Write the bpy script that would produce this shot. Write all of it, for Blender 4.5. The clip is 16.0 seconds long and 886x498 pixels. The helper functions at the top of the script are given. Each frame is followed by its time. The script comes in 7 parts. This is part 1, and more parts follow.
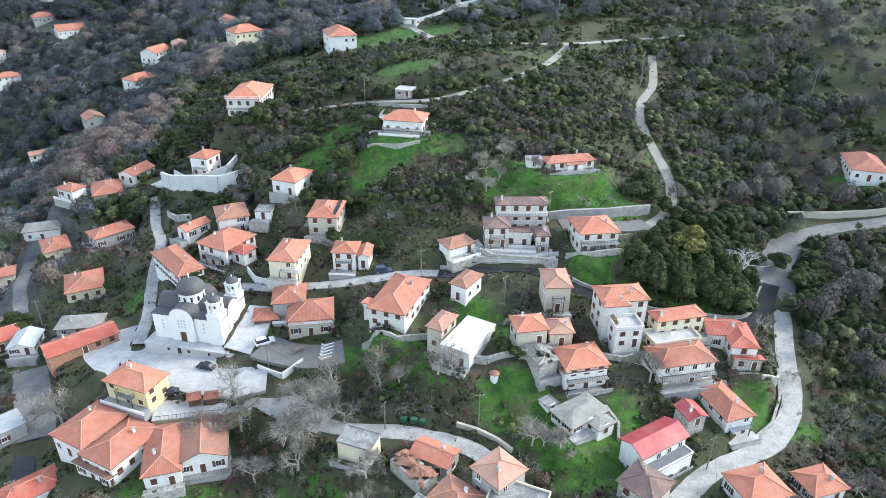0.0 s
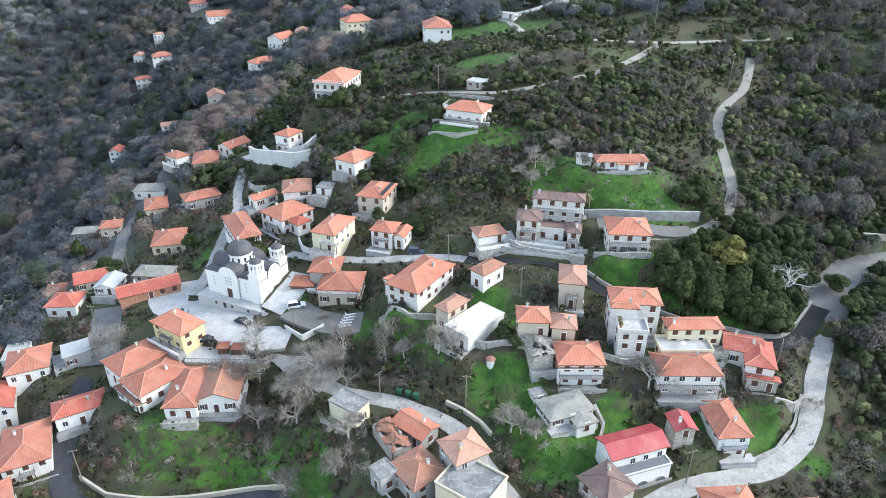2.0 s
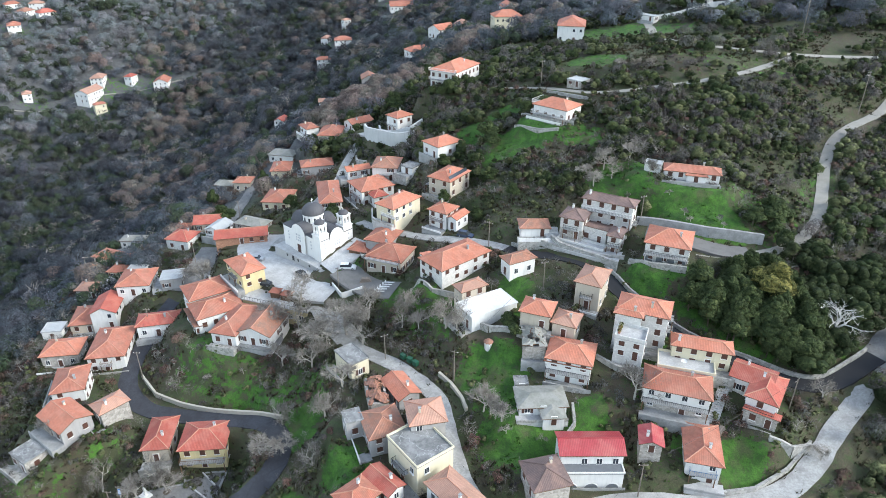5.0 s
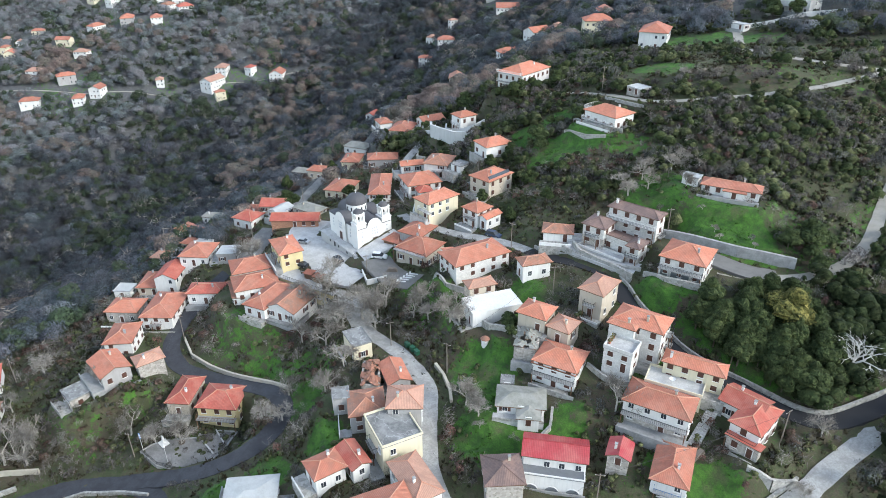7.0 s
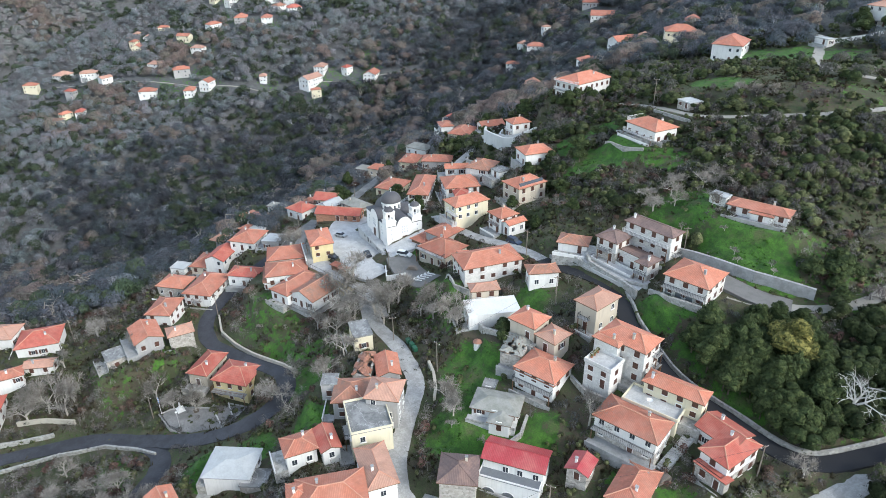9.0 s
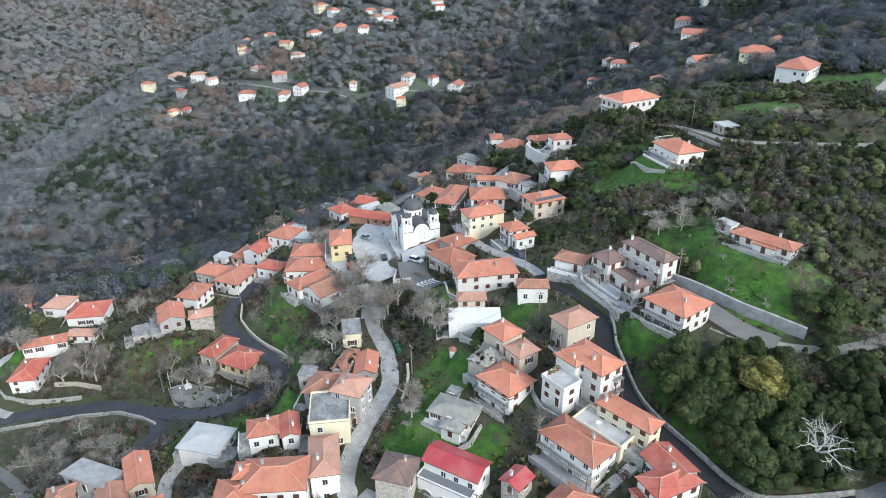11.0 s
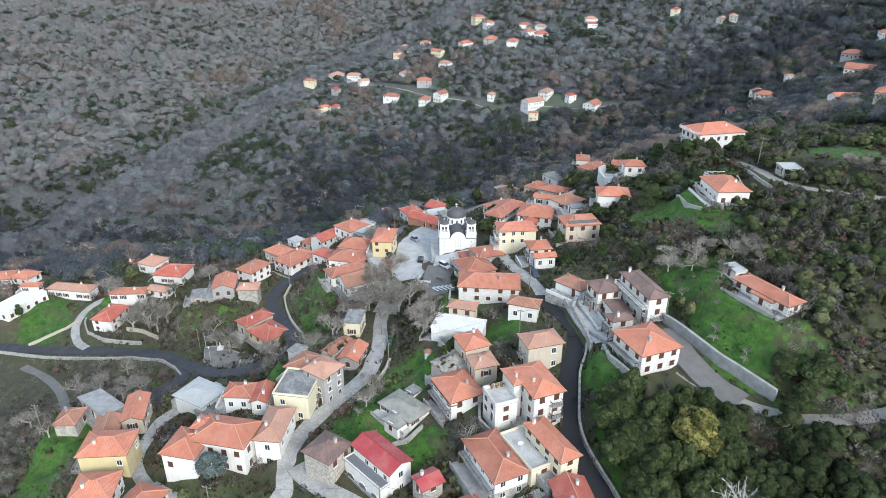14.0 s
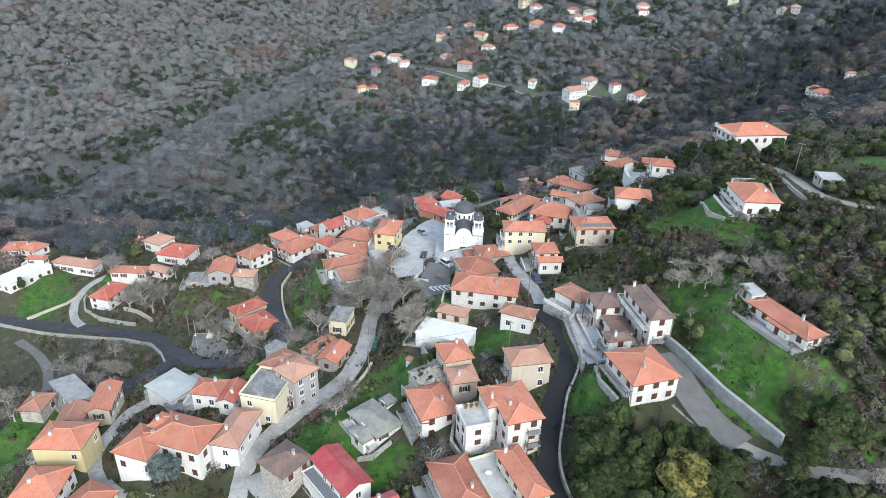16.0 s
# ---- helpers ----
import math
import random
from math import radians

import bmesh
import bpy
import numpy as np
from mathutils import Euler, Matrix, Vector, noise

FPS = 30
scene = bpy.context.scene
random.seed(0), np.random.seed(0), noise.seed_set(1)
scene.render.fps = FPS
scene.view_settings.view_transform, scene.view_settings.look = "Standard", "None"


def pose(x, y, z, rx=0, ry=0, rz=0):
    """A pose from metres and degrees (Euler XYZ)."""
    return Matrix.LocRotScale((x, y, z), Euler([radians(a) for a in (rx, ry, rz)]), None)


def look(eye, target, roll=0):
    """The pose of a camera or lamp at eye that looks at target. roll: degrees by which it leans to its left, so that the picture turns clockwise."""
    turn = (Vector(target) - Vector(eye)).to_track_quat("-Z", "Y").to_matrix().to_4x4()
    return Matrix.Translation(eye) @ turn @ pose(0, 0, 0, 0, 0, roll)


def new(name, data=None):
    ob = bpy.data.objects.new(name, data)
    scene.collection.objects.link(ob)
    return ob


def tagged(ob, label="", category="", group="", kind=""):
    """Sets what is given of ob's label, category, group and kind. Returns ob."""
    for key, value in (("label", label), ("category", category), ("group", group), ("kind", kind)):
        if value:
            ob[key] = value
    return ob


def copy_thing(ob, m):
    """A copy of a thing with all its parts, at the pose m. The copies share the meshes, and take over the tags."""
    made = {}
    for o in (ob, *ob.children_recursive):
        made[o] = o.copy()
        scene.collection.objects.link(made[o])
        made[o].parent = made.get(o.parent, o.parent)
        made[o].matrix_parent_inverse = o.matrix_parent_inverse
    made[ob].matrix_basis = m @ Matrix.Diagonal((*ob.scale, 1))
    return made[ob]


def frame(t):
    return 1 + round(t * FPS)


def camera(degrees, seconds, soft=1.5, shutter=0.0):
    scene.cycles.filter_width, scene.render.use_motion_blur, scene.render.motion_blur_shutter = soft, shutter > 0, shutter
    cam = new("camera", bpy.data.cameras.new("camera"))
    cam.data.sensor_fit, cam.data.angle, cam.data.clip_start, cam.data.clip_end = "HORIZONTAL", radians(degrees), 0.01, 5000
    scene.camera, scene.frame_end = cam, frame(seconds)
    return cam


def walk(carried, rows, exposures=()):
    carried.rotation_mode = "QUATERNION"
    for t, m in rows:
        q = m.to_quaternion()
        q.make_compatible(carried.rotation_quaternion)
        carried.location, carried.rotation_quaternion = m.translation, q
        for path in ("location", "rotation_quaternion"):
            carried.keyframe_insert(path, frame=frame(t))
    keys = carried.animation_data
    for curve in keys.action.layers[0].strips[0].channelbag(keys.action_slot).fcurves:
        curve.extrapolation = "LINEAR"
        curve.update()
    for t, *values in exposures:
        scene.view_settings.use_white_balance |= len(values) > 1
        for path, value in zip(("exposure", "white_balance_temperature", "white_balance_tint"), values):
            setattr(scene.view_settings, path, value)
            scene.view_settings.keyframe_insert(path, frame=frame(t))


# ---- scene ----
# ---- camera and its walk: seconds, eye, target, roll ----
cam = camera(67.06, 16.0, soft=0.9)
PATH = [
    (0, (-4.01, 5.44, 108.23), (-5.85, 93.86, 61.55), 0.66),
    (0.5, (2.04, 4.60, 108.12), (-3.27, 92.78, 61.25), 0.72),
    (1, (8.70, 3.89, 108.23), (-0.56, 91.64, 61.17), 0.66),
    (1.5, (14.98, 3.62, 108.20), (-0.09, 90.48, 61.00), 0.43),
    (2, (21.82, 3.36, 108.49), (0.32, 88.79, 61.18), 0.06),
    (2.5, (28.15, 3.15, 108.43), (1.26, 87.08, 61.18), 0.10),
    (3, (34.51, 3.67, 108.43), (2.24, 85.61, 61.05), -0.07),
    (3.5, (40.03, 4.38, 108.57), (3.19, 84.25, 61.00), 0.06),
    (4, (45.67, 5.44, 108.47), (5.87, 83.89, 60.91), 0.16),
    (6.5, (73.97, 16.89, 109.64), (16.99, 83.92, 62.09), -0.38),
    (7, (78.89, 19.71, 109.87), (18.86, 84.10, 62.44), -0.43),
    (7.5, (83.45, 22.72, 109.93), (20.46, 84.37, 62.70), -0.45),
    (8, (87.94, 26.14, 110.24), (22.13, 84.85, 63.10), -0.56),
    (8.5, (92.34, 29.95, 110.57), (24.10, 85.92, 63.56), -0.71),
    (9, (96.56, 34.23, 110.72), (25.96, 87.44, 63.99), -0.79),
    (11.5, (117.68, 59.59, 111.44), (36.53, 97.31, 66.79), -0.61),
    (12, (121.23, 64.91, 111.69), (38.51, 99.35, 67.28), -0.22),
    (12.5, (124.50, 70.50, 112.03), (40.26, 101.44, 67.92), 0.07),
    (13, (126.92, 76.10, 111.74), (41.26, 103.42, 67.98), 0.28),
    (13.5, (129.66, 82.04, 112.20), (42.73, 105.39, 68.64), 0.26),
    (14, (132.40, 88.54, 112.55), (44.30, 107.68, 69.27), 0.24),
    (14.5, (131.65, 101.33, 112.07), (43.36, 114.22, 66.92), 1.01),
    (15, (128.83, 101.88, 111.43), (40.55, 114.57, 66.20), 1.09),
    (15.5, (125.90, 102.24, 111.39), (37.73, 114.86, 65.93), 1.32),
    (16, (122.58, 102.83, 111.09), (34.43, 115.33, 65.54), 1.48),
]
walk(cam, [(t, look(eye, target, roll)) for t, eye, target, roll in PATH],
     exposures=[(0, 1.92, 6280, 6), (4, 1.72, 6280, 6), (8, 1.53, 6280, 6), (16, 1.44, 6280, 6)])

# ---- world, sun, exposure ----
SUN_ELEVATION, SUN_AZIMUTH = radians(32), radians(75)  # azimuth clockwise from +y
world = bpy.data.worlds.new("overcast_sky")
scene.world = world
world.use_nodes = True
wn, wl = world.node_tree.nodes, world.node_tree.links
sky = wn.new("ShaderNodeTexSky")
sky.sky_type, sky.sun_disc = "NISHITA", False
sky.sun_elevation, sky.sun_rotation = SUN_ELEVATION, SUN_AZIMUTH
sky.air_density, sky.dust_density, sky.ozone_density = 1.0, 1.0, 1.0
soft_sky = wn.new("ShaderNodeHueSaturation")
soft_sky.inputs["Saturation"].default_value = 0.66
wl.new(sky.outputs[0], soft_sky.inputs["Color"])
wl.new(soft_sky.outputs[0], wn["Background"].inputs[0])
wn["Background"].inputs[1].default_value = 0.15
sun = new("sun", bpy.data.lights.new("sun", "SUN"))
sun.data.energy, sun.data.angle, sun.data.color = 0.9, radians(16), (1.0, 0.96, 0.91)
sun.matrix_basis = look(
    (300 * math.sin(SUN_AZIMUTH) * math.cos(SUN_ELEVATION), 300 * math.cos(SUN_AZIMUTH) * math.cos(SUN_ELEVATION), 300 * math.sin(SUN_ELEVATION)), (0, 0, 0))


# ---- materials ----
class Nodes:
    """A small wrapper for building one node material."""

    def __init__(self, name, rough=0.8, metal=0.0):
        self.mat = bpy.data.materials.new(name)
        self.mat.use_nodes = True
        self.n, self.l = self.mat.node_tree.nodes, self.mat.node_tree.links
        self.bsdf = self.n["Principled BSDF"]
        self.bsdf.inputs["Roughness"].default_value = rough
        self.bsdf.inputs["Metallic"].default_value = metal

    def node(self, kind, **inputs):
        nd = self.n.new(kind)
        for k, v in inputs.items():
            key = k.replace("_", " ")
            if hasattr(v, "is_output"):
                self.l.new(v, nd.inputs[key])
            else:
                nd.inputs[key].default_value = v
        return nd

    def place(self, uv=False):
        tc = self.n.new("ShaderNodeTexCoord")
        if uv:
            return tc.outputs["UV"]
        return self.n.new("ShaderNodeNewGeometry").outputs["Position"]

    def noise(self, where, scale, detail=4.0, rough=0.6):
        return self.node("ShaderNodeTexNoise", Vector=where, Scale=scale, Detail=detail, Roughness=rough).outputs[0]

    def ramp(self, value, stops):
        nd = self.n.new("ShaderNodeValToRGB")
        self.l.new(value, nd.inputs[0])
        els = nd.color_ramp.elements
        while len(els) < len(stops):
            els.new(0.5)
        for el, (p, c) in zip(els, stops):
            el.position, el.color = p, (*c, 1) if len(c) == 3 else c
        return nd.outputs[0]

    def mix(self, fac, a, b, kind="MIX"):
        nd = self.n.new("ShaderNodeMix")
        nd.data_type, nd.blend_type = "RGBA", kind
        for key, v in ((0, fac), (6, a), (7, b)):
            if hasattr(v, "is_output"):
                self.l.new(v, nd.inputs[key])
            else:
                nd.inputs[key].default_value = v if key == 0 else (*v, 1) if len(v) == 3 else v
        return nd.outputs[2]

    def math(self, op, a, b=0.0):
        nd = self.n.new("ShaderNodeMath")
        nd.operation = op
        for i, v in enumerate((a, b)):
            if hasattr(v, "is_output"):
                self.l.new(v, nd.inputs[i])
            else:
                nd.inputs[i].default_value = v
        return nd.outputs[0]

    def random(self, island=False):
        return self.n.new("ShaderNodeNewGeometry").outputs["Random Per Island"] if island else self.n.new("ShaderNodeObjectInfo").outputs["Random"]

    def done(self, colour, height=None, strength=0.3, distance=0.05):
        if hasattr(colour, "is_output"):
            self.l.new(colour, self.bsdf.inputs["Base Color"])
        else:
            self.bsdf.inputs["Base Color"].default_value = (*colour, 1)
        if height is not None:
            b = self.node("ShaderNodeBump", Height=height, Strength=strength, Distance=distance)
            self.l.new(b.outputs[0], self.bsdf.inputs["Normal"])
        return self.mat


def shade(c, k):
    return tuple(min(1.0, v * k) for v in c)


def plaster(name, c, stain=0.35, rough=0.9):
    m = Nodes(name, rough)
    w = m.place()
    big, fine = m.noise(w, 0.35, 5), m.noise(w, 6.0, 3)
    drip = m.node("ShaderNodeMapping", Vector=w, Scale=(1.6, 1.6, 0.18)).outputs[0]
    streak = m.noise(drip, 1.3, 4)
    col = m.mix(m.math("MULTIPLY", m.ramp(streak, [(0.5, (0, 0, 0)), (0.72, (1, 1, 1))]), stain), c, shade(c, 0.55))
    col = m.mix(m.math("MULTIPLY", m.ramp(big, [(0.45, (0, 0, 0)), (0.7, (1, 1, 1))]), stain), col, shade(c, 0.7))
    col = m.mix(0.25, col, m.mix(fine, shade(c, 0.85), shade(c, 1.08)))
    return m.done(col, fine, 0.15, 0.02)


def stonework(name, c, scale=2.2, joint=0.45, vary=1.0):
    m = Nodes(name, 0.92)
    w = m.place()
    cell = m.node("ShaderNodeTexVoronoi", Vector=w, Scale=scale)
    edge = m.n.new("ShaderNodeTexVoronoi")
    edge.feature = "DISTANCE_TO_EDGE"
    m.l.new(w, edge.inputs["Vector"])
    edge.inputs["Scale"].default_value = scale
    tone = m.node("ShaderNodeSeparateColor", Color=cell.outputs["Color"]).outputs[0]
    col = m.mix(tone, shade(c, 1 - 0.38 * vary), shade(c, 1 + 0.35 * vary))
    col = m.mix(m.ramp(edge.outputs[0], [(0.0, (1, 1, 1)), (0.09, (0, 0, 0))]), col, shade(c, joint * 2.2))
    col = m.mix(m.math("MULTIPLY", m.noise(w, 0.4, 5), 0.5), col, shade(c, 0.7))
    return m.done(col, edge.outputs[0], 0.5, 0.05)


def tiles(name, c, worn=0.35, patch=None, rib=0.3, rough=0.85):
    """Clay tiles: rounded rows up the slope, from the roof's own metre coordinates."""
    m = Nodes(name, rough)
    uv, w = m.place(True), m.place()
    sep = m.node("ShaderNodeSeparateXYZ", Vector=uv)
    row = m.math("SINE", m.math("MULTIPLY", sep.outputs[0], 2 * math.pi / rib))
    course = m.math("FRACT", m.math("DIVIDE", sep.outputs[1], 0.36))
    rnd = m.random()
    tint = m.mix(rnd, shade(c, 0.82), shade(c, 1.15))
    speck = m.node("ShaderNodeTexWhiteNoise", Vector=m.node("ShaderNodeVectorMath", Vector=uv).outputs[0])
    snap = m.n.new("ShaderNodeVectorMath")
    snap.operation = "SNAP"
    m.l.new(uv, snap.inputs[0])
    snap.inputs[1].default_value = (rib, 0.36, 1)
    m.l.new(snap.outputs[0], speck.inputs["Vector"])
    col = m.mix(m.math("MULTIPLY", speck.outputs[0], 0.45), tint, shade(c, 0.6))
    col = m.mix(m.math("MULTIPLY", m.ramp(m.noise(w, 0.3, 4, 0.6), [(0.45, (0, 0, 0)), (0.62, (1, 1, 1))]), 0.45), col, m.mix(0.5, tint, (0.62, 0.36, 0.27)))
    age = m.noise(w, 0.55, 6, 0.65)
    col = m.mix(m.math("MULTIPLY", m.ramp(age, [(0.42, (0, 0, 0)), (0.68, (1, 1, 1))]), worn), col, patch or (0.17, 0.12, 0.09))
    col = m.mix(m.math("MULTIPLY", m.ramp(m.noise(w, 2.6, 3), [(0.55, (0, 0, 0)), (0.75, (1, 1, 1))]), worn * 0.7), col, shade(c, 1.5))
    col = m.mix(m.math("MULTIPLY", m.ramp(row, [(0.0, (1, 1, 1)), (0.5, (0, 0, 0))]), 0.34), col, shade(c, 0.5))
    return m.done(col, m.math("ADD", m.math("MULTIPLY", row, 0.6), course), 0.4, 0.05)


def plain(name, c, rough=0.6, metal=0.0, vary=0.25, scale=1.5):
    m = Nodes(name, rough, metal)
    w = m.place()
    return m.done(m.mix(m.noise(w, scale, 5), shade(c, 1 - vary), shade(c, 1 + vary)), m.noise(w, scale * 8, 2), 0.1, 0.01)


def slab(name, c, dark=0.5, patch=(0.12, 0.12, 0.1)):
    m = Nodes(name, 0.92)
    w = m.place()
    a, b = m.noise(w, 0.5, 6, 0.7), m.noise(w, 3.0, 5)
    col = m.mix(m.math("MULTIPLY", m.ramp(a, [(0.42, (0, 0, 0)), (0.62, (1, 1, 1))]), dark), c, patch)
    col = m.mix(0.4, col, m.mix(b, shade(c, 0.65), shade(c, 1.2)))
    return m.done(col, b, 0.3, 0.03)


def pavement(name, c, patch, size):
    """Worn paving or cast slabs: joints, cracks, repairs and stains."""
    m = Nodes(name, 0.9)
    w = m.place()
    cell = m.node("ShaderNodeTexVoronoi", Vector=w, Scale=1.0 / size)
    tone = m.node("ShaderNodeSeparateColor", Color=cell.outputs["Color"]).outputs[0]
    edge = m.n.new("ShaderNodeTexVoronoi")
    edge.feature = "DISTANCE_TO_EDGE"
    warp = m.node("ShaderNodeVectorMath", Vector=w)
    m.l.new(m.noise(w, 0.8, 4), warp.inputs[1])
    m.l.new(warp.outputs[0], edge.inputs["Vector"])
    edge.inputs["Scale"].default_value = 1.0 / size
    a, b = m.noise(w, 0.28, 6, 0.7), m.noise(w, 2.5, 6, 0.7)
    col = m.mix(m.math("MULTIPLY", tone, 0.4), shade(c, 1.08), shade(c, 0.76))
    col = m.mix(m.math("MULTIPLY", m.ramp(a, [(0.44, (0, 0, 0)), (0.6, (1, 1, 1))]), 0.75), col, patch)
    col = m.mix(m.math("MULTIPLY", m.ramp(edge.outputs[0], [(0.0, (1, 1, 1)), (0.025, (0, 0, 0))]), 0.3), col, shade(patch, 0.7))
    col = m.mix(m.math("MULTIPLY", m.ramp(b, [(0.4, (1, 1, 1)), (0.6, (0, 0, 0))]), 0.45), col, shade(patch, 0.9))
    return m.done(col, b, 0.3, 0.03)


def flat_roof(name, c, patch):
    """A weathered flat roof: dark pools, pale sealed cracks."""
    m = Nodes(name, 0.9)
    w = m.place()
    a, b, v = m.noise(w, 0.35, 6, 0.7), m.noise(w, 3.0, 5), m.noise(w, 0.4, 5, 0.55)
    col = m.mix(m.ramp(a, [(0.42, (0, 0, 0)), (0.58, (1, 1, 1))]), c, patch)
    col = m.mix(0.35, col, m.mix(b, shade(c, 0.6), shade(c, 1.3)))
    col = m.mix(m.math("MULTIPLY", m.ramp(v, [(0.47, (0, 0, 0)), (0.49, (1, 1, 1)), (0.505, (0, 0, 0))]), 0.6), col, (0.5, 0.5, 0.49))
    return m.done(col, b, 0.3, 0.03)


def leaves(name, c, c2, dark=0.45, grain=1.6, cover=1.0, lace=1.2, soft=0.0):
    """Foliage and twig masses: light and dark sprays, a tone for each plant; cover: how much of a lacy mass is
    solid; soft: how evenly its twigs, which face all ways, catch the light."""
    m = Nodes(name, 0.85)
    m.bsdf.inputs["Specular IOR Level"].default_value = 0.15
    w = m.place()
    tone = m.n.new("ShaderNodeAttribute")
    tone.attribute_name = "tone"
    spray, gap_shade = m.noise(w, grain * 0.7, 5, 0.75), m.noise(w, grain * 0.25, 3, 0.6)
    fac = m.math("ADD", m.ramp(spray, [(0.4, (0, 0, 0)), (0.62, (1, 1, 1))]), m.math("MULTIPLY", m.math("SUBTRACT", m.random(True), 0.5), 0.35 if soft else 0.7))
    fac.node.use_clamp = True
    col = m.mix(fac, c, c2)
    if soft:
        hue = m.noise(w, 0.07, 4, 0.7)
        col = m.mix(1.0, col, m.mix(m.ramp(hue, [(0.42, (0, 0, 0)), (0.58, (1, 1, 1))]), (1.06, 0.97, 1.03), (0.86, 1.03, 1.0)), "MULTIPLY")
        stems = m.noise(m.node("ShaderNodeMapping", Vector=w, Scale=(1, 1, 0.13)).outputs[0], 1.5, 3, 0.6)
        col = m.mix(m.ramp(stems, [(0.52, (0, 0, 0)), (0.62, (0.6, 0.6, 0.6))]), col, shade(c2, 1.25))
        col = m.mix(m.ramp(stems, [(0.36, (0.5, 0.5, 0.5)), (0.46, (0, 0, 0))]), col, shade(c, 0.7))
    # noise blotches paint the shade of deep crevices into the leaf colour
    col = m.mix(m.math("MULTIPLY", m.ramp(gap_shade, [(0.4, (1, 1, 1)), (0.56, (0, 0, 0))]), 0.35 if soft else 0.55), col, shade(c, 0.45))
    col = m.mix(m.math("MULTIPLY", m.random(), 0.35), col, shade(c, 0.7))
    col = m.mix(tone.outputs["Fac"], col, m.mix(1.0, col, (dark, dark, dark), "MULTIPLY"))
    if cover < 1:
        k = 0.5 - (cover - 0.5) * 0.36
        u = m.node("ShaderNodeMapping", Vector=w, Scale=(1, 1, 0.4)).outputs[0] if soft else w
        m.l.new(m.ramp(m.noise(u, lace, 4, 0.8), [(k - 0.012, (0, 0, 0)), (k + 0.012, (1, 1, 1))]), m.bsdf.inputs["Alpha"])
    if soft:
        lift = m.node("ShaderNodeVectorMath", Vector=m.n.new("ShaderNodeNewGeometry").outputs["Normal"])
        lift.inputs[1].default_value = (0, 0, soft)
        even = m.n.new("ShaderNodeVectorMath")
        even.operation = "NORMALIZE"
        m.l.new(lift.outputs[0], even.inputs[0])
        m.l.new(even.outputs[0], m.bsdf.inputs["Normal"])
        return m.done(col)
    return m.done(col, spray, 0.9, 0.5 / grain)


def glass(name):
    m = Nodes(name, 0.12)
    w = m.place()
    return m.done(m.mix(m.noise(w, 0.8, 2), (0.02, 0.024, 0.03), (0.06, 0.07, 0.085)))


WHITE = plaster("white_plaster", (0.71, 0.70, 0.67), 0.42)
CREAM = plaster("cream_plaster", (0.66, 0.60, 0.44), 0.3)
YELLOW = plaster("yellow_plaster", (0.62, 0.52, 0.29), 0.35)
BEIGE = plaster("beige_plaster", (0.52, 0.46, 0.37), 0.4)
RENDER = plaster("grey_render", (0.36, 0.35, 0.34), 0.5)
PALE = slab("pale_sheet", (0.44, 0.45, 0.44), 0.5, (0.25, 0.25, 0.235))
STONE = stonework("rubble_stone", (0.40, 0.37, 0.33))
STONE_PALE = stonework("whitewashed_stone", (0.655, 0.64, 0.605), 2.6, 0.41, 0.4)
BRICK = stonework("red_brick_wall", (0.42, 0.22, 0.14), 4.0)
# veranda glazing, and the dark panels painted as shade in the arches
GLAZING_AND_SHADE = plain("glazed_veranda", (0.16, 0.17, 0.18), 0.3)
TILE_ORANGE = tiles("orange_clay_tiles", (0.57, 0.205, 0.125), 0.3)
TILE_RED = tiles("red_clay_tiles", (0.47, 0.115, 0.08), 0.2)
TILE_BROWN = tiles("brown_clay_tiles", (0.46, 0.165, 0.105), 0.45)
TILE_PALE = tiles("faded_clay_tiles", (0.50, 0.28, 0.20), 0.4, (0.30, 0.2, 0.15))
TILE_WORN = tiles("weathered_clay_tiles", (0.42, 0.19, 0.12), 0.8, (0.20, 0.155, 0.125))
METAL_RED = tiles("red_ribbed_sheet", (0.42, 0.05, 0.058), 0.12, (0.3, 0.12, 0.1), 0.3, 0.5)
SLATE = tiles("brown_slate_tiles", (0.19, 0.13, 0.115), 0.4, (0.1, 0.08, 0.075), 0.3)
SLATE_OLD = slab("old_stone_slabs", (0.29, 0.285, 0.255), 0.8, (0.13, 0.135, 0.10))
CONCRETE = slab("stained_concrete", (0.34, 0.34, 0.33), 0.75, (0.13, 0.13, 0.125))

ROOF_CONCRETE = flat_roof("stained_flat_roof", (0.26, 0.26, 0.25), (0.095, 0.095, 0.095))
ROAD_CONCRETE = pavement("pale_concrete_road", (0.43, 0.42, 0.395), (0.25, 0.243, 0.225), 3.4)
PAVING = pavement("stone_paving", (0.52, 0.515, 0.50), (0.36, 0.355, 0.34), 2.2)
ASPHALT = slab("fresh_asphalt", (0.017, 0.018, 0.021), 0.3, (0.026, 0.026, 0.03))
ROAD_WORN = pavement("worn_pale_asphalt", (0.23, 0.225, 0.215), (0.13, 0.128, 0.12), 7.0)
ASPHALT_OLD = pavement("grey_asphalt", (0.052, 0.054, 0.062), (0.03, 0.031, 0.036), 9.0)
GRAVEL = slab("grey_gravel", (0.17, 0.165, 0.155), 0.6, (0.09, 0.088, 0.08))
DIRT = slab("dirt_track", (0.33, 0.31, 0.27), 0.5, (0.2, 0.19, 0.14))
WALL_STONE = stonework("retaining_stone", (0.36, 0.35, 0.32), 1.8)
YARD_WALL = plaster("grey_white_wall", (0.56, 0.56, 0.54), 0.5)
WALL_PALE = slab("pale_kerb_wall", (0.47, 0.43, 0.35), 0.5, (0.27, 0.25, 0.2))
RIDGE = slab("ridge_mortar", (0.52, 0.26, 0.175), 0.4, (0.4, 0.2, 0.13))
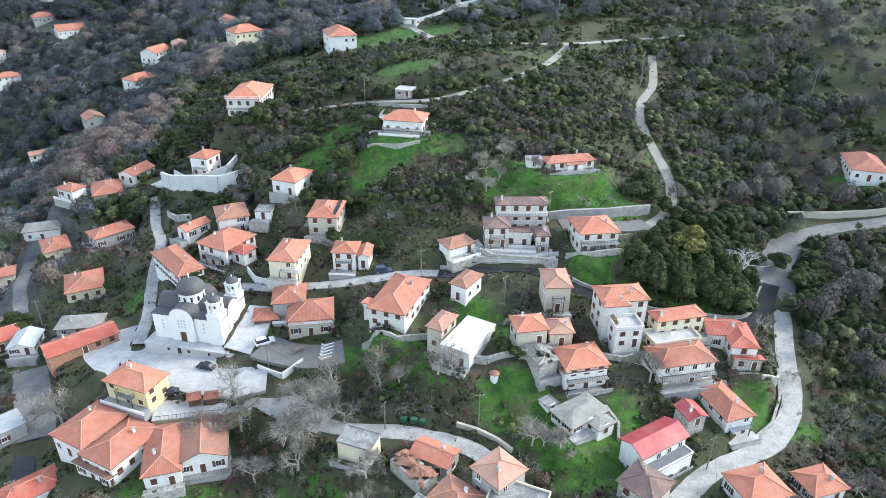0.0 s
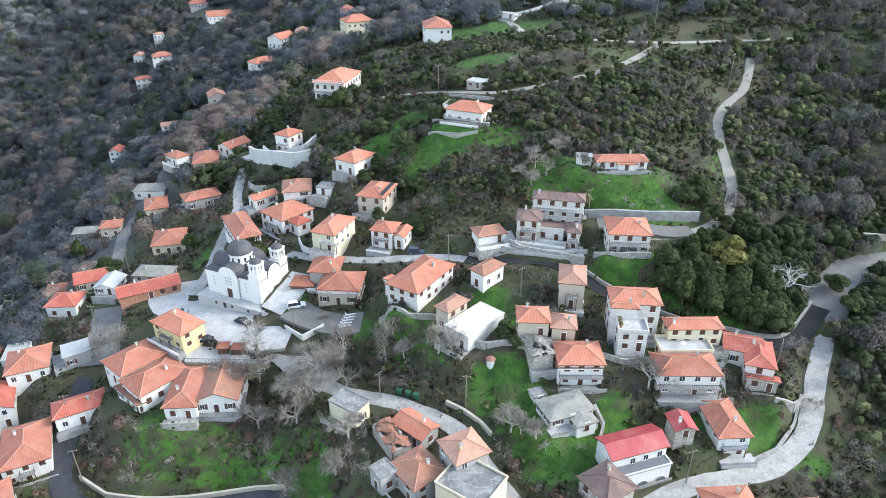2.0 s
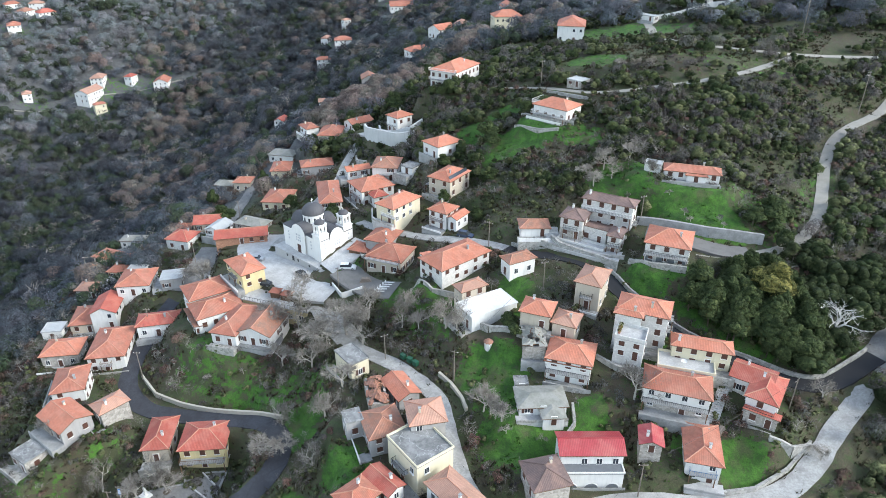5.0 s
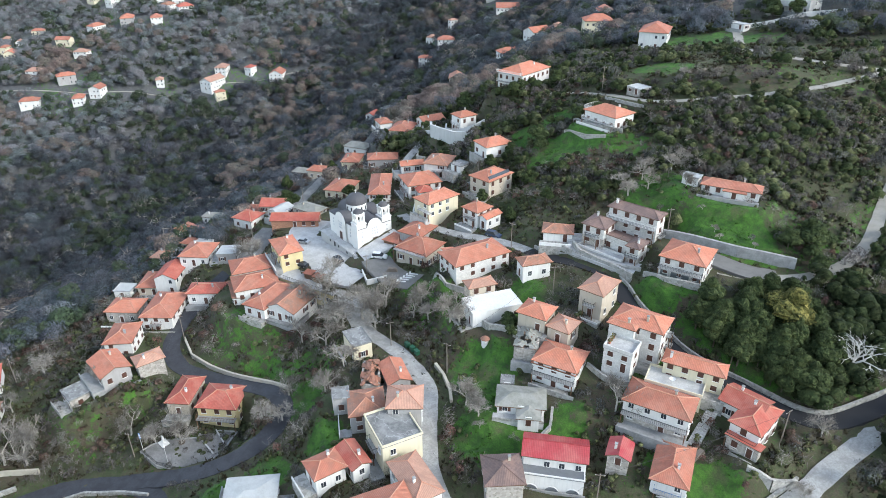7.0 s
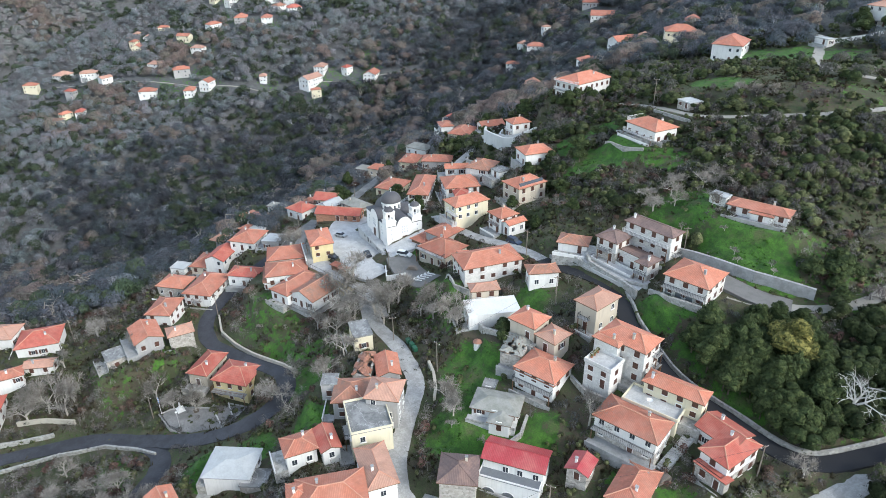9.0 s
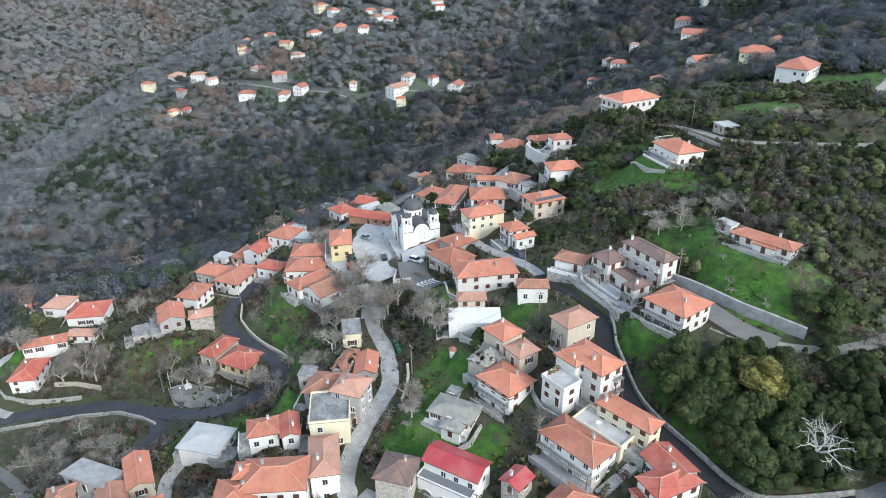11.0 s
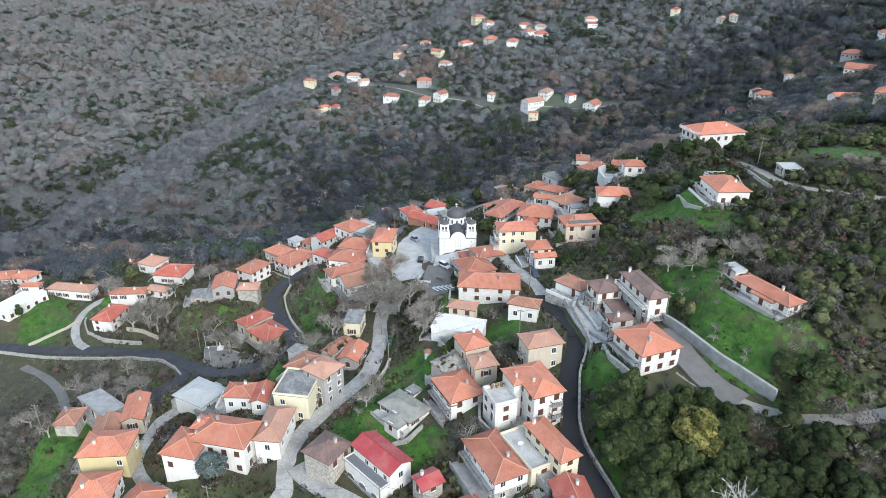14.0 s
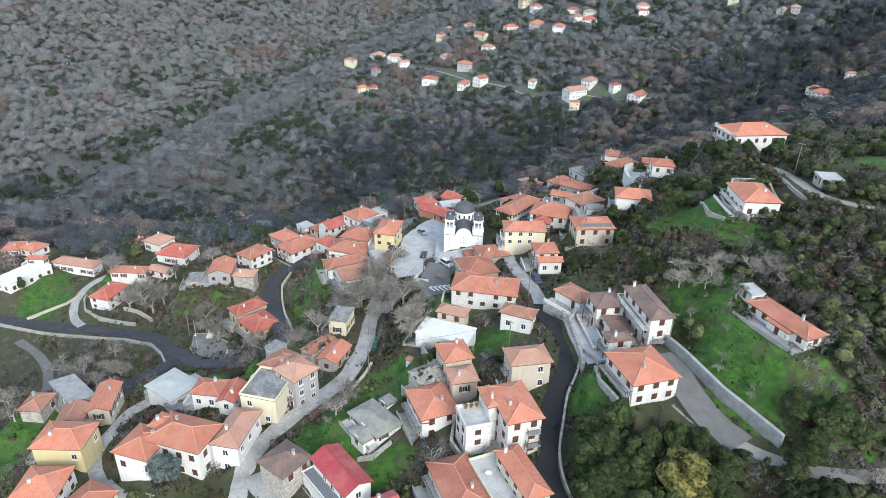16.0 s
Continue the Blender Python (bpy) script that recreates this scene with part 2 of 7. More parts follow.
TRIM = plain("white_trim", (0.70, 0.69, 0.66), 0.6)
SHUTTER = plain("brown_shutter", (0.085, 0.038, 0.026), 0.55)
WOOD = plain("dark_wood", (0.14, 0.075, 0.04), 0.7)
POLE_WOOD = plain("grey_pole_wood", (0.20, 0.17, 0.14), 0.85)
IRON = plain("dark_iron", (0.05, 0.05, 0.052), 0.5, 0.6)
GLASS = glass("window_glass")
LEAD = plain("lead_sheet", (0.075, 0.073, 0.078), 0.65, 0.0)
CHURCH = plaster("church_stone", (0.76, 0.75, 0.715), 0.22)
PLINTH = slab("plinth_stone", (0.50, 0.49, 0.47), 0.35, (0.36, 0.36, 0.35))
LATTICE = plain("pale_stone_lattice", (0.42, 0.43, 0.45), 0.7)
BLUE_FLAG = plain("blue_cloth", (0.06, 0.2, 0.48), 0.85)
BARK = plain("pale_bark", (0.40, 0.37, 0.32), 0.9)
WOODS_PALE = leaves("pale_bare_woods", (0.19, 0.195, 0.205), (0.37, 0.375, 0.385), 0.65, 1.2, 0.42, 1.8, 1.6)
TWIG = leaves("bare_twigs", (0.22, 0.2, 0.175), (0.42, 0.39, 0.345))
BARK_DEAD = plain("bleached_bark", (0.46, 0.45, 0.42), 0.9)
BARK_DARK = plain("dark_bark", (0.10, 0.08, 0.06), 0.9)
# woods farther off are paler and greyer: distance haze put into the base colours
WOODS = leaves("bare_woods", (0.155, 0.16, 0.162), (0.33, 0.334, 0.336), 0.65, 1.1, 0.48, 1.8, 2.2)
WOODS_HAZED = leaves("dry_ridge_woods", (0.225, 0.216, 0.206), (0.37, 0.357, 0.34), 0.82, 1.2, 0.5, 2.0, 3.0)
# near valley woods: the slope's shade and bluish haze painted into the colour
WOODS_SHADED = leaves("damp_woods", (0.068, 0.077, 0.088), (0.215, 0.225, 0.246), 0.45, 1.4, 0.44, 2.2, 1.5)
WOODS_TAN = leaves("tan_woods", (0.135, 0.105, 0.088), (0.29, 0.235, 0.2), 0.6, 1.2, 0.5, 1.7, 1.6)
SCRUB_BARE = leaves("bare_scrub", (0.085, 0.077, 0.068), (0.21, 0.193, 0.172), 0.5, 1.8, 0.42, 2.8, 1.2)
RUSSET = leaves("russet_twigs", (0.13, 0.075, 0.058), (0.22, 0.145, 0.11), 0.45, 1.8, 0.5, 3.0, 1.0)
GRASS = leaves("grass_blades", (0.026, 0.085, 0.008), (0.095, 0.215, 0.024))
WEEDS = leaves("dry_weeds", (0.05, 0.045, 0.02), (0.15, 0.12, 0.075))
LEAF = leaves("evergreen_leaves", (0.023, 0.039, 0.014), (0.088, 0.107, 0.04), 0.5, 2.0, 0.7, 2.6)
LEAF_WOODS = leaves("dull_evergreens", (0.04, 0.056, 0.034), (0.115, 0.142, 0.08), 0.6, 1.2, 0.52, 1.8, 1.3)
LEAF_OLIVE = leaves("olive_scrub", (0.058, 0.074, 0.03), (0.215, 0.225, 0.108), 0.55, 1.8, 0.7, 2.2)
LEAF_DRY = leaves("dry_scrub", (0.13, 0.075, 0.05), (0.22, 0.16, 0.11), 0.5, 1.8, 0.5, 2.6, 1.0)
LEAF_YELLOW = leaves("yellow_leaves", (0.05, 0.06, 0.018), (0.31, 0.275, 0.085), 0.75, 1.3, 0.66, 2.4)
CONIFER = leaves("blue_conifer", (0.07, 0.095, 0.09), (0.16, 0.19, 0.178), 0.5, 2.0, 0.6, 2.8)
BLUE_RAIL = plain("blue_rail", (0.08, 0.16, 0.3), 0.5)
BIN_GREEN = plain("green_plastic", (0.02, 0.09, 0.05), 0.5)
CAR_BLACK = plain("black_car_paint", (0.02, 0.022, 0.026), 0.25)
CAR_BLUE = plain("blue_car_paint", (0.035, 0.05, 0.085), 0.25)
CAR_WHITE = plain("white_car_paint", (0.7, 0.7, 0.69), 0.3)
CAR_SILVER = plain("silver_car_paint", (0.4, 0.41, 0.42), 0.3, 0.4)
RUBBER = plain("black_rubber", (0.02, 0.02, 0.02), 0.9)


def ground_material():
    m = Nodes("hillside_ground", 0.95)
    w = m.place()
    grass = m.n.new("ShaderNodeAttribute")
    grass.attribute_name = "grass"
    wood = m.n.new("ShaderNodeAttribute")
    wood.attribute_name = "wood"
    a, b, c = m.noise(w, 0.05, 6, 0.65), m.noise(w, 0.45, 6, 0.7), m.noise(w, 4.0, 4, 0.7)
    soil = m.mix(m.ramp(a, [(0.4, (0, 0, 0)), (0.6, (1, 1, 1))]), (0.085, 0.065, 0.042), (0.058, 0.075, 0.026))
    soil = m.mix(m.math("MULTIPLY", m.ramp(b, [(0.47, (0, 0, 0)), (0.63, (1, 1, 1))]), 0.75), soil, (0.135, 0.105, 0.075))
    soil = m.mix(m.math("MULTIPLY", m.ramp(m.noise(w, 0.9, 5, 0.7), [(0.5, (0, 0, 0)), (0.62, (1, 1, 1))]), 0.75), soil, (0.055, 0.1, 0.022))
    soil = m.mix(wood.outputs["Fac"], soil, m.mix(m.ramp(b, [(0.35, (0, 0, 0)), (0.65, (1, 1, 1))]), (0.075, 0.077, 0.08), (0.15, 0.15, 0.152)))
    green = m.mix(m.ramp(b, [(0.35, (0, 0, 0)), (0.65, (1, 1, 1))]), (0.02, 0.075, 0.007), (0.08, 0.205, 0.018))
    green = m.mix(m.math("MULTIPLY", m.ramp(m.noise(w, 0.22, 5), [(0.52, (0, 0, 0)), (0.66, (1, 1, 1))]), 0.7), green, (0.10, 0.095, 0.045))
    edge = m.math("ADD", grass.outputs["Fac"], m.math("MULTIPLY", m.math("SUBTRACT", b, 0.5), 2.6))
    col = m.mix(m.ramp(edge, [(0.35, (0, 0, 0)), (0.55, (1, 1, 1))]), soil, green)
    col = m.mix(m.ramp(c, [(0.35, (0, 0, 0)), (0.7, (1, 1, 1))]), m.mix(0.5, col, (0.02, 0.02, 0.012)), col)
    return m.done(col, m.math("ADD", b, c), 0.6, 0.25)


GROUND = ground_material()


# ---- mesh tools ----
class Geo:
    """Collects faces of one mesh."""

    def __init__(self):
        self.v, self.f, self.uv, self.m = [], [], [], []

    def face(self, pts, mat=0, uv=None):
        i = len(self.v)
        self.v.extend(tuple(p) for p in pts)
        self.f.append(tuple(range(i, i + len(pts))))
        self.uv.append(uv or [(0, 0)] * len(pts))
        self.m.append(mat)
        return self

    def box(self, x, y, z, sx, sy, sz, turn=0.0, mat=0):
        """A box with its base's middle at x, y, z."""
        c, s = math.cos(turn), math.sin(turn)
        p = [(x + c * a * sx / 2 - s * b * sy / 2, y + s * a * sx / 2 + c * b * sy / 2, z + k * sz) for k in (0, 1) for a, b in ((-1, -1), (1, -1), (1, 1), (-1, 1))]
        for q in ((3, 2, 1, 0), (4, 5, 6, 7), (0, 1, 5, 4), (1, 2, 6, 5), (2, 3, 7, 6), (3, 0, 4, 7)):
            self.face([p[i] for i in q], mat)
        return self

    def bar(self, a, b, r, mat=0, sides=4, r2=None):
        a, b = Vector(a), Vector(b)
        r2 = r if r2 is None else r2
        d = (b - a).normalized() if (b - a).length > 1e-6 else Vector((0, 0, 1))
        u = d.orthogonal().normalized()
        w = d.cross(u)
        ring = [(math.cos(2 * math.pi * k / sides), math.sin(2 * math.pi * k / sides)) for k in range(sides)]
        lo = [a + (u * c + w * s) * r for c, s in ring]
        hi = [b + (u * c + w * s) * r2 for c, s in ring]
        for k in range(sides):
            n = (k + 1) % sides
            self.face([lo[k], lo[n], hi[n], hi[k]], mat)
        self.face(hi, mat)
        self.face(lo[::-1], mat)
        return self

    def lathe(self, x, y, prof, sides=20, mat=0):
        """Turns a profile of (radius, z) round the upright line at x, y."""
        for (r0, z0), (r1, z1) in zip(prof, prof[1:]):
            for k in range(sides):
                a, b = 2 * math.pi * k / sides, 2 * math.pi * (k + 1) / sides
                p = [(x + r * math.cos(t), y + r * math.sin(t), z) for r, z, t in ((r0, z0, a), (r0, z0, b), (r1, z1, b), (r1, z1, a))]
                if r1 < 1e-4:
                    p = p[:3]
                elif r0 < 1e-4:
                    p = [p[0], p[2], p[3]]
                self.face(p, mat)
        return self

    def data(self, name, mats, smooth=False):
        me = bpy.data.meshes.new(name)
        me.from_pydata(self.v, [], self.f)
        for mt in mats:
            me.materials.append(mt)
        if len(mats) > 1:
            me.polygons.foreach_set("material_index", self.m)
        if any(any(q != (0, 0) for q in u) for u in self.uv[:8]):
            layer = me.uv_layers.new(name="UVMap")
            layer.data.foreach_set("uv", [k for u in self.uv for q in u for k in q])
        if smooth:
            me.polygons.foreach_set("use_smooth", [True] * len(self.f))
        me.update()
        return me


def part(name, geo, mats, parent=None, label="", m=None, smooth=False):
    """Links a Geo, or ready mesh data, as one mesh object under a thing or part; parent may be (thing, frame)."""
    if isinstance(parent, tuple):
        parent, m = parent[0], parent[1] @ (m or Matrix())
    data = geo.data(name, mats if isinstance(mats, (list, tuple)) else [mats], smooth) if isinstance(geo, Geo) else geo
    ob = new(name, data)
    if parent is not None:
        ob.parent = parent
    if m is not None:
        ob.matrix_basis = m
    if label:
        ob["label"] = label
    return ob


def thing(name, label, category, m, group="", kind=""):
    return tagged(new(name), label, category, group, kind) if m is None else _placed(tagged(new(name), label, category, group, kind), m)


def _placed(ob, m):
    ob.matrix_basis = m
    return ob


def at(x, y, z, turn=0.0):
    return pose(x, y, z, 0, 0, turn)


# ---- the plan: houses as blocks of middle, eave height, two sides, turn, wall height ----
BLOCKS, HOUSES, FAR = [], [], []
PADS = [dict(x=-38.5, y=61, eave=-1.5, wall=0.6, la=18, lb=8, turn=38)]  # level ground of the small park


def block(x, y, eave, la, lb, turn, wall, kind, roof, mat, **more):
    if kind != "flat":
        la, lb = la * 1.06, lb * 1.06
    if wall <= 6 and not more.get("balconies") and not more.get("arches"):
        wall *= 0.74
    elif more.get("balconies"):
        wall *= 0.9
    b = dict(x=x, y=y, eave=eave, la=la, lb=lb, turn=turn, wall=wall, kind=kind, roof=roof, mat=mat, **more)
    BLOCKS.append(b)
    return b


def plan(label, *blocks, **more):
    HOUSES.append((label, blocks, more))


plan("white three-storey house with a tiled hip roof and brown shutters", block(31.8, 129.3, 33.1, 6.7, 10.2, 279, 9, "hip", TILE_ORANGE, STONE_PALE, shutters="shut", blind=0.0, chimney_at=(0.5, 0.3), balconies=(("E", 1, 2.6, 1.2, 1.5, IRON), ("E", 2, 2.4, 1.0, 1.5, IRON))),
     block(31.7, 122.0, 30.1, 5.7, 4.6, 189, 6, "flat", PAVING, STONE_PALE, parapet=0.7, shutters="shut", blind=0.0, planters=3),
     block(29.9, 124.9, 33.1, 5.7, 2.3, 189, 9, "hip", TILE_ORANGE, STONE_PALE))
plan("cream two-storey house with a roof terrace and orange tiles", block(44.2, 128.1, 29.0, 11.3, 4.5, 195, 6, "hip", TILE_ORANGE, CREAM, shutters="shut", blind=0.0, chimney_at=(0.8, 0.5)),
     block(42.5, 124.2, 25.9, 10.5, 5.2, 195, 3, "flat", PAVING, CREAM, parapet=0.5, dish=True))
plan("house with a bright red tiled roof and stone ground floor", block(57.4, 125.7, 25.4, 5.8, 9.2, 177, 6, "hip", TILE_RED, WHITE, shutters="shut", stone_base=True, balconies=(("S", 1, 0, 1.4, 0, IRON),)),
     block(54.6, 128.4, 25.6, 7.6, 6.3, 177, 5, "gable", TILE_RED, WHITE),
     block(57.8, 120.6, 23.2, 6.2, 2.4, 177, 3.5, "shed", TILE_RED, STONE, chimney=False))
plan("white house with brown-orange tiles and a long balcony", block(42.6, 118.0, 25.7, 12.1, 7.2, 193, 5.5, "hip", TILE_BROWN, WHITE, shutters="none", balconies=(("S", 1, 0, 1.3, 0, IRON),), stone_base=True))
plan("narrow white house with weathered orange tiles and blue balcony rail", block(49.9, 110.0, 20.4, 10.2, 6.4, 108, 5, "hip", TILE_BROWN, WHITE, shutters="none", balconies=(("S", 1, 4.5, 1.1, 0, BLUE_RAIL),)))
plan("large white house with a dark red ribbed roof and arched veranda", block(33.0, 98.2, 21.4, 11.2, 5.8, 212, 6.5, "gable", METAL_RED, WHITE, blind=0.4, chimney=False),
     block(34.4, 95.6, 18.9, 11.0, 3.6, 212, 4.6, "flat", GLAZING_AND_SHADE, WHITE, parapet=0.25, blind=1.0, arches=("S", 3, 2.4, 2.3)))
plan("small stone shed with a red sheet roof", block(41.8, 105.5, 21.6, 4.3, 4.8, 200, 2.6, "gable", METAL_RED, STONE))
plan("stone house with a purple-brown hip roof beside the street", block(29.0, 88.0, 21.1, 6.8, 6.9, 226, 4, "hip", SLATE, STONE))
plan("cream house with a bare stained concrete flat roof", block(6.8, 82.8, 20.8, 9.3, 7.9, 159, 6.5, "flat", ROOF_CONCRETE, CREAM, parapet=0.45, blind=0.4, shutters="none"))
plan("tall grey rendered house with a faded brown hip roof", block(4.2, 88.6, 22.6, 6.9, 6.7, 223, 8, "hip", TILE_PALE, RENDER))
plan("grey house with an orange roof and red gable end", block(-6.9, 96.2, 18.3, 5.2, 7.8, 243, 4, "gable", TILE_ORANGE, RENDER))
plan("ruined stone house with a collapsed tiled roof", block(-10.7, 92.7, 18.3, 4.1, 8.4, 226, 4, "ruin", TILE_WORN, STONE))
plan("grey house with an old patched orange tiled roof", block(-3.2, 84.8, 19.4, 7.2, 7.7, 233, 6, "hip", TILE_WORN, RENDER),
     block(-8.9, 82.9, 19.4, 3.3, 3.5, 233, 5, "flat", ROOF_CONCRETE, RENDER))
plan("abandoned cream house with an overgrown flat roof", block(-21.1, 97.9, 19.5, 6.6, 4.4, 161, 5.5, "flat", ROOF_CONCRETE, CREAM))
plan("grey and white house with flat concrete annexe and red tiles", block(-58.8, 99.1, 14.6, 6.9, 13.1, 198, 4.5, "hip", TILE_BROWN, WHITE),
     block(-52.2, 101.4, 14.6, 9.0, 10.5, 198, 4.5, "gable", TILE_WORN, WHITE),
     block(-51.1, 98.7, 11.1, 8.8, 7.2, 198, 5, "flat", ROOF_CONCRETE, RENDER))
plan("long white house with stepped orange hip roofs", block(-75.2, 103.9, 15.7, 8.8, 10.6, 155, 5.5, "hip", TILE_BROWN, WHITE),
     block(-67.6, 100.4, 14.9, 8.6, 11.6, 155, 5, "hip", TILE_BROWN, WHITE), block(-70.5, 95.9, 12.6, 9.5, 3.2, 155, 3.6, "shed", TILE_WORN, WHITE, chimney=False))
plan("plain white house with a low red-orange roof beside the road", block(-83.7, 94.0, 8.7, 10.3, 6.2, 224, 5, "hip", TILE_RED, WHITE))
plan("yellow house with an orange hip roof beside the church square", block(-68.7, 112.4, 20.8, 10.5, 6.7, 161, 6, "hip", TILE_ORANGE, YELLOW))
plan("long stone house with a broad orange hip roof", block(-16.2, 133.3, 29.3, 8.7, 15.4, 162, 6, "hip", TILE_ORANGE, STONE_PALE, shutters="shut"),
     block(-21.3, 130.6, 28.2, 5.5, 3.4, 162, 4.5, "shed", TILE_ORANGE, STONE_PALE, chimney=False))
plan("old whitewashed house with weathered patchy tiles", block(-1.3, 138.0, 30.7, 4.6, 7.5, 149, 5.5, "hip", TILE_WORN, WHITE, chimney=False))
plan("house with a white flat roof and tiled upper storey", block(-0.8, 121.5, 26.7, 6.6, 12.0, 152, 5, "flat", WHITE, WHITE, parapet=0.1, blind=0.6, shutters="shut"),
     block(-6.5, 123.9, 28.5, 4.1, 6.9, 152, 8, "hip", TILE_PALE, BEIGE, shutters="shut", chimney=False))
plan("plain beige two-storey house with a pale tiled hip roof", block(18.5, 134.9, 33.2, 5.9, 8.2, 184, 6.5, "hip", TILE_PALE, BEIGE, blind=0.2, shutters="none", chimney=False))
plan("small beige house with an orange hip roof", block(11.6, 121.4, 30.2, 6.7, 6.1, 191, 5, "hip", TILE_ORANGE, BEIGE))
plan("beige house with a faded tiled hip roof", block(18.0, 122.1, 29.1, 5.3, 5.6, 186, 4.5, "hip", TILE_PALE, BEIGE))
plan("white house with stepped orange roof and front balcony", block(21.8, 115.8, 26.2, 9.1, 7.7, 194, 6, "hip", TILE_ORANGE, WHITE, shutters="shut", blind=0.0, balconies=(("S", 1, 0, 1.3, 0, IRON),)),
     block(22.2, 113.3, 24.9, 9.0, 2.6, 194, 4.6, "shed", TILE_ORANGE, WHITE, chimney=False, blind=1.0))
plan("half-ruined stone house with a broken slab roof", block(13.5, 116.0, 26.7, 4.8, 7.0, 205, 5, "ruin", SLATE_OLD, STONE))
plan("low white cottage with mossy grey slab roofs", block(20.4, 104.7, 21.7, 9.4, 6.2, 215, 2.9, "hip", SLATE_OLD, WHITE, blind=0.2, pitch=0.3, chimney=False),
     block(23.6, 102.9, 21.3, 4.6, 5.0, 215, 2.7, "hip", SLATE_OLD, WHITE, pitch=0.3, chimney=False),
     block(14.8, 107.6, 21.0, 2.6, 2.6, 215, 2.4, "flat", ROOF_CONCRETE, WHITE, blind=1.0))
plan("large white guest house with brown roofs, balconies and stone terrace", block(12.4, 161.1, 40.3, 12.7, 5.1, 183, 8.5, "hip", SLATE, STONE_PALE, shutters="shut", blind=0.0, chimney_at=(0.8, 0.4), balconies=(("S", 2, 0, 1.5, 0, TRIM), ("E", 1, 3, 1.2, 0, IRON))),
     block(6.0, 154.8, 37.2, 6.2, 6.5, 183, 6, "hip", SLATE, STONE_PALE, shutters="shut", blind=0.0, balconies=(("S", 1, 3.5, 1.2, 0, IRON),), stone_base=True),
     block(17.2, 153.5, 35.6, 3.6, 5.4, 183, 5.5, "hip", SLATE, STONE_PALE, shutters="shut", blind=0.0, balconies=(("S", 1, 3.0, 1.0, 0, IRON),), stone_base=True),
     block(11.5, 155.6, 34.6, 7.0, 5.0, 179, 4.5, "shed", SLATE, STONE_PALE, chimney=False),
     block(9.5, 151.0, 31.4, 12.0, 2.6, 179, 2.6, "flat", PAVING, STONE_PALE, parapet=0.6, blind=0.6, arches=("S", 2, 1.6, 1.9)))
plan("old stone barn with a weathered grey slab roof beside wide steps", block(-3.6, 151.4, 33.4, 7.6, 5.6, 212, 3.4, "hip", TILE_WORN, WHITE, shutters="none", blind=0.7, chimney=False))
plan("stone house with an orange tiled roof and arched white porch", block(29.6, 153.2, 37.8, 9.8, 9.4, 189, 5.4, "hip", TILE_ORANGE, STONE_PALE, shutters="shut", blind=0.1, balconies=(("S", 1, 0, 1.5, 0, IRON),), arches=("S", 4, 1.7, 1.9), chimney_at=(-0.5, 0.3)))
plan("long low white house with a brown tiled roof in the meadow", block(26.7, 181.4, 44.4, 13.6, 5.1, 195, 3.2, "hip", TILE_BROWN, WHITE, blind=0.1),
     block(28.2, 180.0, 43.9, 5.3, 3.2, 195, 3, "hip", TILE_BROWN, WHITE, chimney=False))
plan("tiny white hut with a pale flat roof", block(17.0, 180.1, 44.7, 4.1, 2.8, 184, 2.4, "flat", PALE, WHITE))
plan("white hillside house with an orange hip roof and terrace", block(-19.6, 200.3, 49.9, 11.9, 8.9, 171, 4.5, "hip", TILE_ORANGE, WHITE, blind=0.0, balconies=(("W", 1, 6, 1.6, 0, TRIM), ("S", 0.4, 0, 1.6, 0, TRIM))))
plan("small stone hut on the hillside", block(-21.2, 220.8, 52.9, 5.4, 5.0, 166, 2.5, "flat", PALE, STONE))
plan("large white house with orange hip roof and long balconies", block(-75.8, 232.6, 48.2, 11.5, 17.7, 181, 7.5, "hip", TILE_ORANGE, WHITE, blind=0.0, balconies=(("S", 1, 0, 1.4, 0, TRIM), ("W", 1, 8, 1.4, 0, TRIM), ("S", 2, 0, 1.4, 0, TRIM))))
plan("cream house with an orange roof above a curved drive", block(-44.8, 149.7, 30.9, 7.0, 11.4, 173, 5.2, "hip", TILE_ORANGE, CREAM, blind=0.3, balconies=(("S", 1, 5, 1.2, 2, TRIM),)))
plan("white house with stepped orange roofs and a porch", block(-65.4, 163.7, 26.5, 10.2, 11.2, 153, 6, "hip", TILE_ORANGE, WHITE, balconies=(("S", 1, 5, 1.3, 1, WOOD),)),
     block(-60.0, 159.8, 25.6, 5.3, 4.9, 153, 4, "hip", TILE_RED, WHITE, chimney=False))
plan("white house with a large brown-orange roof behind the church", block(-76.2, 155.9, 23.9, 6.9, 16.7, 224, 6, "hip", TILE_BROWN, WHITE))
plan("cream house with a brown-orange roof", block(-107.9, 164.5, 11.8, 9.6, 11.0, 208, 4.5, "hip", TILE_BROWN, CREAM))
plan("low white house with a narrow orange roof", block(-77.1, 171.5, 26.6, 8.1, 4.6, 236, 4, "gable", TILE_ORANGE, WHITE))
plan("white house with a patched orange roof", block(-67.2, 175.0, 29.3, 8.4, 9.4, 205, 6, "hip", TILE_WORN, WHITE))
plan("long grey house with an orange roof", block(-110.6, 188.1, 16.1, 11.8, 7.3, 227, 5, "hip", TILE_BROWN, RENDER))
plan("cream house with an orange hip roof", block(-129.0, 187.6, 11.0, 7.6, 10.0, 216, 5, "hip", TILE_BROWN, CREAM))
plan("white hillside house with a wide orange roof", block(-51.1, 183.6, 37.2, 7.9, 10.0, 161, 5.5, "hip", TILE_ORANGE, WHITE))
plan("beige house with orange roof and solar panel", block(-38.5, 167.2, 34.2, 7.9, 10.6, 177, 6, "hip", TILE_ORANGE, BEIGE, solar=True, balconies=(("W", 1, 0, 1.3, 0, IRON),)))
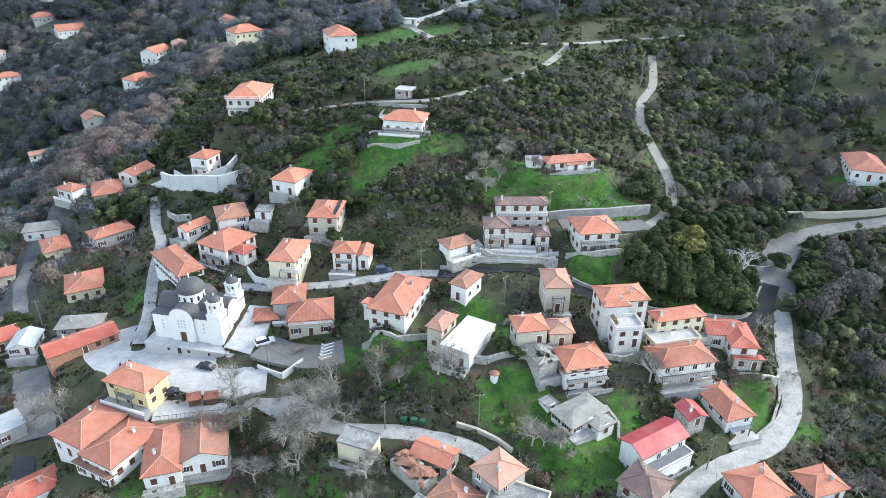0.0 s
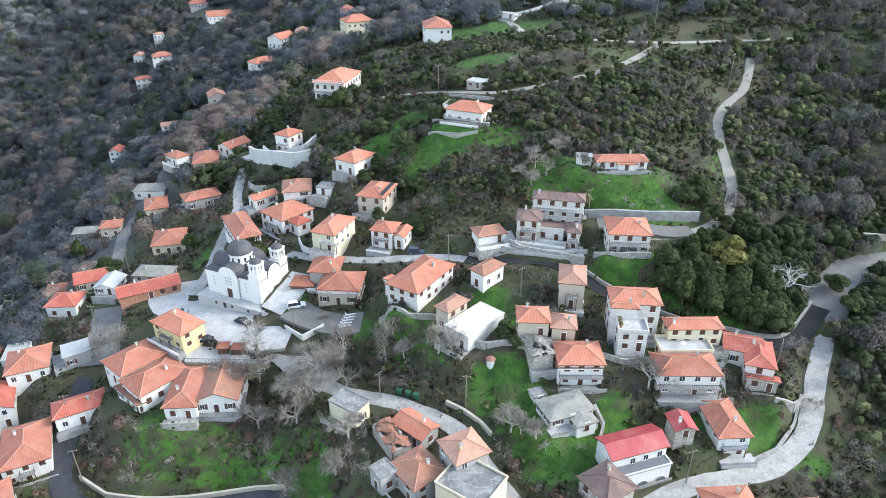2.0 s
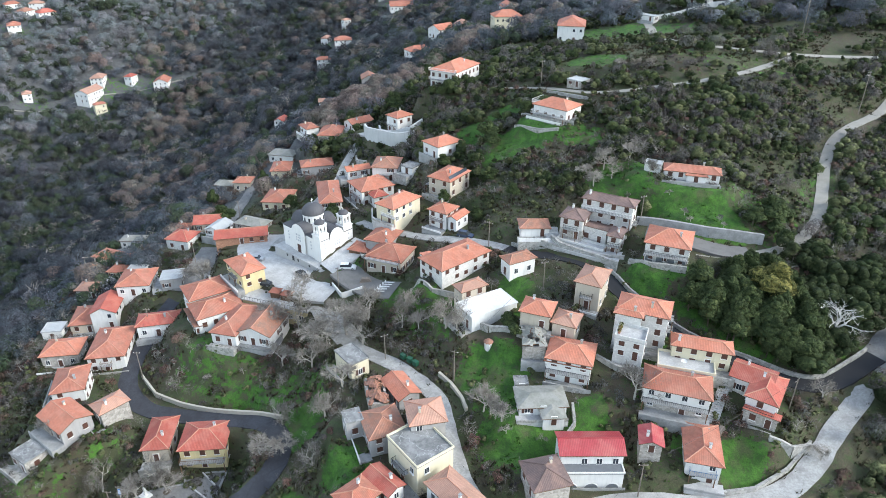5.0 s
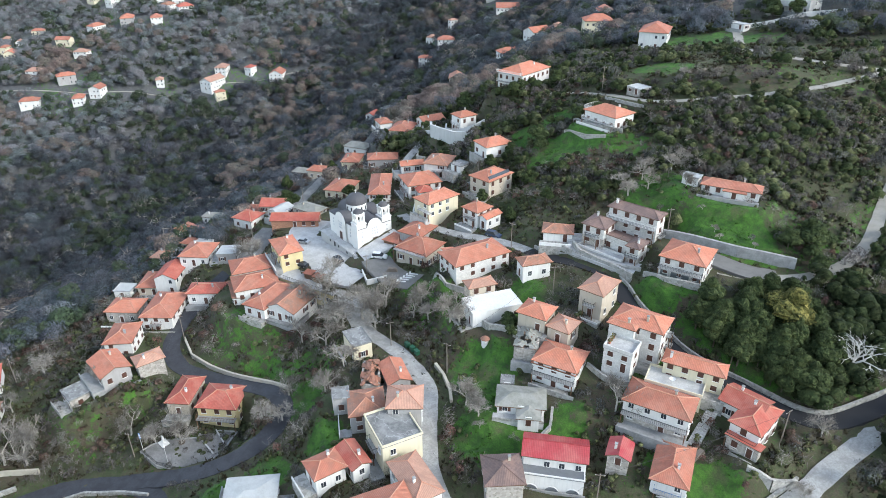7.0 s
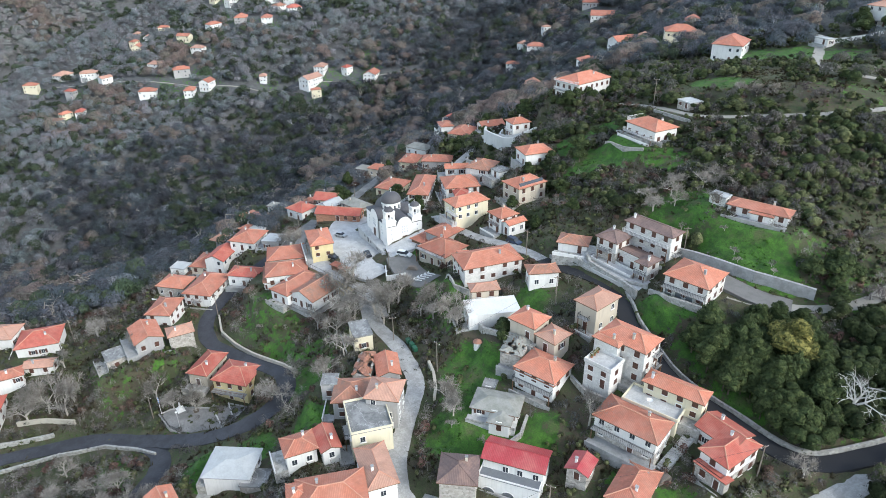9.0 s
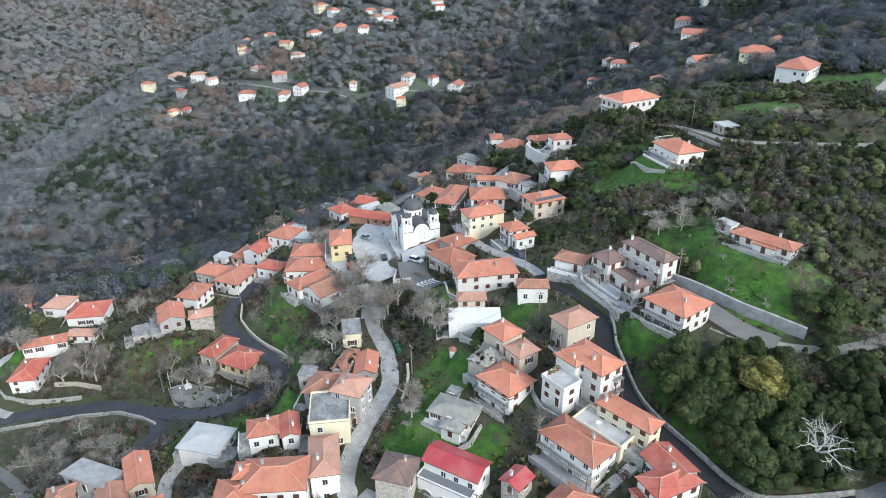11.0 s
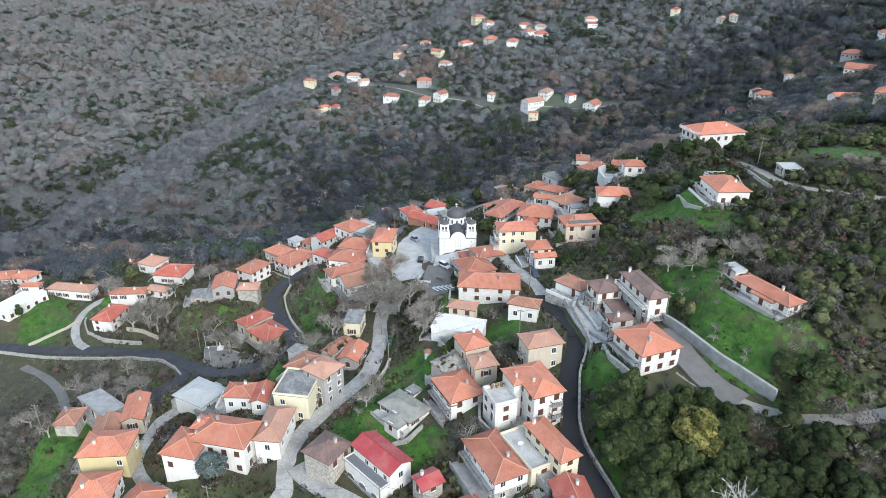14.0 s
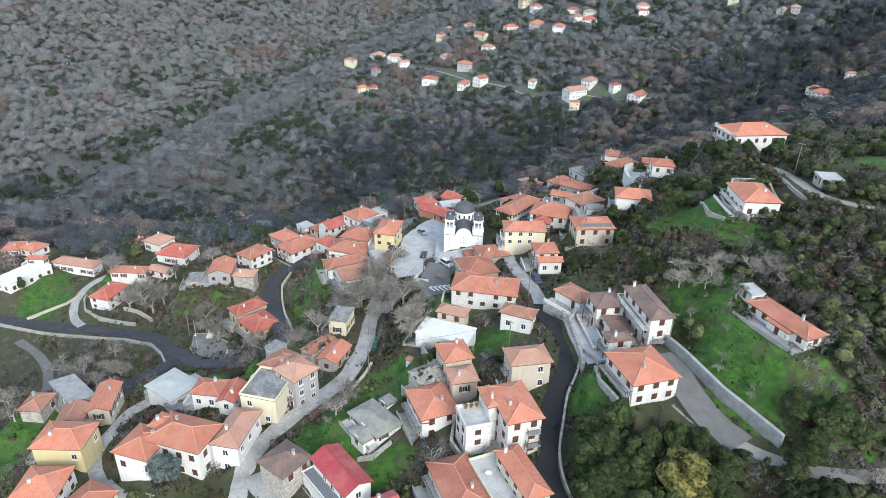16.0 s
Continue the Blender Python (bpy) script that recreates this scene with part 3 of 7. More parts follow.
plan("white house with orange roofs beside the lane", block(-31.2, 152.1, 30.8, 6.2, 6.3, 177, 5.5, "hip", TILE_ORANGE, WHITE, balconies=(("S", 1, 4, 1.1, 0, WOOD),)),
     block(-26.5, 152.2, 29.8, 3.3, 6.3, 177, 4.5, "gable", TILE_ORANGE, WHITE, chimney=False))
plan("small white house with an orange roof on a stone terrace", block(-85.5, 208.4, 33.8, 6.6, 7.6, 165, 6.4, "hip", TILE_ORANGE, WHITE))
plan("cream house with a brown tiled roof", block(-121.0, 209.8, 20.9, 9.0, 12.0, 209, 5, "hip", TILE_BROWN, CREAM))
plan("low white house with an orange roof", block(-115.2, 220.6, 23.2, 7.0, 10.4, 162, 4, "gable", TILE_ORANGE, WHITE))
plan("white house with brown tiles above the valley", block(-133.0, 209.6, 20.9, 7.5, 5.8, 157, 4.5, "hip", TILE_BROWN, WHITE))
plan("old stone house with a low grey-brown roof", block(-96.2, 141.0, 14.3, 10.3, 6.1, 190, 3.5, "hip", SLATE_OLD, STONE))
plan("long low house with a red-orange roof", block(-91.5, 131.9, 15.6, 15.1, 6.6, 223, 3.5, "gable", TILE_RED, BRICK))
plan("tavern house with stacked brown-orange roofs and glazed veranda", block(-43.3, 140.3, 24.2, 7.6, 8.4, 190, 5.5, "hip", TILE_BROWN, RENDER),
     block(-37.2, 135.0, 23.2, 10.2, 9.4, 190, 4.6, "hip", TILE_BROWN, BEIGE, blind=0.2, pitch=0.45, balconies=(("S", 1, 0, 1.5, 0, IRON),)),
     block(-48.0, 136.2, 21.0, 6.0, 5.5, 190, 3, "hip", TILE_BROWN, WOOD, blind=1.0, chimney=False))
plan("house with a wide brown tiled hip roof", block(-111.7, 91.6, 1.4, 10.0, 9.8, 223, 4, "hip", TILE_BROWN, BEIGE))
plan("long white house with dark brown and orange tiles by the bend", block(-87.9, 82.7, 6.6, 9.0, 12.9, 221, 6, "hip", TILE_BROWN, WHITE))
plan("stone house with a plain orange roof", block(-100.6, 76.7, 3.7, 9.3, 7.5, 220, 5, "hip", TILE_ORANGE, STONE))
plan("white house with a ribbed orange roof", block(-82.4, 68.2, 7.0, 7.2, 9.4, 228, 6, "hip", TILE_BROWN, WHITE))
plan("long grey house with a bright orange roof", block(-70.6, 59.7, 8.0, 9.4, 7.2, 176, 4.5, "gable", TILE_ORANGE, RENDER))
plan("stone house with a faded pink tiled roof", block(-66.0, 67.4, 8.0, 5.1, 6.7, 170, 5.5, "hip", TILE_PALE, STONE))
plan("beige house with a plain red roof beside the lower road", block(-52.6, 69.4, 4.1, 5.8, 9.8, 218, 5, "hip", TILE_RED, BEIGE))
plan("yellow house with red hip roof and long wooden balcony", block(-43.2, 73.8, 4.6, 9.6, 8.4, 217, 6.0, "hip", TILE_RED, YELLOW, shutters="shut", balconies=(("S", 1, 0, 1.6, 0, WOOD),)))
plan("abandoned stone house with a flat slab roof", block(-71.3, 51.0, 4.2, 5.6, 4.7, 179, 4, "flat", ROOF_CONCRETE, STONE))
plan("white house with a bright red roof among bare trees", block(-105.7, 37.1, -3.0, 11.3, 9.9, 250, 5, "hip", TILE_RED, WHITE))
plan("low white house with pale tiles", block(-90.2, 34.9, -2.3, 7.6, 4.3, 241, 3.5, "gable", TILE_PALE, WHITE))
plan("long low white house with an orange roof", block(-90.8, 24.6, -2.3, 12.0, 5.0, 261, 4, "hip", TILE_BROWN, WHITE))
plan("white house with pale roofs and tall chimney", block(-113.4, 28.9, -2.0, 8.1, 7.9, 236, 5, "hip", TILE_PALE, WHITE))
plan("beige house with a plain orange roof", block(-125.8, 15.6, -8.3, 2.5, 11.4, 225, 3.5, "gable", TILE_ORANGE, BEIGE))
plan("white house with dark red roof and open veranda", block(-82.0, 19.8, -5.4, 7.4, 10.6, 248, 6, "hip", TILE_RED, WHITE))
plan("long white house with a pale pink roof above the field", block(-106.5, 1.3, -6.7, 16.5, 5.7, 249, 5, "hip", TILE_PALE, WHITE))
plan("white house with a pale grey sheet roof", block(-7.0, 59.2, 11.8, 9.4, 8.0, 229, 4.2, "hip", PALE, WHITE, pitch=0.2, chimney=False),
     block(-1.8, 61.6, 10.2, 5.0, 4.4, 229, 3, "flat", ROOF_CONCRETE, STONE, blind=1.0))
plan("small white house with brown tiles and a paved yard", block(2.4, 69.7, 17.8, 6.3, 5.5, 256, 5, "hip", TILE_BROWN, WHITE),
     block(4.5, 74.7, 17.8, 4.0, 7.0, 256, 4, "gable", TILE_RED, WHITE))
plan("white house with ribbed orange hip roofs and an outside stair", block(18.7, 68.1, 20.0, 11.6, 8.2, 246, 7, "hip", TILE_ORANGE, WHITE, shutters="shut", blind=0.1),
     block(19.4, 60.6, 18.9, 7.6, 8.0, 246, 5.6, "hip", TILE_ORANGE, WHITE, shutters="shut", blind=0.1),
     block(15.2, 63.6, 20.0, 4.2, 4.4, 246, 7, "hip", TILE_ORANGE, WHITE, shutters="shut", blind=0.3))
plan("long house with a pinkish tiled roof beside the street", block(17.7, 77.7, 19.4, 5.7, 10.4, 252, 7, "hip", TILE_PALE, WHITE))
plan("yellow house with an orange gable roof", block(12.8, 43.6, 16.1, 9.8, 7.6, 262, 5, "hip", TILE_ORANGE, YELLOW))
plan("tall narrow beige house with an orange roof", block(-3.9, 45.2, 11.9, 5.0, 9.6, 270, 6.5, "gable", TILE_ORANGE, BEIGE),
     block(0.6, 40.0, 11.4, 5.6, 6.4, 270, 5, "gable", TILE_WORN, BEIGE, chimney=False), block(4.6, 42.6, 10.8, 4.4, 4.6, 270, 4, "ruin", SLATE_OLD, STONE))
plan("large white building with a flat roof", block(-98.8, -13.8, -6.0, 7.5, 15.7, 235, 5, "flat", WHITE, WHITE))
plan("small white house with an orange roof", block(-106.0, -11.7, -4.0, 6.8, 3.5, 259, 4, "hip", TILE_ORANGE, WHITE))
plan("white house with an orange roof at the field", block(-117.2, -17.2, -5.0, 7.7, 6.8, 242, 4, "hip", TILE_ORANGE, WHITE))
plan("white house with an orange roof and chimney", block(-117.9, -24.5, -5.0, 6.4, 7.1, 269, 4, "hip", TILE_ORANGE, WHITE))
plan("grey shed with a sheet roof", block(-7.8, 37.0, 11.4, 10.6, 5.4, 222, 3.4, "shed", CONCRETE, RENDER, chimney=False))
plan("old stone house with a weathered brown roof", block(-3.5, 31.2, 12.0, 5.2, 6.1, 260, 4.5, "hip", TILE_WORN, STONE))
plan("low cream house with a bright orange hip roof beside the lane", block(28.5, 52.3, 14.0, 6.8, 8.0, 60, 3.6, "hip", TILE_ORANGE, CREAM, chimney=False))
plan("white house with a large bright orange hip roof", block(23.8, 43.4, 15.0, 8.0, 7.5, 264, 6, "hip", TILE_ORANGE, WHITE))

plan("small white hut with a flat grey roof beside the lane", block(-57.4, 174.6, 30.5, 4.4, 4.6, 177, 3, "flat", ROOF_CONCRETE, WHITE, shutters="none"))
plan("white house with a pale slab roof above the valley", block(-140.2, 200.6, 10.6, 11.0, 7.5, 200, 4.5, "hip", SLATE_OLD, WHITE, chimney=False))
plan("low stone house with a flat grey roof at the valley edge", block(-155.5, 180.5, 0.6, 8.0, 6.0, 205, 4.2, "hip", SLATE_OLD, STONE, chimney=False))
plan("small house with an orange roof at the valley edge", block(-142.0, 178.8, 5.5, 7.0, 6.5, 208, 5, "hip", TILE_BROWN, BEIGE))
plan("white house with a grey slab roof", block(-160.2, 138.1, -7.9, 9.0, 5.0, 212, 4.5, "hip", SLATE_OLD, WHITE))
plan("beige house with a brown tiled roof", block(-150.5, 123.5, -5.7, 12.9, 6.7, 191, 4, "hip", TILE_BROWN, BEIGE))
plan("grey house with a brown tiled roof", block(-150.8, 116.7, -7.8, 7.8, 5.5, 206, 3.5, "hip", TILE_BROWN, RENDER))
plan("cream house with an orange roof", block(-130.6, 113.4, 0.0, 6.3, 5.2, 204, 4, "hip", TILE_ORANGE, CREAM))
plan("white house with a pale flat roof", block(-117.1, 110.2, 4.7, 5.3, 6.9, 210, 4, "flat", PALE, WHITE))
plan("white house with a long brown-orange roof", block(-106.4, 104.2, 9.0, 9.2, 9.8, 218, 4.5, "hip", TILE_BROWN, WHITE))
plan("grey house with a faded pink roof", block(-131.0, 102.9, -1.4, 7.5, 5.5, 211, 4, "hip", TILE_PALE, RENDER))
plan("open car shed with a white sheet roof", block(-97.2, 109.5, 9.7, 6.0, 7.5, 226, 3, "shed", PALE, RENDER, chimney=False))
plan("white house with a red-orange roof near the square", block(-118.0, 129.8, 8.4, 8.2, 7.6, 198, 5, "hip", TILE_RED, WHITE))
plan("low house with a bright red roof", block(-118.6, 141.4, 9.3, 8.9, 7.6, 219, 4, "gable", TILE_RED, BEIGE))
plan("small beige house with brown tiles", block(-132.4, 141.1, 3.2, 5.6, 5.1, 210, 4, "hip", TILE_BROWN, BEIGE))
plan("long shed with a white sheet roof", block(-109.5, 138.0, 10.6, 6.2, 7.6, 192, 3, "gable", PALE, WHITE, chimney=False))
plan("white house with flat pale roofs", block(-116.4, 82.8, 0.3, 5.2, 4.6, 219, 3.5, "flat", PALE, WHITE))
plan("white house with an orange hip roof below the road", block(49.4, 90.6, 18.5, 7.4, 8.6, 108, 4.5, "hip", TILE_ORANGE, WHITE))
plan("white house with an orange roof at the road bend", block(62.0, 93.7, 16.5, 6.0, 7.3, 108, 4, "hip", TILE_ORANGE, WHITE))
plan("tall white hilltop house behind a white garden wall", block(-12, 334, 71.5, 15, 11, 172, 8.5, "hip", TILE_PALE, WHITE, shutters="none", blind=0.1, balconies=(("S", 1, 6, 1.4, 0, TRIM),)))
plan("small white gatehouse with a flat roof", block(-25.5, 312, 60.3, 6, 4, 165, 3.0, "flat", PALE, WHITE, blind=0.5))


def far_house(x, y, size, turn, storeys):
    FAR.append((x, y, size, turn, storeys))


far_house(-601, 102, 11, 60, 3)
far_house(-618, 132, 14, 130, 2)
far_house(-583, 148, 14, 75, 3)
far_house(-549, 154, 10, 110, 3)
far_house(-564, 127, 8, 40, 3)
far_house(-539, 196, 11, 40, 2)
far_house(-511, 209, 13, 75, 3)
far_house(-499, 175, 13, 60, 2)
far_house(-477, 203, 11, 150, 2)
far_house(-476, 218, 11, 130, 3)
far_house(-515, 112, 9, 110, 2)
far_house(-508, 122, 9, 150, 2)
far_house(-506, 104, 8, 60, 2)
far_house(-613, 199, 9, 130, 2)
far_house(-598, 198, 12, 150, 1)
far_house(-621, 214, 9, 150, 1)
far_house(-619, 231, 10, 60, 3)
far_house(-571, 235, 12, 40, 2)
far_house(-543, 237, 11, 40, 2)
far_house(-576, 266, 13, 110, 3)
far_house(-561, 289, 16, 150, 2)
far_house(-537, 305, 13, 150, 2)
far_house(-643, 297, 13, 110, 3)
far_house(-619, 303, 11, 110, 2)
far_house(-592, 336, 12, 75, 1)
far_house(-574, 348, 11, 40, 2)
far_house(-564, 331, 12, 110, 2)
far_house(-545, 338, 13, 75, 2)
far_house(-463, 263, 8, 150, 2)
far_house(-427, 326, 8, 110, 3)
far_house(-431, 292, 17, 110, 3)
far_house(-413, 287, 8, 75, 3)
far_house(-404, 337, 14, 130, 2)
far_house(-441, 308, 12, 130, 2)
far_house(-547, 392, 12, 75, 1)
far_house(-524, 384, 9, 75, 3)
far_house(-644, 201, 8, 150, 2)
far_house(-649, 212, 9, 150, 2)
far_house(-502, 461, 9, 130, 3)
far_house(-456, 482, 9, 130, 1)
far_house(-452, 492, 9, 150, 2)
far_house(-310, 526, 12, 150, 3)
far_house(-312, 537, 10, 75, 2)
far_house(-271, 474, 17, 40, 1)
far_house(-310, 425, 9, 110, 2)
far_house(-281, 411, 12, 40, 2)
far_house(-282, 389, 10, 40, 2)
far_house(-165, 341, 14, 60, 1)
far_house(-168, 371, 13, 75, 2)
far_house(-157, 376, 10, 110, 1)
far_house(-109, 341, 14, 40, 3)
far_house(-128, 381, 12, 130, 1)
far_house(-55, 297, 15, 110, 3)
far_house(-281, 550, 10, 75, 3)
far_house(-309, 450, 7, 75, 3)
far_house(120, 201, 14, 75, 1)
far_house(-297, 489, 13, 40, 1)
far_house(-171, 300, 10, 130, 3)
far_house(-195, 290, 7, 40, 2)
far_house(-222, 281, 8, 110, 2)
far_house(-107, 94, 9, 130, 2)
far_house(-211, 159, 7, 60, 1)

# ---- ground: smooth hills on coarse nets of heights, terraced for houses and roads ----
FAR_HILLS = (
    (115.7, 94.3, 81.2, 85.3, 107.6, 140.4, 177.7, 215),
    (93.5, 72.4, 49.8, 28.8, 68, 122.9, 169.5, 214.8),
    (62.4, 41.7, 4.7, -37.3, 28.9, 99.9, 154.9, 214.5),
    (11.6, -18.2, -64.1, -63.4, -8, 38.2, 124.5, 214.9),
    (-49.1, -65.3, -83, -96.9, -73.9, 3.8, 112.8, 213.2),
    (-90.1, -69.4, -27, 16, 59, 86.5, 137.8, 205.4),
    (-92.8, -50.8, -10.4, 19.4, 69.2, 101.1, 147.4, 197.4),
    (-72.9, -27.2, 10.4, 32.4, 59.4, 94.3, 140.9, 186.1),
    (-45.9, -5.9, 26.8, 48.8, 67.3, 95.3, 132.4, 172.2),
)
FAR_SIDE = (
    (-0, -0, -0, -0, -0, 0, 0, 0, -0),
    (-0, -4, -3.3, 13.1, 5.5, -0.1, 6.1, 12.9, 0),
    (0, 3.2, 6.2, 9.9, -14.5, -14.5, -12.3, 1.8, 0),
    (0, 12.2, 14.7, 3.7, -12.7, -0.3, 5.5, -6.7, 0.1),
    (0, 14, 15.7, -8.4, -10.3, 8.2, 13.8, 11.6, 0),
    (0, 13.9, 19.8, -5.4, 12.5, 14.5, -15, -5.9, -0.4),
    (0, 10.6, 14.1, -9.3, -30, -5.4, -5.6, 2.6, -0.1),
    (0, 3.2, -1.8, -12.1, -10.5, -6.6, -3.5, 6.5, 0),
    (0, -0, -0, -0, 0, 0, 0, 0, 0),
)
NEAR_SLOPE = (
    (-0, 0, 0, 0, 0, 0.1, 0.1, 0.1, 0, 0),
    (0, 13.2, 14.2, 8.1, 3.5, 3.6, 6, 6.7, 4.2, 0),
    (0.1, 21.5, 18.6, 10.7, 4.9, 3.8, 2.9, 5.2, 4.9, 0.1),
    (0.1, 8.6, 2, 4.7, 5.4, 5.7, -1, 2.9, 6.4, 0.1),
    (-0, -3.7, -8.4, -10.4, -4, 3.3, 1.7, 9.7, 11.7, 0.1),
    (-0, -2.4, 1.9, 0.3, -1.3, 0.3, 4.6, 13.5, 15.9, 0.2),
    (-0, -0.9, 2.8, 3, -0.9, -0.3, 5.4, 7.8, 9.8, 0.2),
    (-0, -1.8, -3.5, -6.8, -11.1, -11.1, -7.6, -9.5, -7, -0.1),
    (0, -1.6, -4.5, -9.1, -13.2, -15.3, -14.6, -14.2, -9.3, -0.1),
    (0, -0, -0, -0.1, -0.1, -0.1, -0.1, -0.1, -0.1, -0),
)


def spline(t):
    t = np.abs(t)
    return np.where(t < 1, (4 - 6 * t * t + 3 * t**3) / 6, np.where(t < 2, (2 - t) ** 3 / 6, 0))


def net(x, y, x0, y0, step, heights):
    h = np.array(heights)
    bx = spline((x[:, None] - x0) / step - np.arange(h.shape[0]))
    by = spline((y[:, None] - y0) / step - np.arange(h.shape[1]))
    return np.einsum("ni,ij,nj->n", bx, h, by)


RAVINE = np.array([(-720, 340), (-707, 271), (-704, 190), (-656, 98), (-588, 43), (-488, -26), (-426, -56), (-386, -71), (-300, -110)], float)


def ravine_gap(x, y):
    """Signed distance from the ravine's line; positive on the village's side."""
    best, side = np.full(len(x), 1e9), np.zeros(len(x))
    for a, b in zip(RAVINE, RAVINE[1:]):
        t = b - a
        k = np.clip(((x - a[0]) * t[0] + (y - a[1]) * t[1]) / (t @ t), 0, 1)
        dx, dy = x - a[0] - k * t[0], y - a[1] - k * t[1]
        d = np.hypot(dx, dy)
        s = np.sign(-t[1] * dx + t[0] * dy)
        side = np.where(d < best, s, side)
        best = np.minimum(best, d)
    return best * side


def hills(x, y):
    x, y = np.atleast_1d(np.asarray(x, float)), np.atleast_1d(np.asarray(y, float))
    out = np.empty(len(x))
    for i in range(0, len(x), 20000):
        s = slice(i, i + 20000)
        out[s] = net(x[s], y[s], -1100, -500, 200, FAR_HILLS) + net(x[s], y[s], -880, -330, 95, FAR_SIDE) + net(x[s], y[s], -210, -70, 40, NEAR_SLOPE)
    d = ravine_gap(x, y)
    out += 7 * np.exp(-(((d - 24) / 16) ** 2)) - 13 * np.exp(-(((d + 12) / 17) ** 2))
    deep = np.clip((-190 - x) / 60, 0, 1)
    out += deep * 4.0 * np.sin(x * 0.043 + 1.3 * np.sin(y * 0.021)) * np.sin(y * 0.05 + 0.9 * np.sin(x * 0.027))
    return out


def smooth_step(t):
    t = np.clip(t, 0, 1)
    return t * t * (3 - 2 * t)


ROADS = []


def lay(name, label, mat, half, points, edge=None, lift=0.0):
    """A road: a smooth run through the points, level across, on the hills."""
    p = np.array(points, float)
    n = len(p)
    q = []
    for i in range(n - 1):
        a, b, c, d = p[max(i - 1, 0)], p[i], p[i + 1], p[min(i + 2, n - 1)]
        k = max(2, int(np.hypot(*(c - b)) / 2.0))
        for t in np.arange(k) / k:
            q.append(0.5 * (2 * b + (c - a) * t + (2 * a - 5 * b + 4 * c - d) * t * t + (3 * b - a - 3 * c + d) * t**3))
    q.append(p[-1])
    q = np.array(q)
    z = hills(q[:, 0], q[:, 1]) + lift
    for _ in range(3):
        z[1:-1] = (z[:-2] + 2 * z[1:-1] + z[2:]) / 4
    ROADS.append(dict(name=name, label=label, mat=mat, half=half, p=q, z=z, edge=edge))


lay("road_street", "pale worn concrete village street with patches", ROAD_CONCRETE, 1.9, [(-56, 119), (-48, 115.5), (-39, 111), (-27, 105.7), (-13.3, 103.6), (-4, 100.7), (1, 98.4), (5.8, 93.4), (10.5, 88.4), (14.8, 84.2), (22, 80), (32, 79), (37, 73), (32, 63), (27.5, 58), (21.7, 52)])
lay("road_upper", "pale narrow concrete lane above the church", ROAD_CONCRETE, 1.7, [(-58, 148), (-51, 146), (-38.2, 144.5), (-29.3, 144.5), (-23, 145), (-14, 145.6), (-8, 145)])
lay("road_asphalt", "fresh black asphalt road with a stone kerb wall", ASPHALT, 1.9, [(-8, 145), (-2.7, 144.4), (4.8, 145.6), (11.8, 145.6), (18.9, 143), (24, 139.6), (31.3, 136.5), (36.8, 134.4), (42.3, 133.6), (48.9, 134.1), (54.1, 134.7), (59.1, 135), (64.1, 136.2), (68.1, 139.2), (72.0, 145.5), (75, 151)], ("left", 0.9, WALL_STONE))
lay("road_junction", "worn grey asphalt road above the village", ROAD_WORN, 2.7, [(150, 181), (116.5, 177.6), (103, 176.8), (92, 173), (84.3, 167.5), (78.5, 157)])
lay("pavement_junction", "broad worn apron where the roads meet", ROAD_WORN, 4.2, [(86, 168.5), (80.5, 161.5), (77.2, 153.5), (75.6, 147)], lift=0.1)
lay("road_concrete", "broad pale concrete road with cracked slabs", ROAD_CONCRETE, 2.0, [(77.5, 154.5), (76.2, 150), (73.9, 140.3), (70.6, 129.7), (68.2, 120), (65.2, 112.5), (58.8, 104.8), (53.1, 101), (43.9, 96), (38, 91), (32, 85), (26, 81.5)])
lay("road_lower", "dark grey asphalt road winding below the village", ASPHALT_OLD, 2.2, [(-92, 108), (-88, 97), (-82, 86), (-75.8, 77.5), (-66, 74.3), (-55.4, 76.2), (-43.3, 79.5), (-33.3, 81.5), (-25.5, 79), (-22, 72), (-24, 64), (-30.2, 57), (-41.2, 49.6), (-54, 40), (-61, 29.6), (-67.3, 17.6), (-73, 2), (-82, -20), (-95, -45)])
lay("road_lane", "narrow pale concrete lane between houses", ROAD_CONCRETE, 1.4, [(-18, 62), (-9, 54.2), (-3.8, 50), (3.3, 48.5), (9.6, 47.5), (15, 48.5), (21.7, 52)])
lay("road_village_lane", "narrow grey lane climbing between the upper houses", ROAD_CONCRETE, 1.5, [(-78, 132), (-80, 143), (-83, 152), (-87, 165), (-90, 177), (-95, 186), (-101, 201), (-103.5, 208)])
lay("road_track", "pale gravel track along the hillside", DIRT, 1.5, [(35, 158.5), (39, 159.8), (43.5, 162.6), (47.5, 165.4), (52, 170.2), (55.5, 177), (57.5, 188), (56.5, 200.7), (55.5, 210.8), (55.8, 223), (59, 233.8), (66, 248.6), (70, 270)])
lay("road_dirt", "narrow dirt road across the upper hillside", DIRT, 1.5, [(-60, 226), (-29.5, 217.6), (-13.3, 214), (-1.4, 217), (6.0, 221), (15.4, 228), (25.7, 241), (32, 254), (37, 267)])
lay("road_ridge", "pale dirt road along the top of the hillside", DIRT, 1.9, [(-34, 326), (-27, 313), (-17, 290), (-11, 275), (-4, 267.5), (4, 263), (13, 261.5), (24, 264), (37, 269.5), (50, 276), (65, 282), (92, 288)])
lay("road_far", "pale road across the opposite hillside", DIRT, 1.0, [(-600, 120), (-560, 150), (-523.7, 176), (-497.8, 202), (-482.5, 216.4), (-455, 251), (-437.9, 283.5), (-422.6, 313.7), (-411.6, 331.5), (-390, 352), (-350, 372), (-310, 390)])
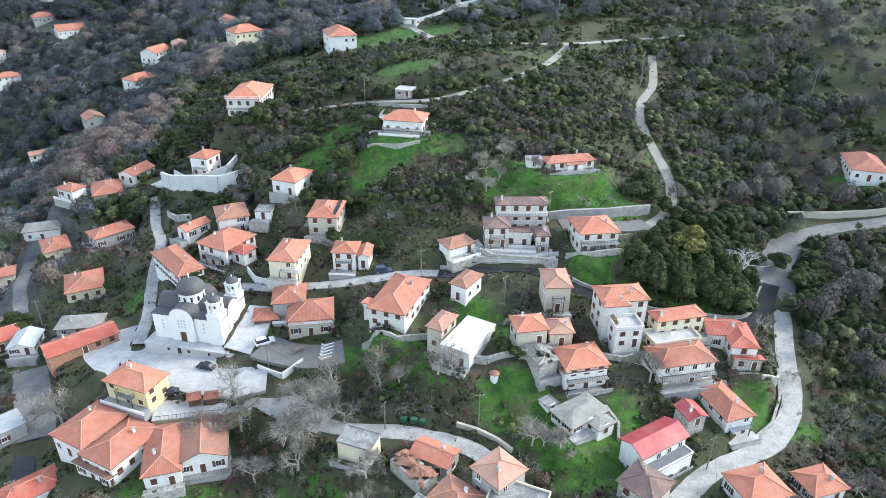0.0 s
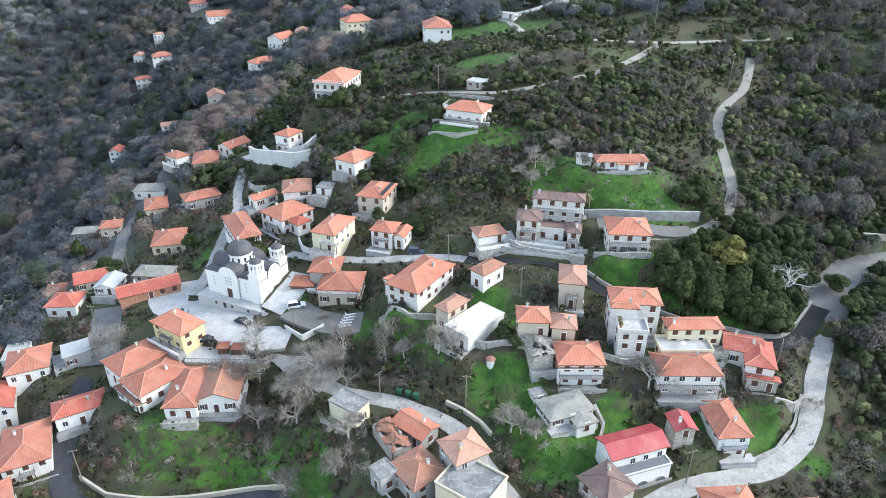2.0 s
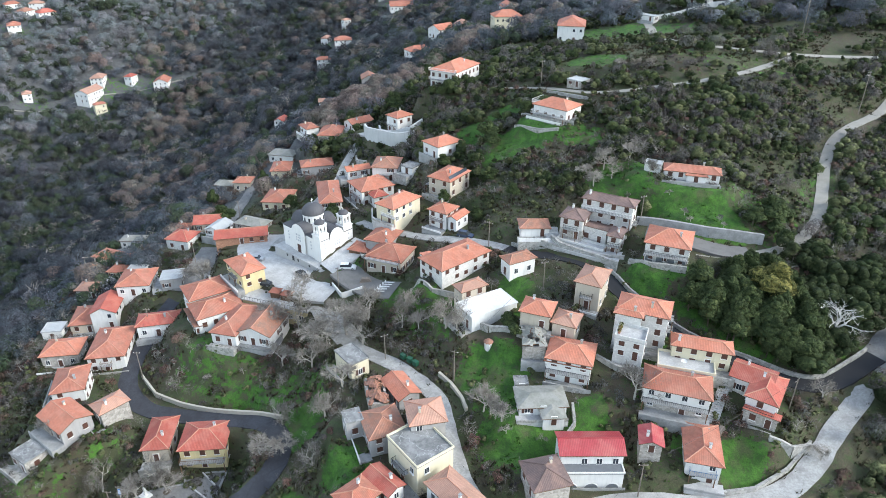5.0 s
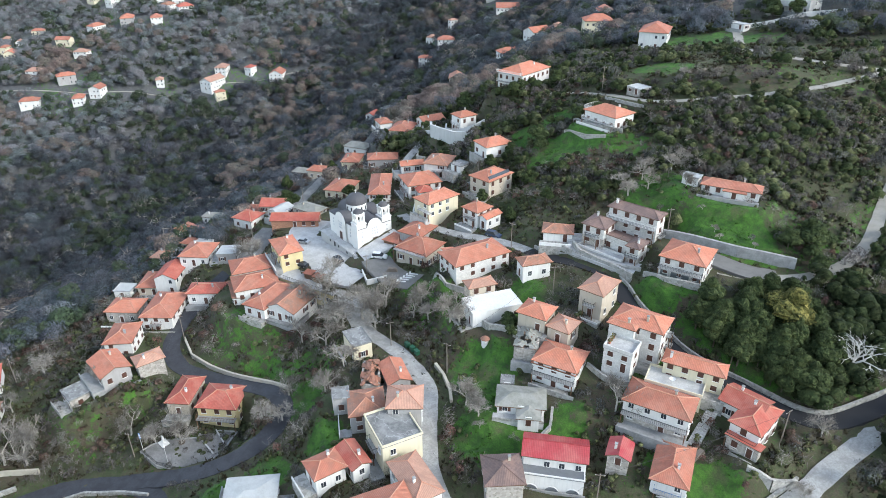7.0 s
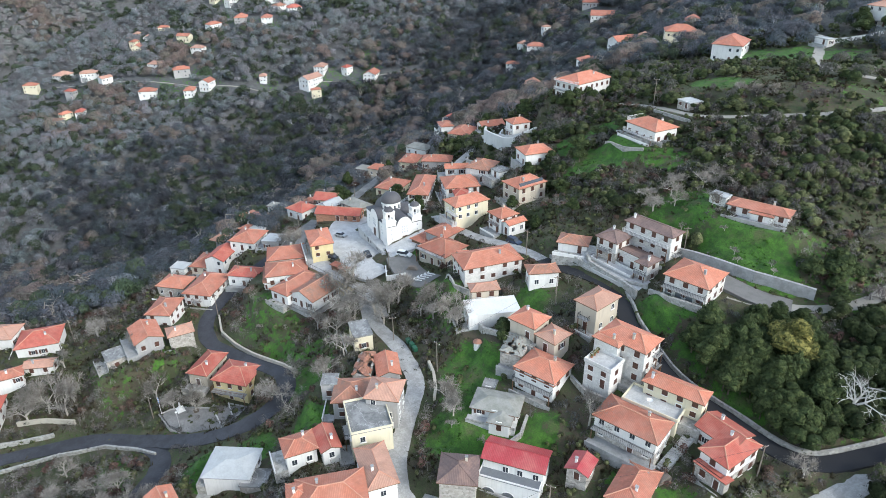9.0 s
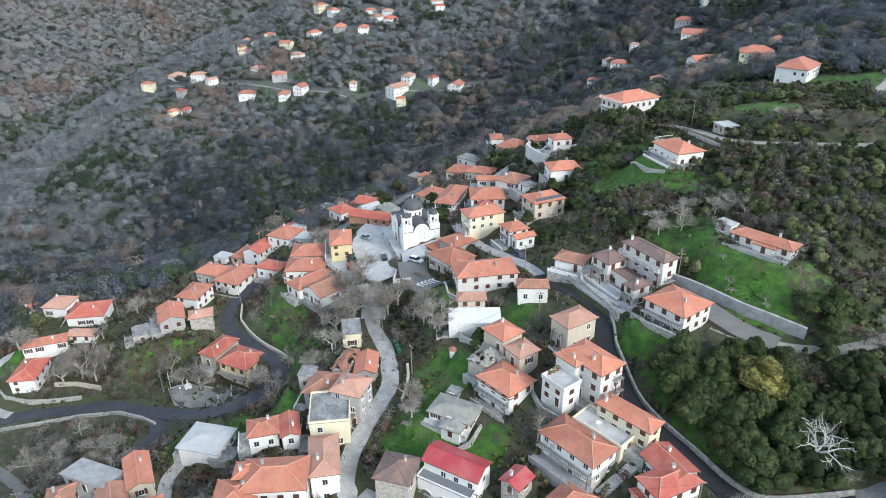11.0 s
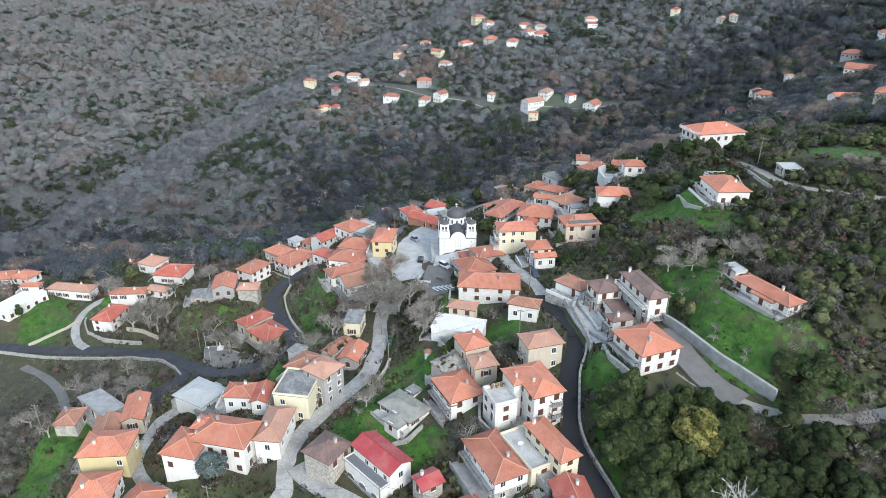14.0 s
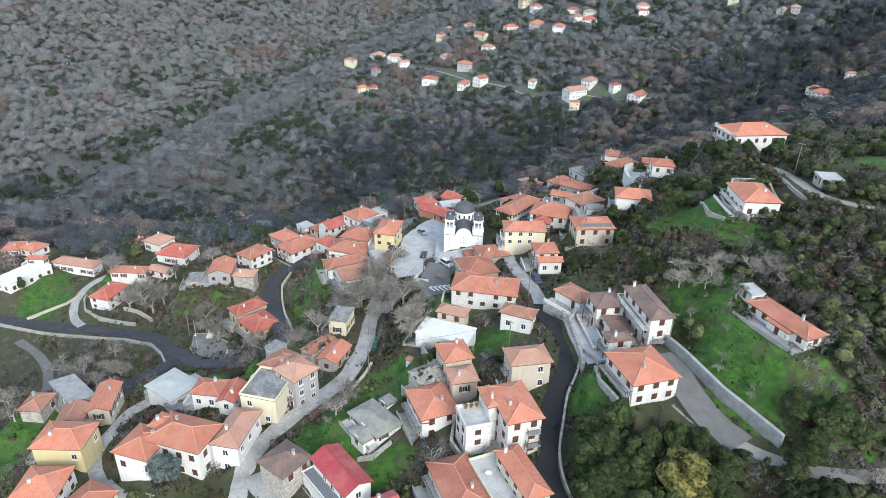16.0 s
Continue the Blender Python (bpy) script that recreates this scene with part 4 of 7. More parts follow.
lay("road_drive", "pale curved driveway with a stone wall", ROAD_CONCRETE, 1.3, [(-70, 14), (-74, 10.5), (-80, 8), (-86, 7), (-93, 8), (-98, 11), (-100.5, 17), (-101, 24)])
lay("road_branch", "dark asphalt branch of the lower road", ASPHALT_OLD, 2.2, [(-50, 43.8), (-41, 48.6), (-33, 50.2), (-26.5, 48.5), (-22, 44), (-18, 37), (-16, 29), (-17, 20)])
lay("road_gravel", "grey gravel track below the lower road", GRAVEL, 1.3, [(-66, -4), (-57.2, 5.0), (-46.5, 12.3), (-34, 18), (-22, 22)])
lay("pavement_square", "light grey paved village square round the church", PAVING, 6.5, [(-44, 120), (-52, 119), (-62, 121.5), (-72, 124), (-82, 130), (-88, 138)], lift=0.2)
lay("pavement_yard", "pale concrete yard round the terraced white house", PAVING, 3.6, [(-103, 209), (-97, 206), (-90, 201.5), (-82, 199), (-75, 199.5)], lift=1.2)
lay("pavement_street_head", "broad worn paving where the street meets the square", ROAD_CONCRETE, 3.3, [(-57, 119.5), (-48, 116), (-39, 111.4), (-29, 106.8)], lift=0.12)
lay("pavement_gravel_yard", "bare gravel yard below the tavern", GRAVEL, 4.2, [(-47, 127), (-41, 124.5), (-34, 123), (-28, 124)], lift=0.1)
lay("road_north", "worn pale road leaving the village to the north", ROAD_WORN, 1.9, [(-112, 141), (-120, 152), (-128, 164), (-134.5, 175), (-137, 186)])
lay("pavement_parking", "worn grey parking space beside the lower houses", ROAD_WORN, 3.8, [(-105, 131), (-100, 123), (-94, 114), (-91, 108)], lift=0.1)
lay("pavement_house_yard", "bare gravel yard beside the arched stone house", GRAVEL, 3.0, [(22.5, 160.2), (28, 161.0), (34, 161.2), (40, 162.0), (46, 164.5)], lift=0.05)
lay("pavement_court", "light paved court in front of the church door", PAVING, 3.6, [(-52.5, 126), (-50.5, 132), (-49.5, 139)], lift=0.3)
lay("pavement_terrace", "pale stone terrace in front of the guest house", PAVING, 2.6, [(-1, 150.5), (6, 149.5), (13, 148.8), (20, 149.5)], lift=0.4)


def ground_z(x, y, pads=True):
    x, y = np.atleast_1d(np.asarray(x, float)), np.atleast_1d(np.asarray(y, float))
    z = hills(x, y)
    near = (x > -190) & (x < 160) & (y > -60) & (y < 340)
    i = np.nonzero(near)[0]
    xn, yn, zn = x[i], y[i], z[i].copy()
    if pads:
        total, weight = np.zeros(len(i)), np.zeros(len(i))
        for b in BLOCKS + PADS:
            c, s = math.cos(radians(b["turn"])), math.sin(radians(b["turn"]))
            dx, dy = xn - b["x"], yn - b["y"]
            u, v = np.abs(dx * c + dy * s) - b["la"] / 2, np.abs(-dx * s + dy * c) - b["lb"] / 2
            d = np.hypot(np.maximum(u, 0), np.maximum(v, 0))
            w = 1 - smooth_step((d - 1.8) / 6.5)
            w = w**1.3
            total += w * (b["eave"] - b["wall"])
            weight += w
        k = np.clip(weight, 0, 1)
        zn = np.where(weight > 1e-6, zn * (1 - k) + k * total / np.maximum(weight, 1e-6), zn)
    sum_z, sum_k, most = np.zeros(len(i)), np.zeros(len(i)), np.zeros(len(i))
    for r in ROADS:
        lo, hi = r["p"].min(0) - 8 - r["half"], r["p"].max(0) + 8 + r["half"]
        j = np.nonzero((xn > lo[0]) & (xn < hi[0]) & (yn > lo[1]) & (yn < hi[1]))[0]
        for s in range(0, len(j), 20000):
            js = j[s:s + 20000]
            d2 = (xn[js, None] - r["p"][None, :, 0]) ** 2 + (yn[js, None] - r["p"][None, :, 1]) ** 2
            # the height between the two nearest stations, by inverse distance
            near2 = np.argpartition(d2, 1, axis=1)[:, :2]
            dd = np.take_along_axis(d2, near2, 1) + 1e-3
            rz = (r["z"][near2] / dd).sum(1) / (1 / dd).sum(1)
            d = np.sqrt(dd.min(1))
            k = 1 - smooth_step((d - r["half"] - 0.5) / 3.0)
            close = k**2 / (0.3 + np.maximum(d - r["half"], 0)) ** 2
            sum_z[js] += close * (rz - 0.12)
            sum_k[js] += close
            most[js] = np.maximum(most[js], k)
    zn = np.where(sum_k > 1e-9, zn * (1 - most) + most * sum_z / np.maximum(sum_k, 1e-9), zn)
    z[i] = zn
    return z


def spread(lo, fine_lo, fine_hi, hi, fine, coarse):
    mid = np.arange(fine_lo, fine_hi + fine / 2, fine)
    out, step = [], fine
    p = fine_hi
    while p < hi:
        step = min(step * 1.25, coarse)
        p += step
        out.append(p)
    back, step, p = [], fine, fine_lo
    while p > lo:
        step = min(step * 1.25, coarse)
        p -= step
        back.append(p)
    return np.array(back[::-1] + list(mid) + out)


MEADOWS = [  # middle, two radii, strength of the green
    (32, 171, 14, 7, 1.0), (10, 175, 10, 9, 0.8), (20, 97, 9, 9, 1.0), (14, 103, 7, 6, 0.9), (-52, 88, 17, 9, 0.42), (-30, 90, 9, 10, 0.5), (-24, 190, 10, 7, 1.0), (-30, 182, 6, 5, 0.9),
    (1, 132, 5, 5, 1.2), (48, 142, 16, 5, 0.8), (-90, -4, 16, 9, 1.0), (-92, 14, 5, 6, 0.9), (-14, 56, 8, 6, 0.9), (-5, 76, 7, 5, 0.9), (-30, 297, 30, 12, 0.8), (-490, 190, 30, 12, 0.38), (-500, 225, 30, 10, 0.38),
    (-425, 300, 30, 14, 0.38), (-555, 130, 30, 9, 0.38), (-520, 110, 30, 12, 0.45), (-590, 290, 40, 12, 0.45), (-430, 350, 25, 12, 0.4), (-160, 300, 20, 12, 0.6), (52, 182, 6, 8, 0.35), (-12, 118, 14, 8, 0.45), (50, 111, 6, 5, 0.7), (72, 150, 6, 6, 0.4),
    (30, 148.5, 7, 4, 1.0), (27, 143.5, 7, 3, 0.9), (-60, 92, 8, 5, 0.6), (-40, 86, 12, 4, 0.6), (-24, 84, 5, 8, 0.8), (8, 108, 9, 7, 0.9), (30, 107, 5, 5, 0.8), (-48, 130, 4, 4, 0.6), (-25, 122, 7, 5, 0.7), (4, 128, 5, 6, 0.9), (-46, 196, 9, 6, 0.8), (-8, 192, 9, 6, 0.6), (36, 126, 3, 8, 0.6), (57, 112, 5, 6, 0.8), (-63, 62, 8, 6, 0.38), (-35, 40, 10, 5, 0.6), (-12, 66, 6, 5, 0.8), (14, 60, 5, 5, 0.6),
    (-22, 238, 12, 6, 0.9), (50, 176, 9, 9, 0.38), (40, 181, 9, 6, 0.45), (56, 196, 6, 12, 0.4), (20, 248, 30, 8, 0.3), (5, 284, 40, 10, 0.3), (-40, 205, 7, 5, 0.8), (-33, 188, 6, 6, 0.9), (116, 196, 12, 7, 0.5), (5, 30, 16, 8, 0.9), (-190, 300, 15, 10, 0.6), (-63, 48, 9, 5, 0.36), (66, 108, 5, 4, 0.7), (-86, 150, 4, 4, 0.8), (-80, 200, 8, 6, 0.5),
]


for fx, fy, *_ in FAR:
    if fx < -380:
        MEADOWS.append((fx + 4, fy + 2, 19, 12, 0.34))
    elif fy > 250:
        MEADOWS.append((fx + 6, fy - 9, 13, 13, 0.42))


def grass_at(x, y):
    g = np.zeros(len(x))
    for mx, my, rx, ry, k in MEADOWS:
        d = np.hypot((x - mx) / rx, (y - my) / ry)
        g = np.maximum(g, k * (1 - smooth_step((d - 0.6) / 0.6)))
    return g


def build_ground():
    xs, ys = spread(-1050, -150, 115, 420, 1.3, 14.0), spread(-420, 5, 270, 820, 1.3, 14.0)
    gx, gy = np.meshgrid(xs, ys)
    x, y = gx.ravel(), gy.ravel()
    z = ground_z(x, y)
    rough = np.array([noise.noise(Vector((a * 0.12, b * 0.12, 0.0))) for a, b in zip(x, y)])
    fade = np.ones(len(x))
    for r in ROADS:
        for s in range(0, len(x), 30000):
            sl = slice(s, s + 30000)
            near = (x[sl] > r["p"][:, 0].min() - 9) & (x[sl] < r["p"][:, 0].max() + 9) & (y[sl] > r["p"][:, 1].min() - 9) & (y[sl] < r["p"][:, 1].max() + 9)
            k = np.nonzero(near)[0]
            if len(k):
                d = np.sqrt(((x[sl][k, None] - r["p"][None, :, 0]) ** 2 + (y[sl][k, None] - r["p"][None, :, 1]) ** 2).min(1))
                fade[s + k] = np.minimum(fade[s + k], smooth_step((d - r["half"] - 0.8) / 3))
    z = z + 0.45 * rough * fade
    ny, nx = gx.shape
    i = np.arange(ny * nx).reshape(ny, nx)
    faces = np.stack([i[:-1, :-1], i[:-1, 1:], i[1:, 1:], i[1:, :-1]], -1).reshape(-1, 4)
    me = bpy.data.meshes.new("ground")
    me.from_pydata(np.stack([x, y, z], 1).tolist(), [], faces.tolist())
    me.materials.append(GROUND)
    at_grass = me.attributes.new("grass", "FLOAT", "POINT")
    at_grass.data.foreach_set("value", grass_at(x, y).astype(np.float32))
    at_wood = me.attributes.new("wood", "FLOAT", "POINT")
    deep = smooth_step((-115 - x) / 25) + smooth_step((y - 310) / 40)
    at_wood.data.foreach_set("value", np.clip(deep, 0, 1).astype(np.float32))
    me.polygons.foreach_set("use_smooth", [True] * len(faces))
    me.update()
    tagged(new("ground", me), "steep grassy and brown winter hillside", "ground", kind="structure")


build_ground()


def build_roads():
    for r in ROADS:
        p, z, h = r["p"], r["z"], r["half"]
        t = np.gradient(p, axis=0)
        t /= np.linalg.norm(t, axis=1)[:, None] + 1e-9
        side = np.stack([-t[:, 1], t[:, 0]], 1)
        g = Geo()
        wob = [h * (1 + 0.16 * noise.noise(Vector((a[0] * 0.3, a[1] * 0.3, 3.0)))) for a in p]
        for i in range(len(p) - 1):
            for k0, k1 in ((-1, -0.35), (-0.35, 0.35), (0.35, 1)):
                q = []
                for j, k in ((i, k0), (i + 1, k0), (i + 1, k1), (i, k1)):
                    a = p[j] - side[j] * k * wob[j]
                    q.append((a[0], a[1], z[j] + 0.06 + 0.03 * (1 - abs(k))))
                g.face(q)
            for k in (-1, 1):
                a, b = p[i] - side[i] * k * wob[i], p[i + 1] - side[i + 1] * k * wob[i + 1]
                q = [(a[0], a[1], z[i] + 0.06), (b[0], b[1], z[i + 1] + 0.06), (b[0], b[1], z[i + 1] - 0.7), (a[0], a[1], z[i] - 0.7)]
                g.face(q if k > 0 else q[::-1])
        kind = "pavement" if r["name"].startswith("pave") else "road"
        tagged(part(r["name"], g, r["mat"]), r["label"], kind, kind="structure")
        if r["edge"]:
            way, tall, mat = r["edge"]
            k = 1 if way == "left" else -1
            w = Geo()
            run = [(p[i] + side[i] * k * (h + 0.15), p[i] + side[i] * k * (h + 0.6), z[i]) for i in range(len(p))]
            for (a, b, za), (c, d, zc) in zip(run, run[1:]):
                ta, tc = za + tall, zc + tall
                w.face([(*a, ta), (*c, tc), (*d, tc), (*b, ta)][::k])
                w.face([(*a, za - 0.6), (*c, zc - 0.6), (*c, tc), (*a, ta)][::k])
                w.face([(*b, ta), (*d, tc), (*d, zc - 0.6), (*b, za - 0.6)][::k])
            for (a, b, za), flip in ((run[0], 1), (run[-1], -1)):
                w.face([(*a, za - 0.6), (*a, za + tall), (*b, za + tall), (*b, za - 0.6)][::flip])
            tagged(part("wall_" + r["name"], w, mat), "low retaining wall along the road edge", "retaining wall", kind="structure")


build_roads()


WALL_PTS = []


def wall_run(label, points, tall, mat, thick=0.45, level=None):
    """A free wall on the ground through the points; level: one height for its top."""
    g = Geo()
    pts = []
    for (ax, ay), (bx, by) in zip(points, points[1:]):
        n = max(1, int(math.hypot(bx - ax, by - ay) / 1.5))
        pts += [(ax + (bx - ax) * k / n, ay + (by - ay) * k / n) for k in range(n)]
    pts.append(points[-1])
    WALL_PTS.extend(pts)
    zs = ground_z([p[0] for p in pts], [p[1] for p in pts])
    tops = np.array(zs)
    for _ in range(12):
        tops[1:-1] = (tops[:-2] + 2 * tops[1:-1] + tops[2:]) / 4
    for i in range(len(pts) - 1):
        (ax, ay), (bx, by) = pts[i], pts[i + 1]
        d = math.hypot(bx - ax, by - ay) + 1e-6
        nx, ny = -(by - ay) / d * thick / 2, (bx - ax) / d * thick / 2
        za, zb = zs[i], zs[i + 1]
        ta, tb = (level, level) if level is not None else (max(tops[i], za - 0.5) + tall, max(tops[i + 1], zb - 0.5) + tall)
        lo = 1.2
        A = [(ax - nx, ay - ny), (bx - nx, by - ny), (bx + nx, by + ny), (ax + nx, ay + ny)]
        g.face([(*A[0], ta), (*A[1], tb), (*A[2], tb), (*A[3], ta)])
        g.face([(*A[0], za - lo), (*A[1], zb - lo), (*A[1], tb), (*A[0], ta)])
        g.face([(*A[3], ta), (*A[2], tb), (*A[2], zb - lo), (*A[3], za - lo)])
        for (p, q, za_, ta_) in ((A[0], A[3], za, ta), (A[2], A[1], zb, tb)):
            if (i == 0 and p is A[0]) or (i == len(pts) - 2 and p is A[2]):
                g.face([(*p, za_ - lo), (*p, ta_), (*q, ta_), (*q, za_ - lo)])
    tagged(part("retaining_wall", g, mat), label, "wall", kind="structure")


wall_run("pale retaining wall above the road junction", [(90, 180.5), (97.5, 181.5), (107, 182), (117, 181.5), (138, 184)], 1.8, WALL_PALE, 0.6)
wall_run("white garden wall at the hilltop gate", [(-31, 318), (-23, 314.5), (-14, 318), (-3, 326), (8, 331)], 2.2, WHITE, 0.4)
wall_run("long grey retaining wall below the green meadow", [(19, 162.9), (26.7, 164.3), (36, 166), (47.7, 170.2)], 2.5, CONCRETE, 0.7)
wall_run("stone retaining wall beside the street", [(-3, 104.8), (1, 103.2), (5.0, 100.8), (7.4, 98.6)], 0.9, WALL_PALE, 0.6)
wall_run("white garden wall beside the church steps", [(-46.6, 121.5), (-40.4, 117.8), (-36.5, 121.5)], 1.0, TRIM, 0.3)
wall_run("pale stone terrace wall round the white house", [(-98, 212), (-92, 205), (-84, 202), (-77, 203), (-75, 208)], 2.4, YARD_WALL, 0.6)
wall_run("stone terrace wall below the hillside house", [(-30.5, 198), (-21, 194), (-12, 195.5)], 1.2, WALL_STONE)
wall_run("stone garden wall in front of the guest house", [(-2, 147.9), (6, 147.2), (14, 146.8), (21, 149)], 1.1, WALL_STONE)
wall_run("stone wall below the garden of the long house", [(-24, 125), (-16, 122.5), (-9, 126)], 1.5, WALL_STONE)
wall_run("pale curved kerb wall inside the road's bend", [(-74, 80.5), (-66, 78.2), (-58, 78.9), (-49, 80.3), (-43, 81.6), (-36, 83.5), (-30, 84.4)], 1.1, WALL_PALE, 0.5)
wall_run("long stone parapet below the lower road", [(-80, -22), (-68.5, 1.6), (-62.5, 16.6), (-55.8, 31.7), (-48.5, 41.4), (-40, 46.6), (-33, 49.5)], 0.9, WALL_STONE, 0.5)
wall_run("stone wall beside the curved drive", [(-88, 9.8), (-84.5, 10.2), (-77.5, 12.8), (-72, 18.5), (-68.5, 25), (-64.5, 32.3)], 1.1, WALL_STONE, 0.5)
wall_run("pale rubble wall below the house with the veranda", [(-76, 25.5), (-71, 31.8), (-64.5, 37.5)], 1.4, WALL_PALE, 0.5)
wall_run("stone wall below the guest house terrace", [(2, 150), (5, 147.8), (11.3, 147.2), (17.6, 146.4), (20.5, 145.8)], 1.7, WALL_STONE, 0.6)
wall_run("rubble wall at the yard of the red-roofed house", [(60, 117), (64, 118.5), (67, 123)], 1.2, WALL_STONE, 0.6)
wall_run("pale wall along the field", [(-78, -6), (-84, 4.5), (-88, 7.5)], 0.9, WALL_PALE)
wall_run("curved white wall below the cream house", [(-57, 153), (-54, 149), (-49, 146.8), (-43, 147)], 1.6, WHITE, 0.3)


def mound(rnd, v, f, cx, cy, cz, rx, rz, segs, rings, rough=0.22):
    """An uneven hull of sprays, open below, added to lists of vertices and faces."""
    i = len(v)
    turn = rnd.uniform(0, 6.28)
    v.append((cx + rnd.gauss(0, 0.1) * rx, cy + rnd.gauss(0, 0.1) * rx, cz + rz * rnd.uniform(0.9, 1.12)))
    for k in range(1, rings + 1):
        a = 1.95 * k / rings
        for j in range(segs):
            b = turn + 6.283 * (j + 0.5 * (k % 2)) / segs
            r = rx * math.sin(min(a, 1.6)) * (1 + rnd.gauss(0, rough)) * (1 if k < rings else 0.85)
            v.append((cx + r * math.cos(b), cy + r * math.sin(b), cz + rz * (math.cos(a) + rnd.gauss(0, rough * 0.45))))
    for j in range(segs):
        f.append((i, i + 1 + j, i + 1 + (j + 1) % segs))
    for k in range(rings - 1):
        p, q, o = i + 1 + k * segs, i + 1 + (k + 1) * segs, k % 2
        for j in range(segs):
            n = (j + 1) % segs
            if o:
                f.extend([(p + j, q + j, q + n), (p + j, q + n, p + n)])
            else:
                f.extend([(p + j, q + j, p + n), (q + j, q + n, p + n)])


def leaf_crown(rnd, lobes, leaves_, size, flat=0.8, hull=False):
    """Leaf cards on a handful of uneven lobes, in a unit-high crown; hull: a dense inner mass."""
    g = Geo()
    if hull:
        for cx, cy, cz, r in lobes:
            v, f = [], []
            mound(rnd, v, f, cx, cy, cz, r * 0.98, r * flat, 8, 4, 0.13)
            for q in f:
                g.face([v[i] for i in q])
    for _ in range(leaves_):
        cx, cy, cz, r = rnd.choice(lobes)
        n = Vector((rnd.gauss(0, 1), rnd.gauss(0, 1), rnd.gauss(0.25, 1))).normalized()
        p = Vector((cx, cy, cz)) + Vector((n.x * r, n.y * r, n.z * r * flat)) * rnd.uniform(0.9, 1.14)
        n = (n + Vector((rnd.gauss(0, 0.3), rnd.gauss(0, 0.3), rnd.gauss(0, 0.3)))).normalized()
        u = n.orthogonal().normalized()
        w = n.cross(u)
        a = rnd.uniform(0, 6.28)
        u, w = u * math.cos(a) + w * math.sin(a), w * math.cos(a) - u * math.sin(a)
        s = size * rnd.uniform(0.6, 1.3)
        g.face([p - u * s, p - w * s * 0.6, p + u * s, p + w * s * 0.6])
    return g


wall_run("curved stone wall below the flat-roofed house", [(-3, 118.2), (3, 115.8), (8.5, 117.2), (11, 119)], 1.8, WALL_STONE, 0.6)
wall_run("stone terrace wall below the white houses", [(26, 119.5), (31, 118.2), (36, 119.8)], 1.2, WALL_STONE, 0.5)
wall_run("stone wall above the concrete road", [(54.5, 104.5), (60, 109), (64.2, 116), (66.8, 124)], 1.0, WALL_STONE, 0.5)
wall_run("old rubble wall beside the cottage garden", [(26, 107.5), (28, 104), (27.5, 101)], 0.8, WALL_STONE, 0.5)
wall_run("stone wall under the arched house", [(22.5, 147.5), (28, 146.2), (35.5, 147.6)], 1.4, WALL_STONE, 0.6)
wall_run("garden terrace wall above the hillside house", [(-29.2, 214.1), (-20.9, 211.6), (-13.5, 210.3)], 0.7, WALL_STONE, 0.4)
wall_run("second garden terrace wall above the hillside house", [(-30.2, 211.5), (-25.3, 209.8), (-19.5, 208.4)], 0.7, WALL_PALE, 0.4)
wall_run("low terrace wall in the garden of the hillside house", [(-30.5, 193.2), (-21.3, 190.6), (-14.8, 191.0)], 0.8, WALL_STONE, 0.4)
wall_run("large pale stone terrace wall below the white house", [(-98.5, 203.5), (-94, 199), (-85.5, 195.2), (-76.5, 193), (-69, 194.5)], 4.6, YARD_WALL, 0.8)
wall_run("stone terrace wall beside the village lane", [(-92.5, 190), (-88, 185), (-83, 184)], 1.8, WALL_STONE, 0.6)


# ---- houses ----
CACHE = {}


def window_data(w, h):
    key = ("window", round(w, 1), round(h, 1))
    if key not in CACHE:
        f = Geo()
        for x, z, sx, sz in ((0, 0, w, 0.08), (0, h - 0.08, w, 0.08), (-w / 2 + 0.04, 0, 0.08, h), (w / 2 - 0.04, 0, 0.08, h), (0, 0, 0.05, h)):
            f.box(x, -0.02, z, sx, 0.1, sz)
        f.box(0, -0.1, -0.08, w + 0.2, 0.26, 0.08)
        p = Geo().box(0, 0.0, 0.04, w - 0.06, 0.05, h - 0.08)
        s = Geo().box(0, -0.03, 0, w * 0.5, 0.06, h)
        for k in range(5):
            s.box(0, -0.065, h * (0.12 + 0.17 * k), w * 0.4, 0.03, 0.05)
        CACHE[key] = (f.data("window", [TRIM]), p.data("pane", [GLASS]), s.data("shutter", [SHUTTER]))
    return CACHE[key]


def door_data(w, h):
    key = ("door", round(w, 1), round(h, 1))
    if key not in CACHE:
        d = Geo().box(0, -0.02, 0, w, 0.1, h)
        d.box(0, -0.08, h * 0.12, w * 0.6, 0.04, h * 0.32).box(0, -0.08, h * 0.55, w * 0.6, 0.04, h * 0.35)
        f = Geo().box(-w / 2 - 0.06, -0.02, 0, 0.12, 0.16, h).box(w / 2 + 0.06, -0.02, 0, 0.12, 0.16, h).box(0, -0.02, h, w + 0.24, 0.16, 0.12)
        CACHE[key] = (d.data("door", [SHUTTER]), f.data("frame", [TRIM]))
    return CACHE[key]


def put_window(parent, m, w, h, shutters):
    f, p, s = window_data(w, h)
    win = part("window", f, None, parent, m=m)
    part("pane", p, None, win)
    if shutters == "open":
        for k in (-1, 1):
            part("shutter", s, None, win, m=pose(k * w * 0.76, 0, 0))
    elif shutters == "shut":
        for k in (-1, 1):
            part("shutter", s, None, win, m=pose(k * w * 0.25, -0.04, 0))


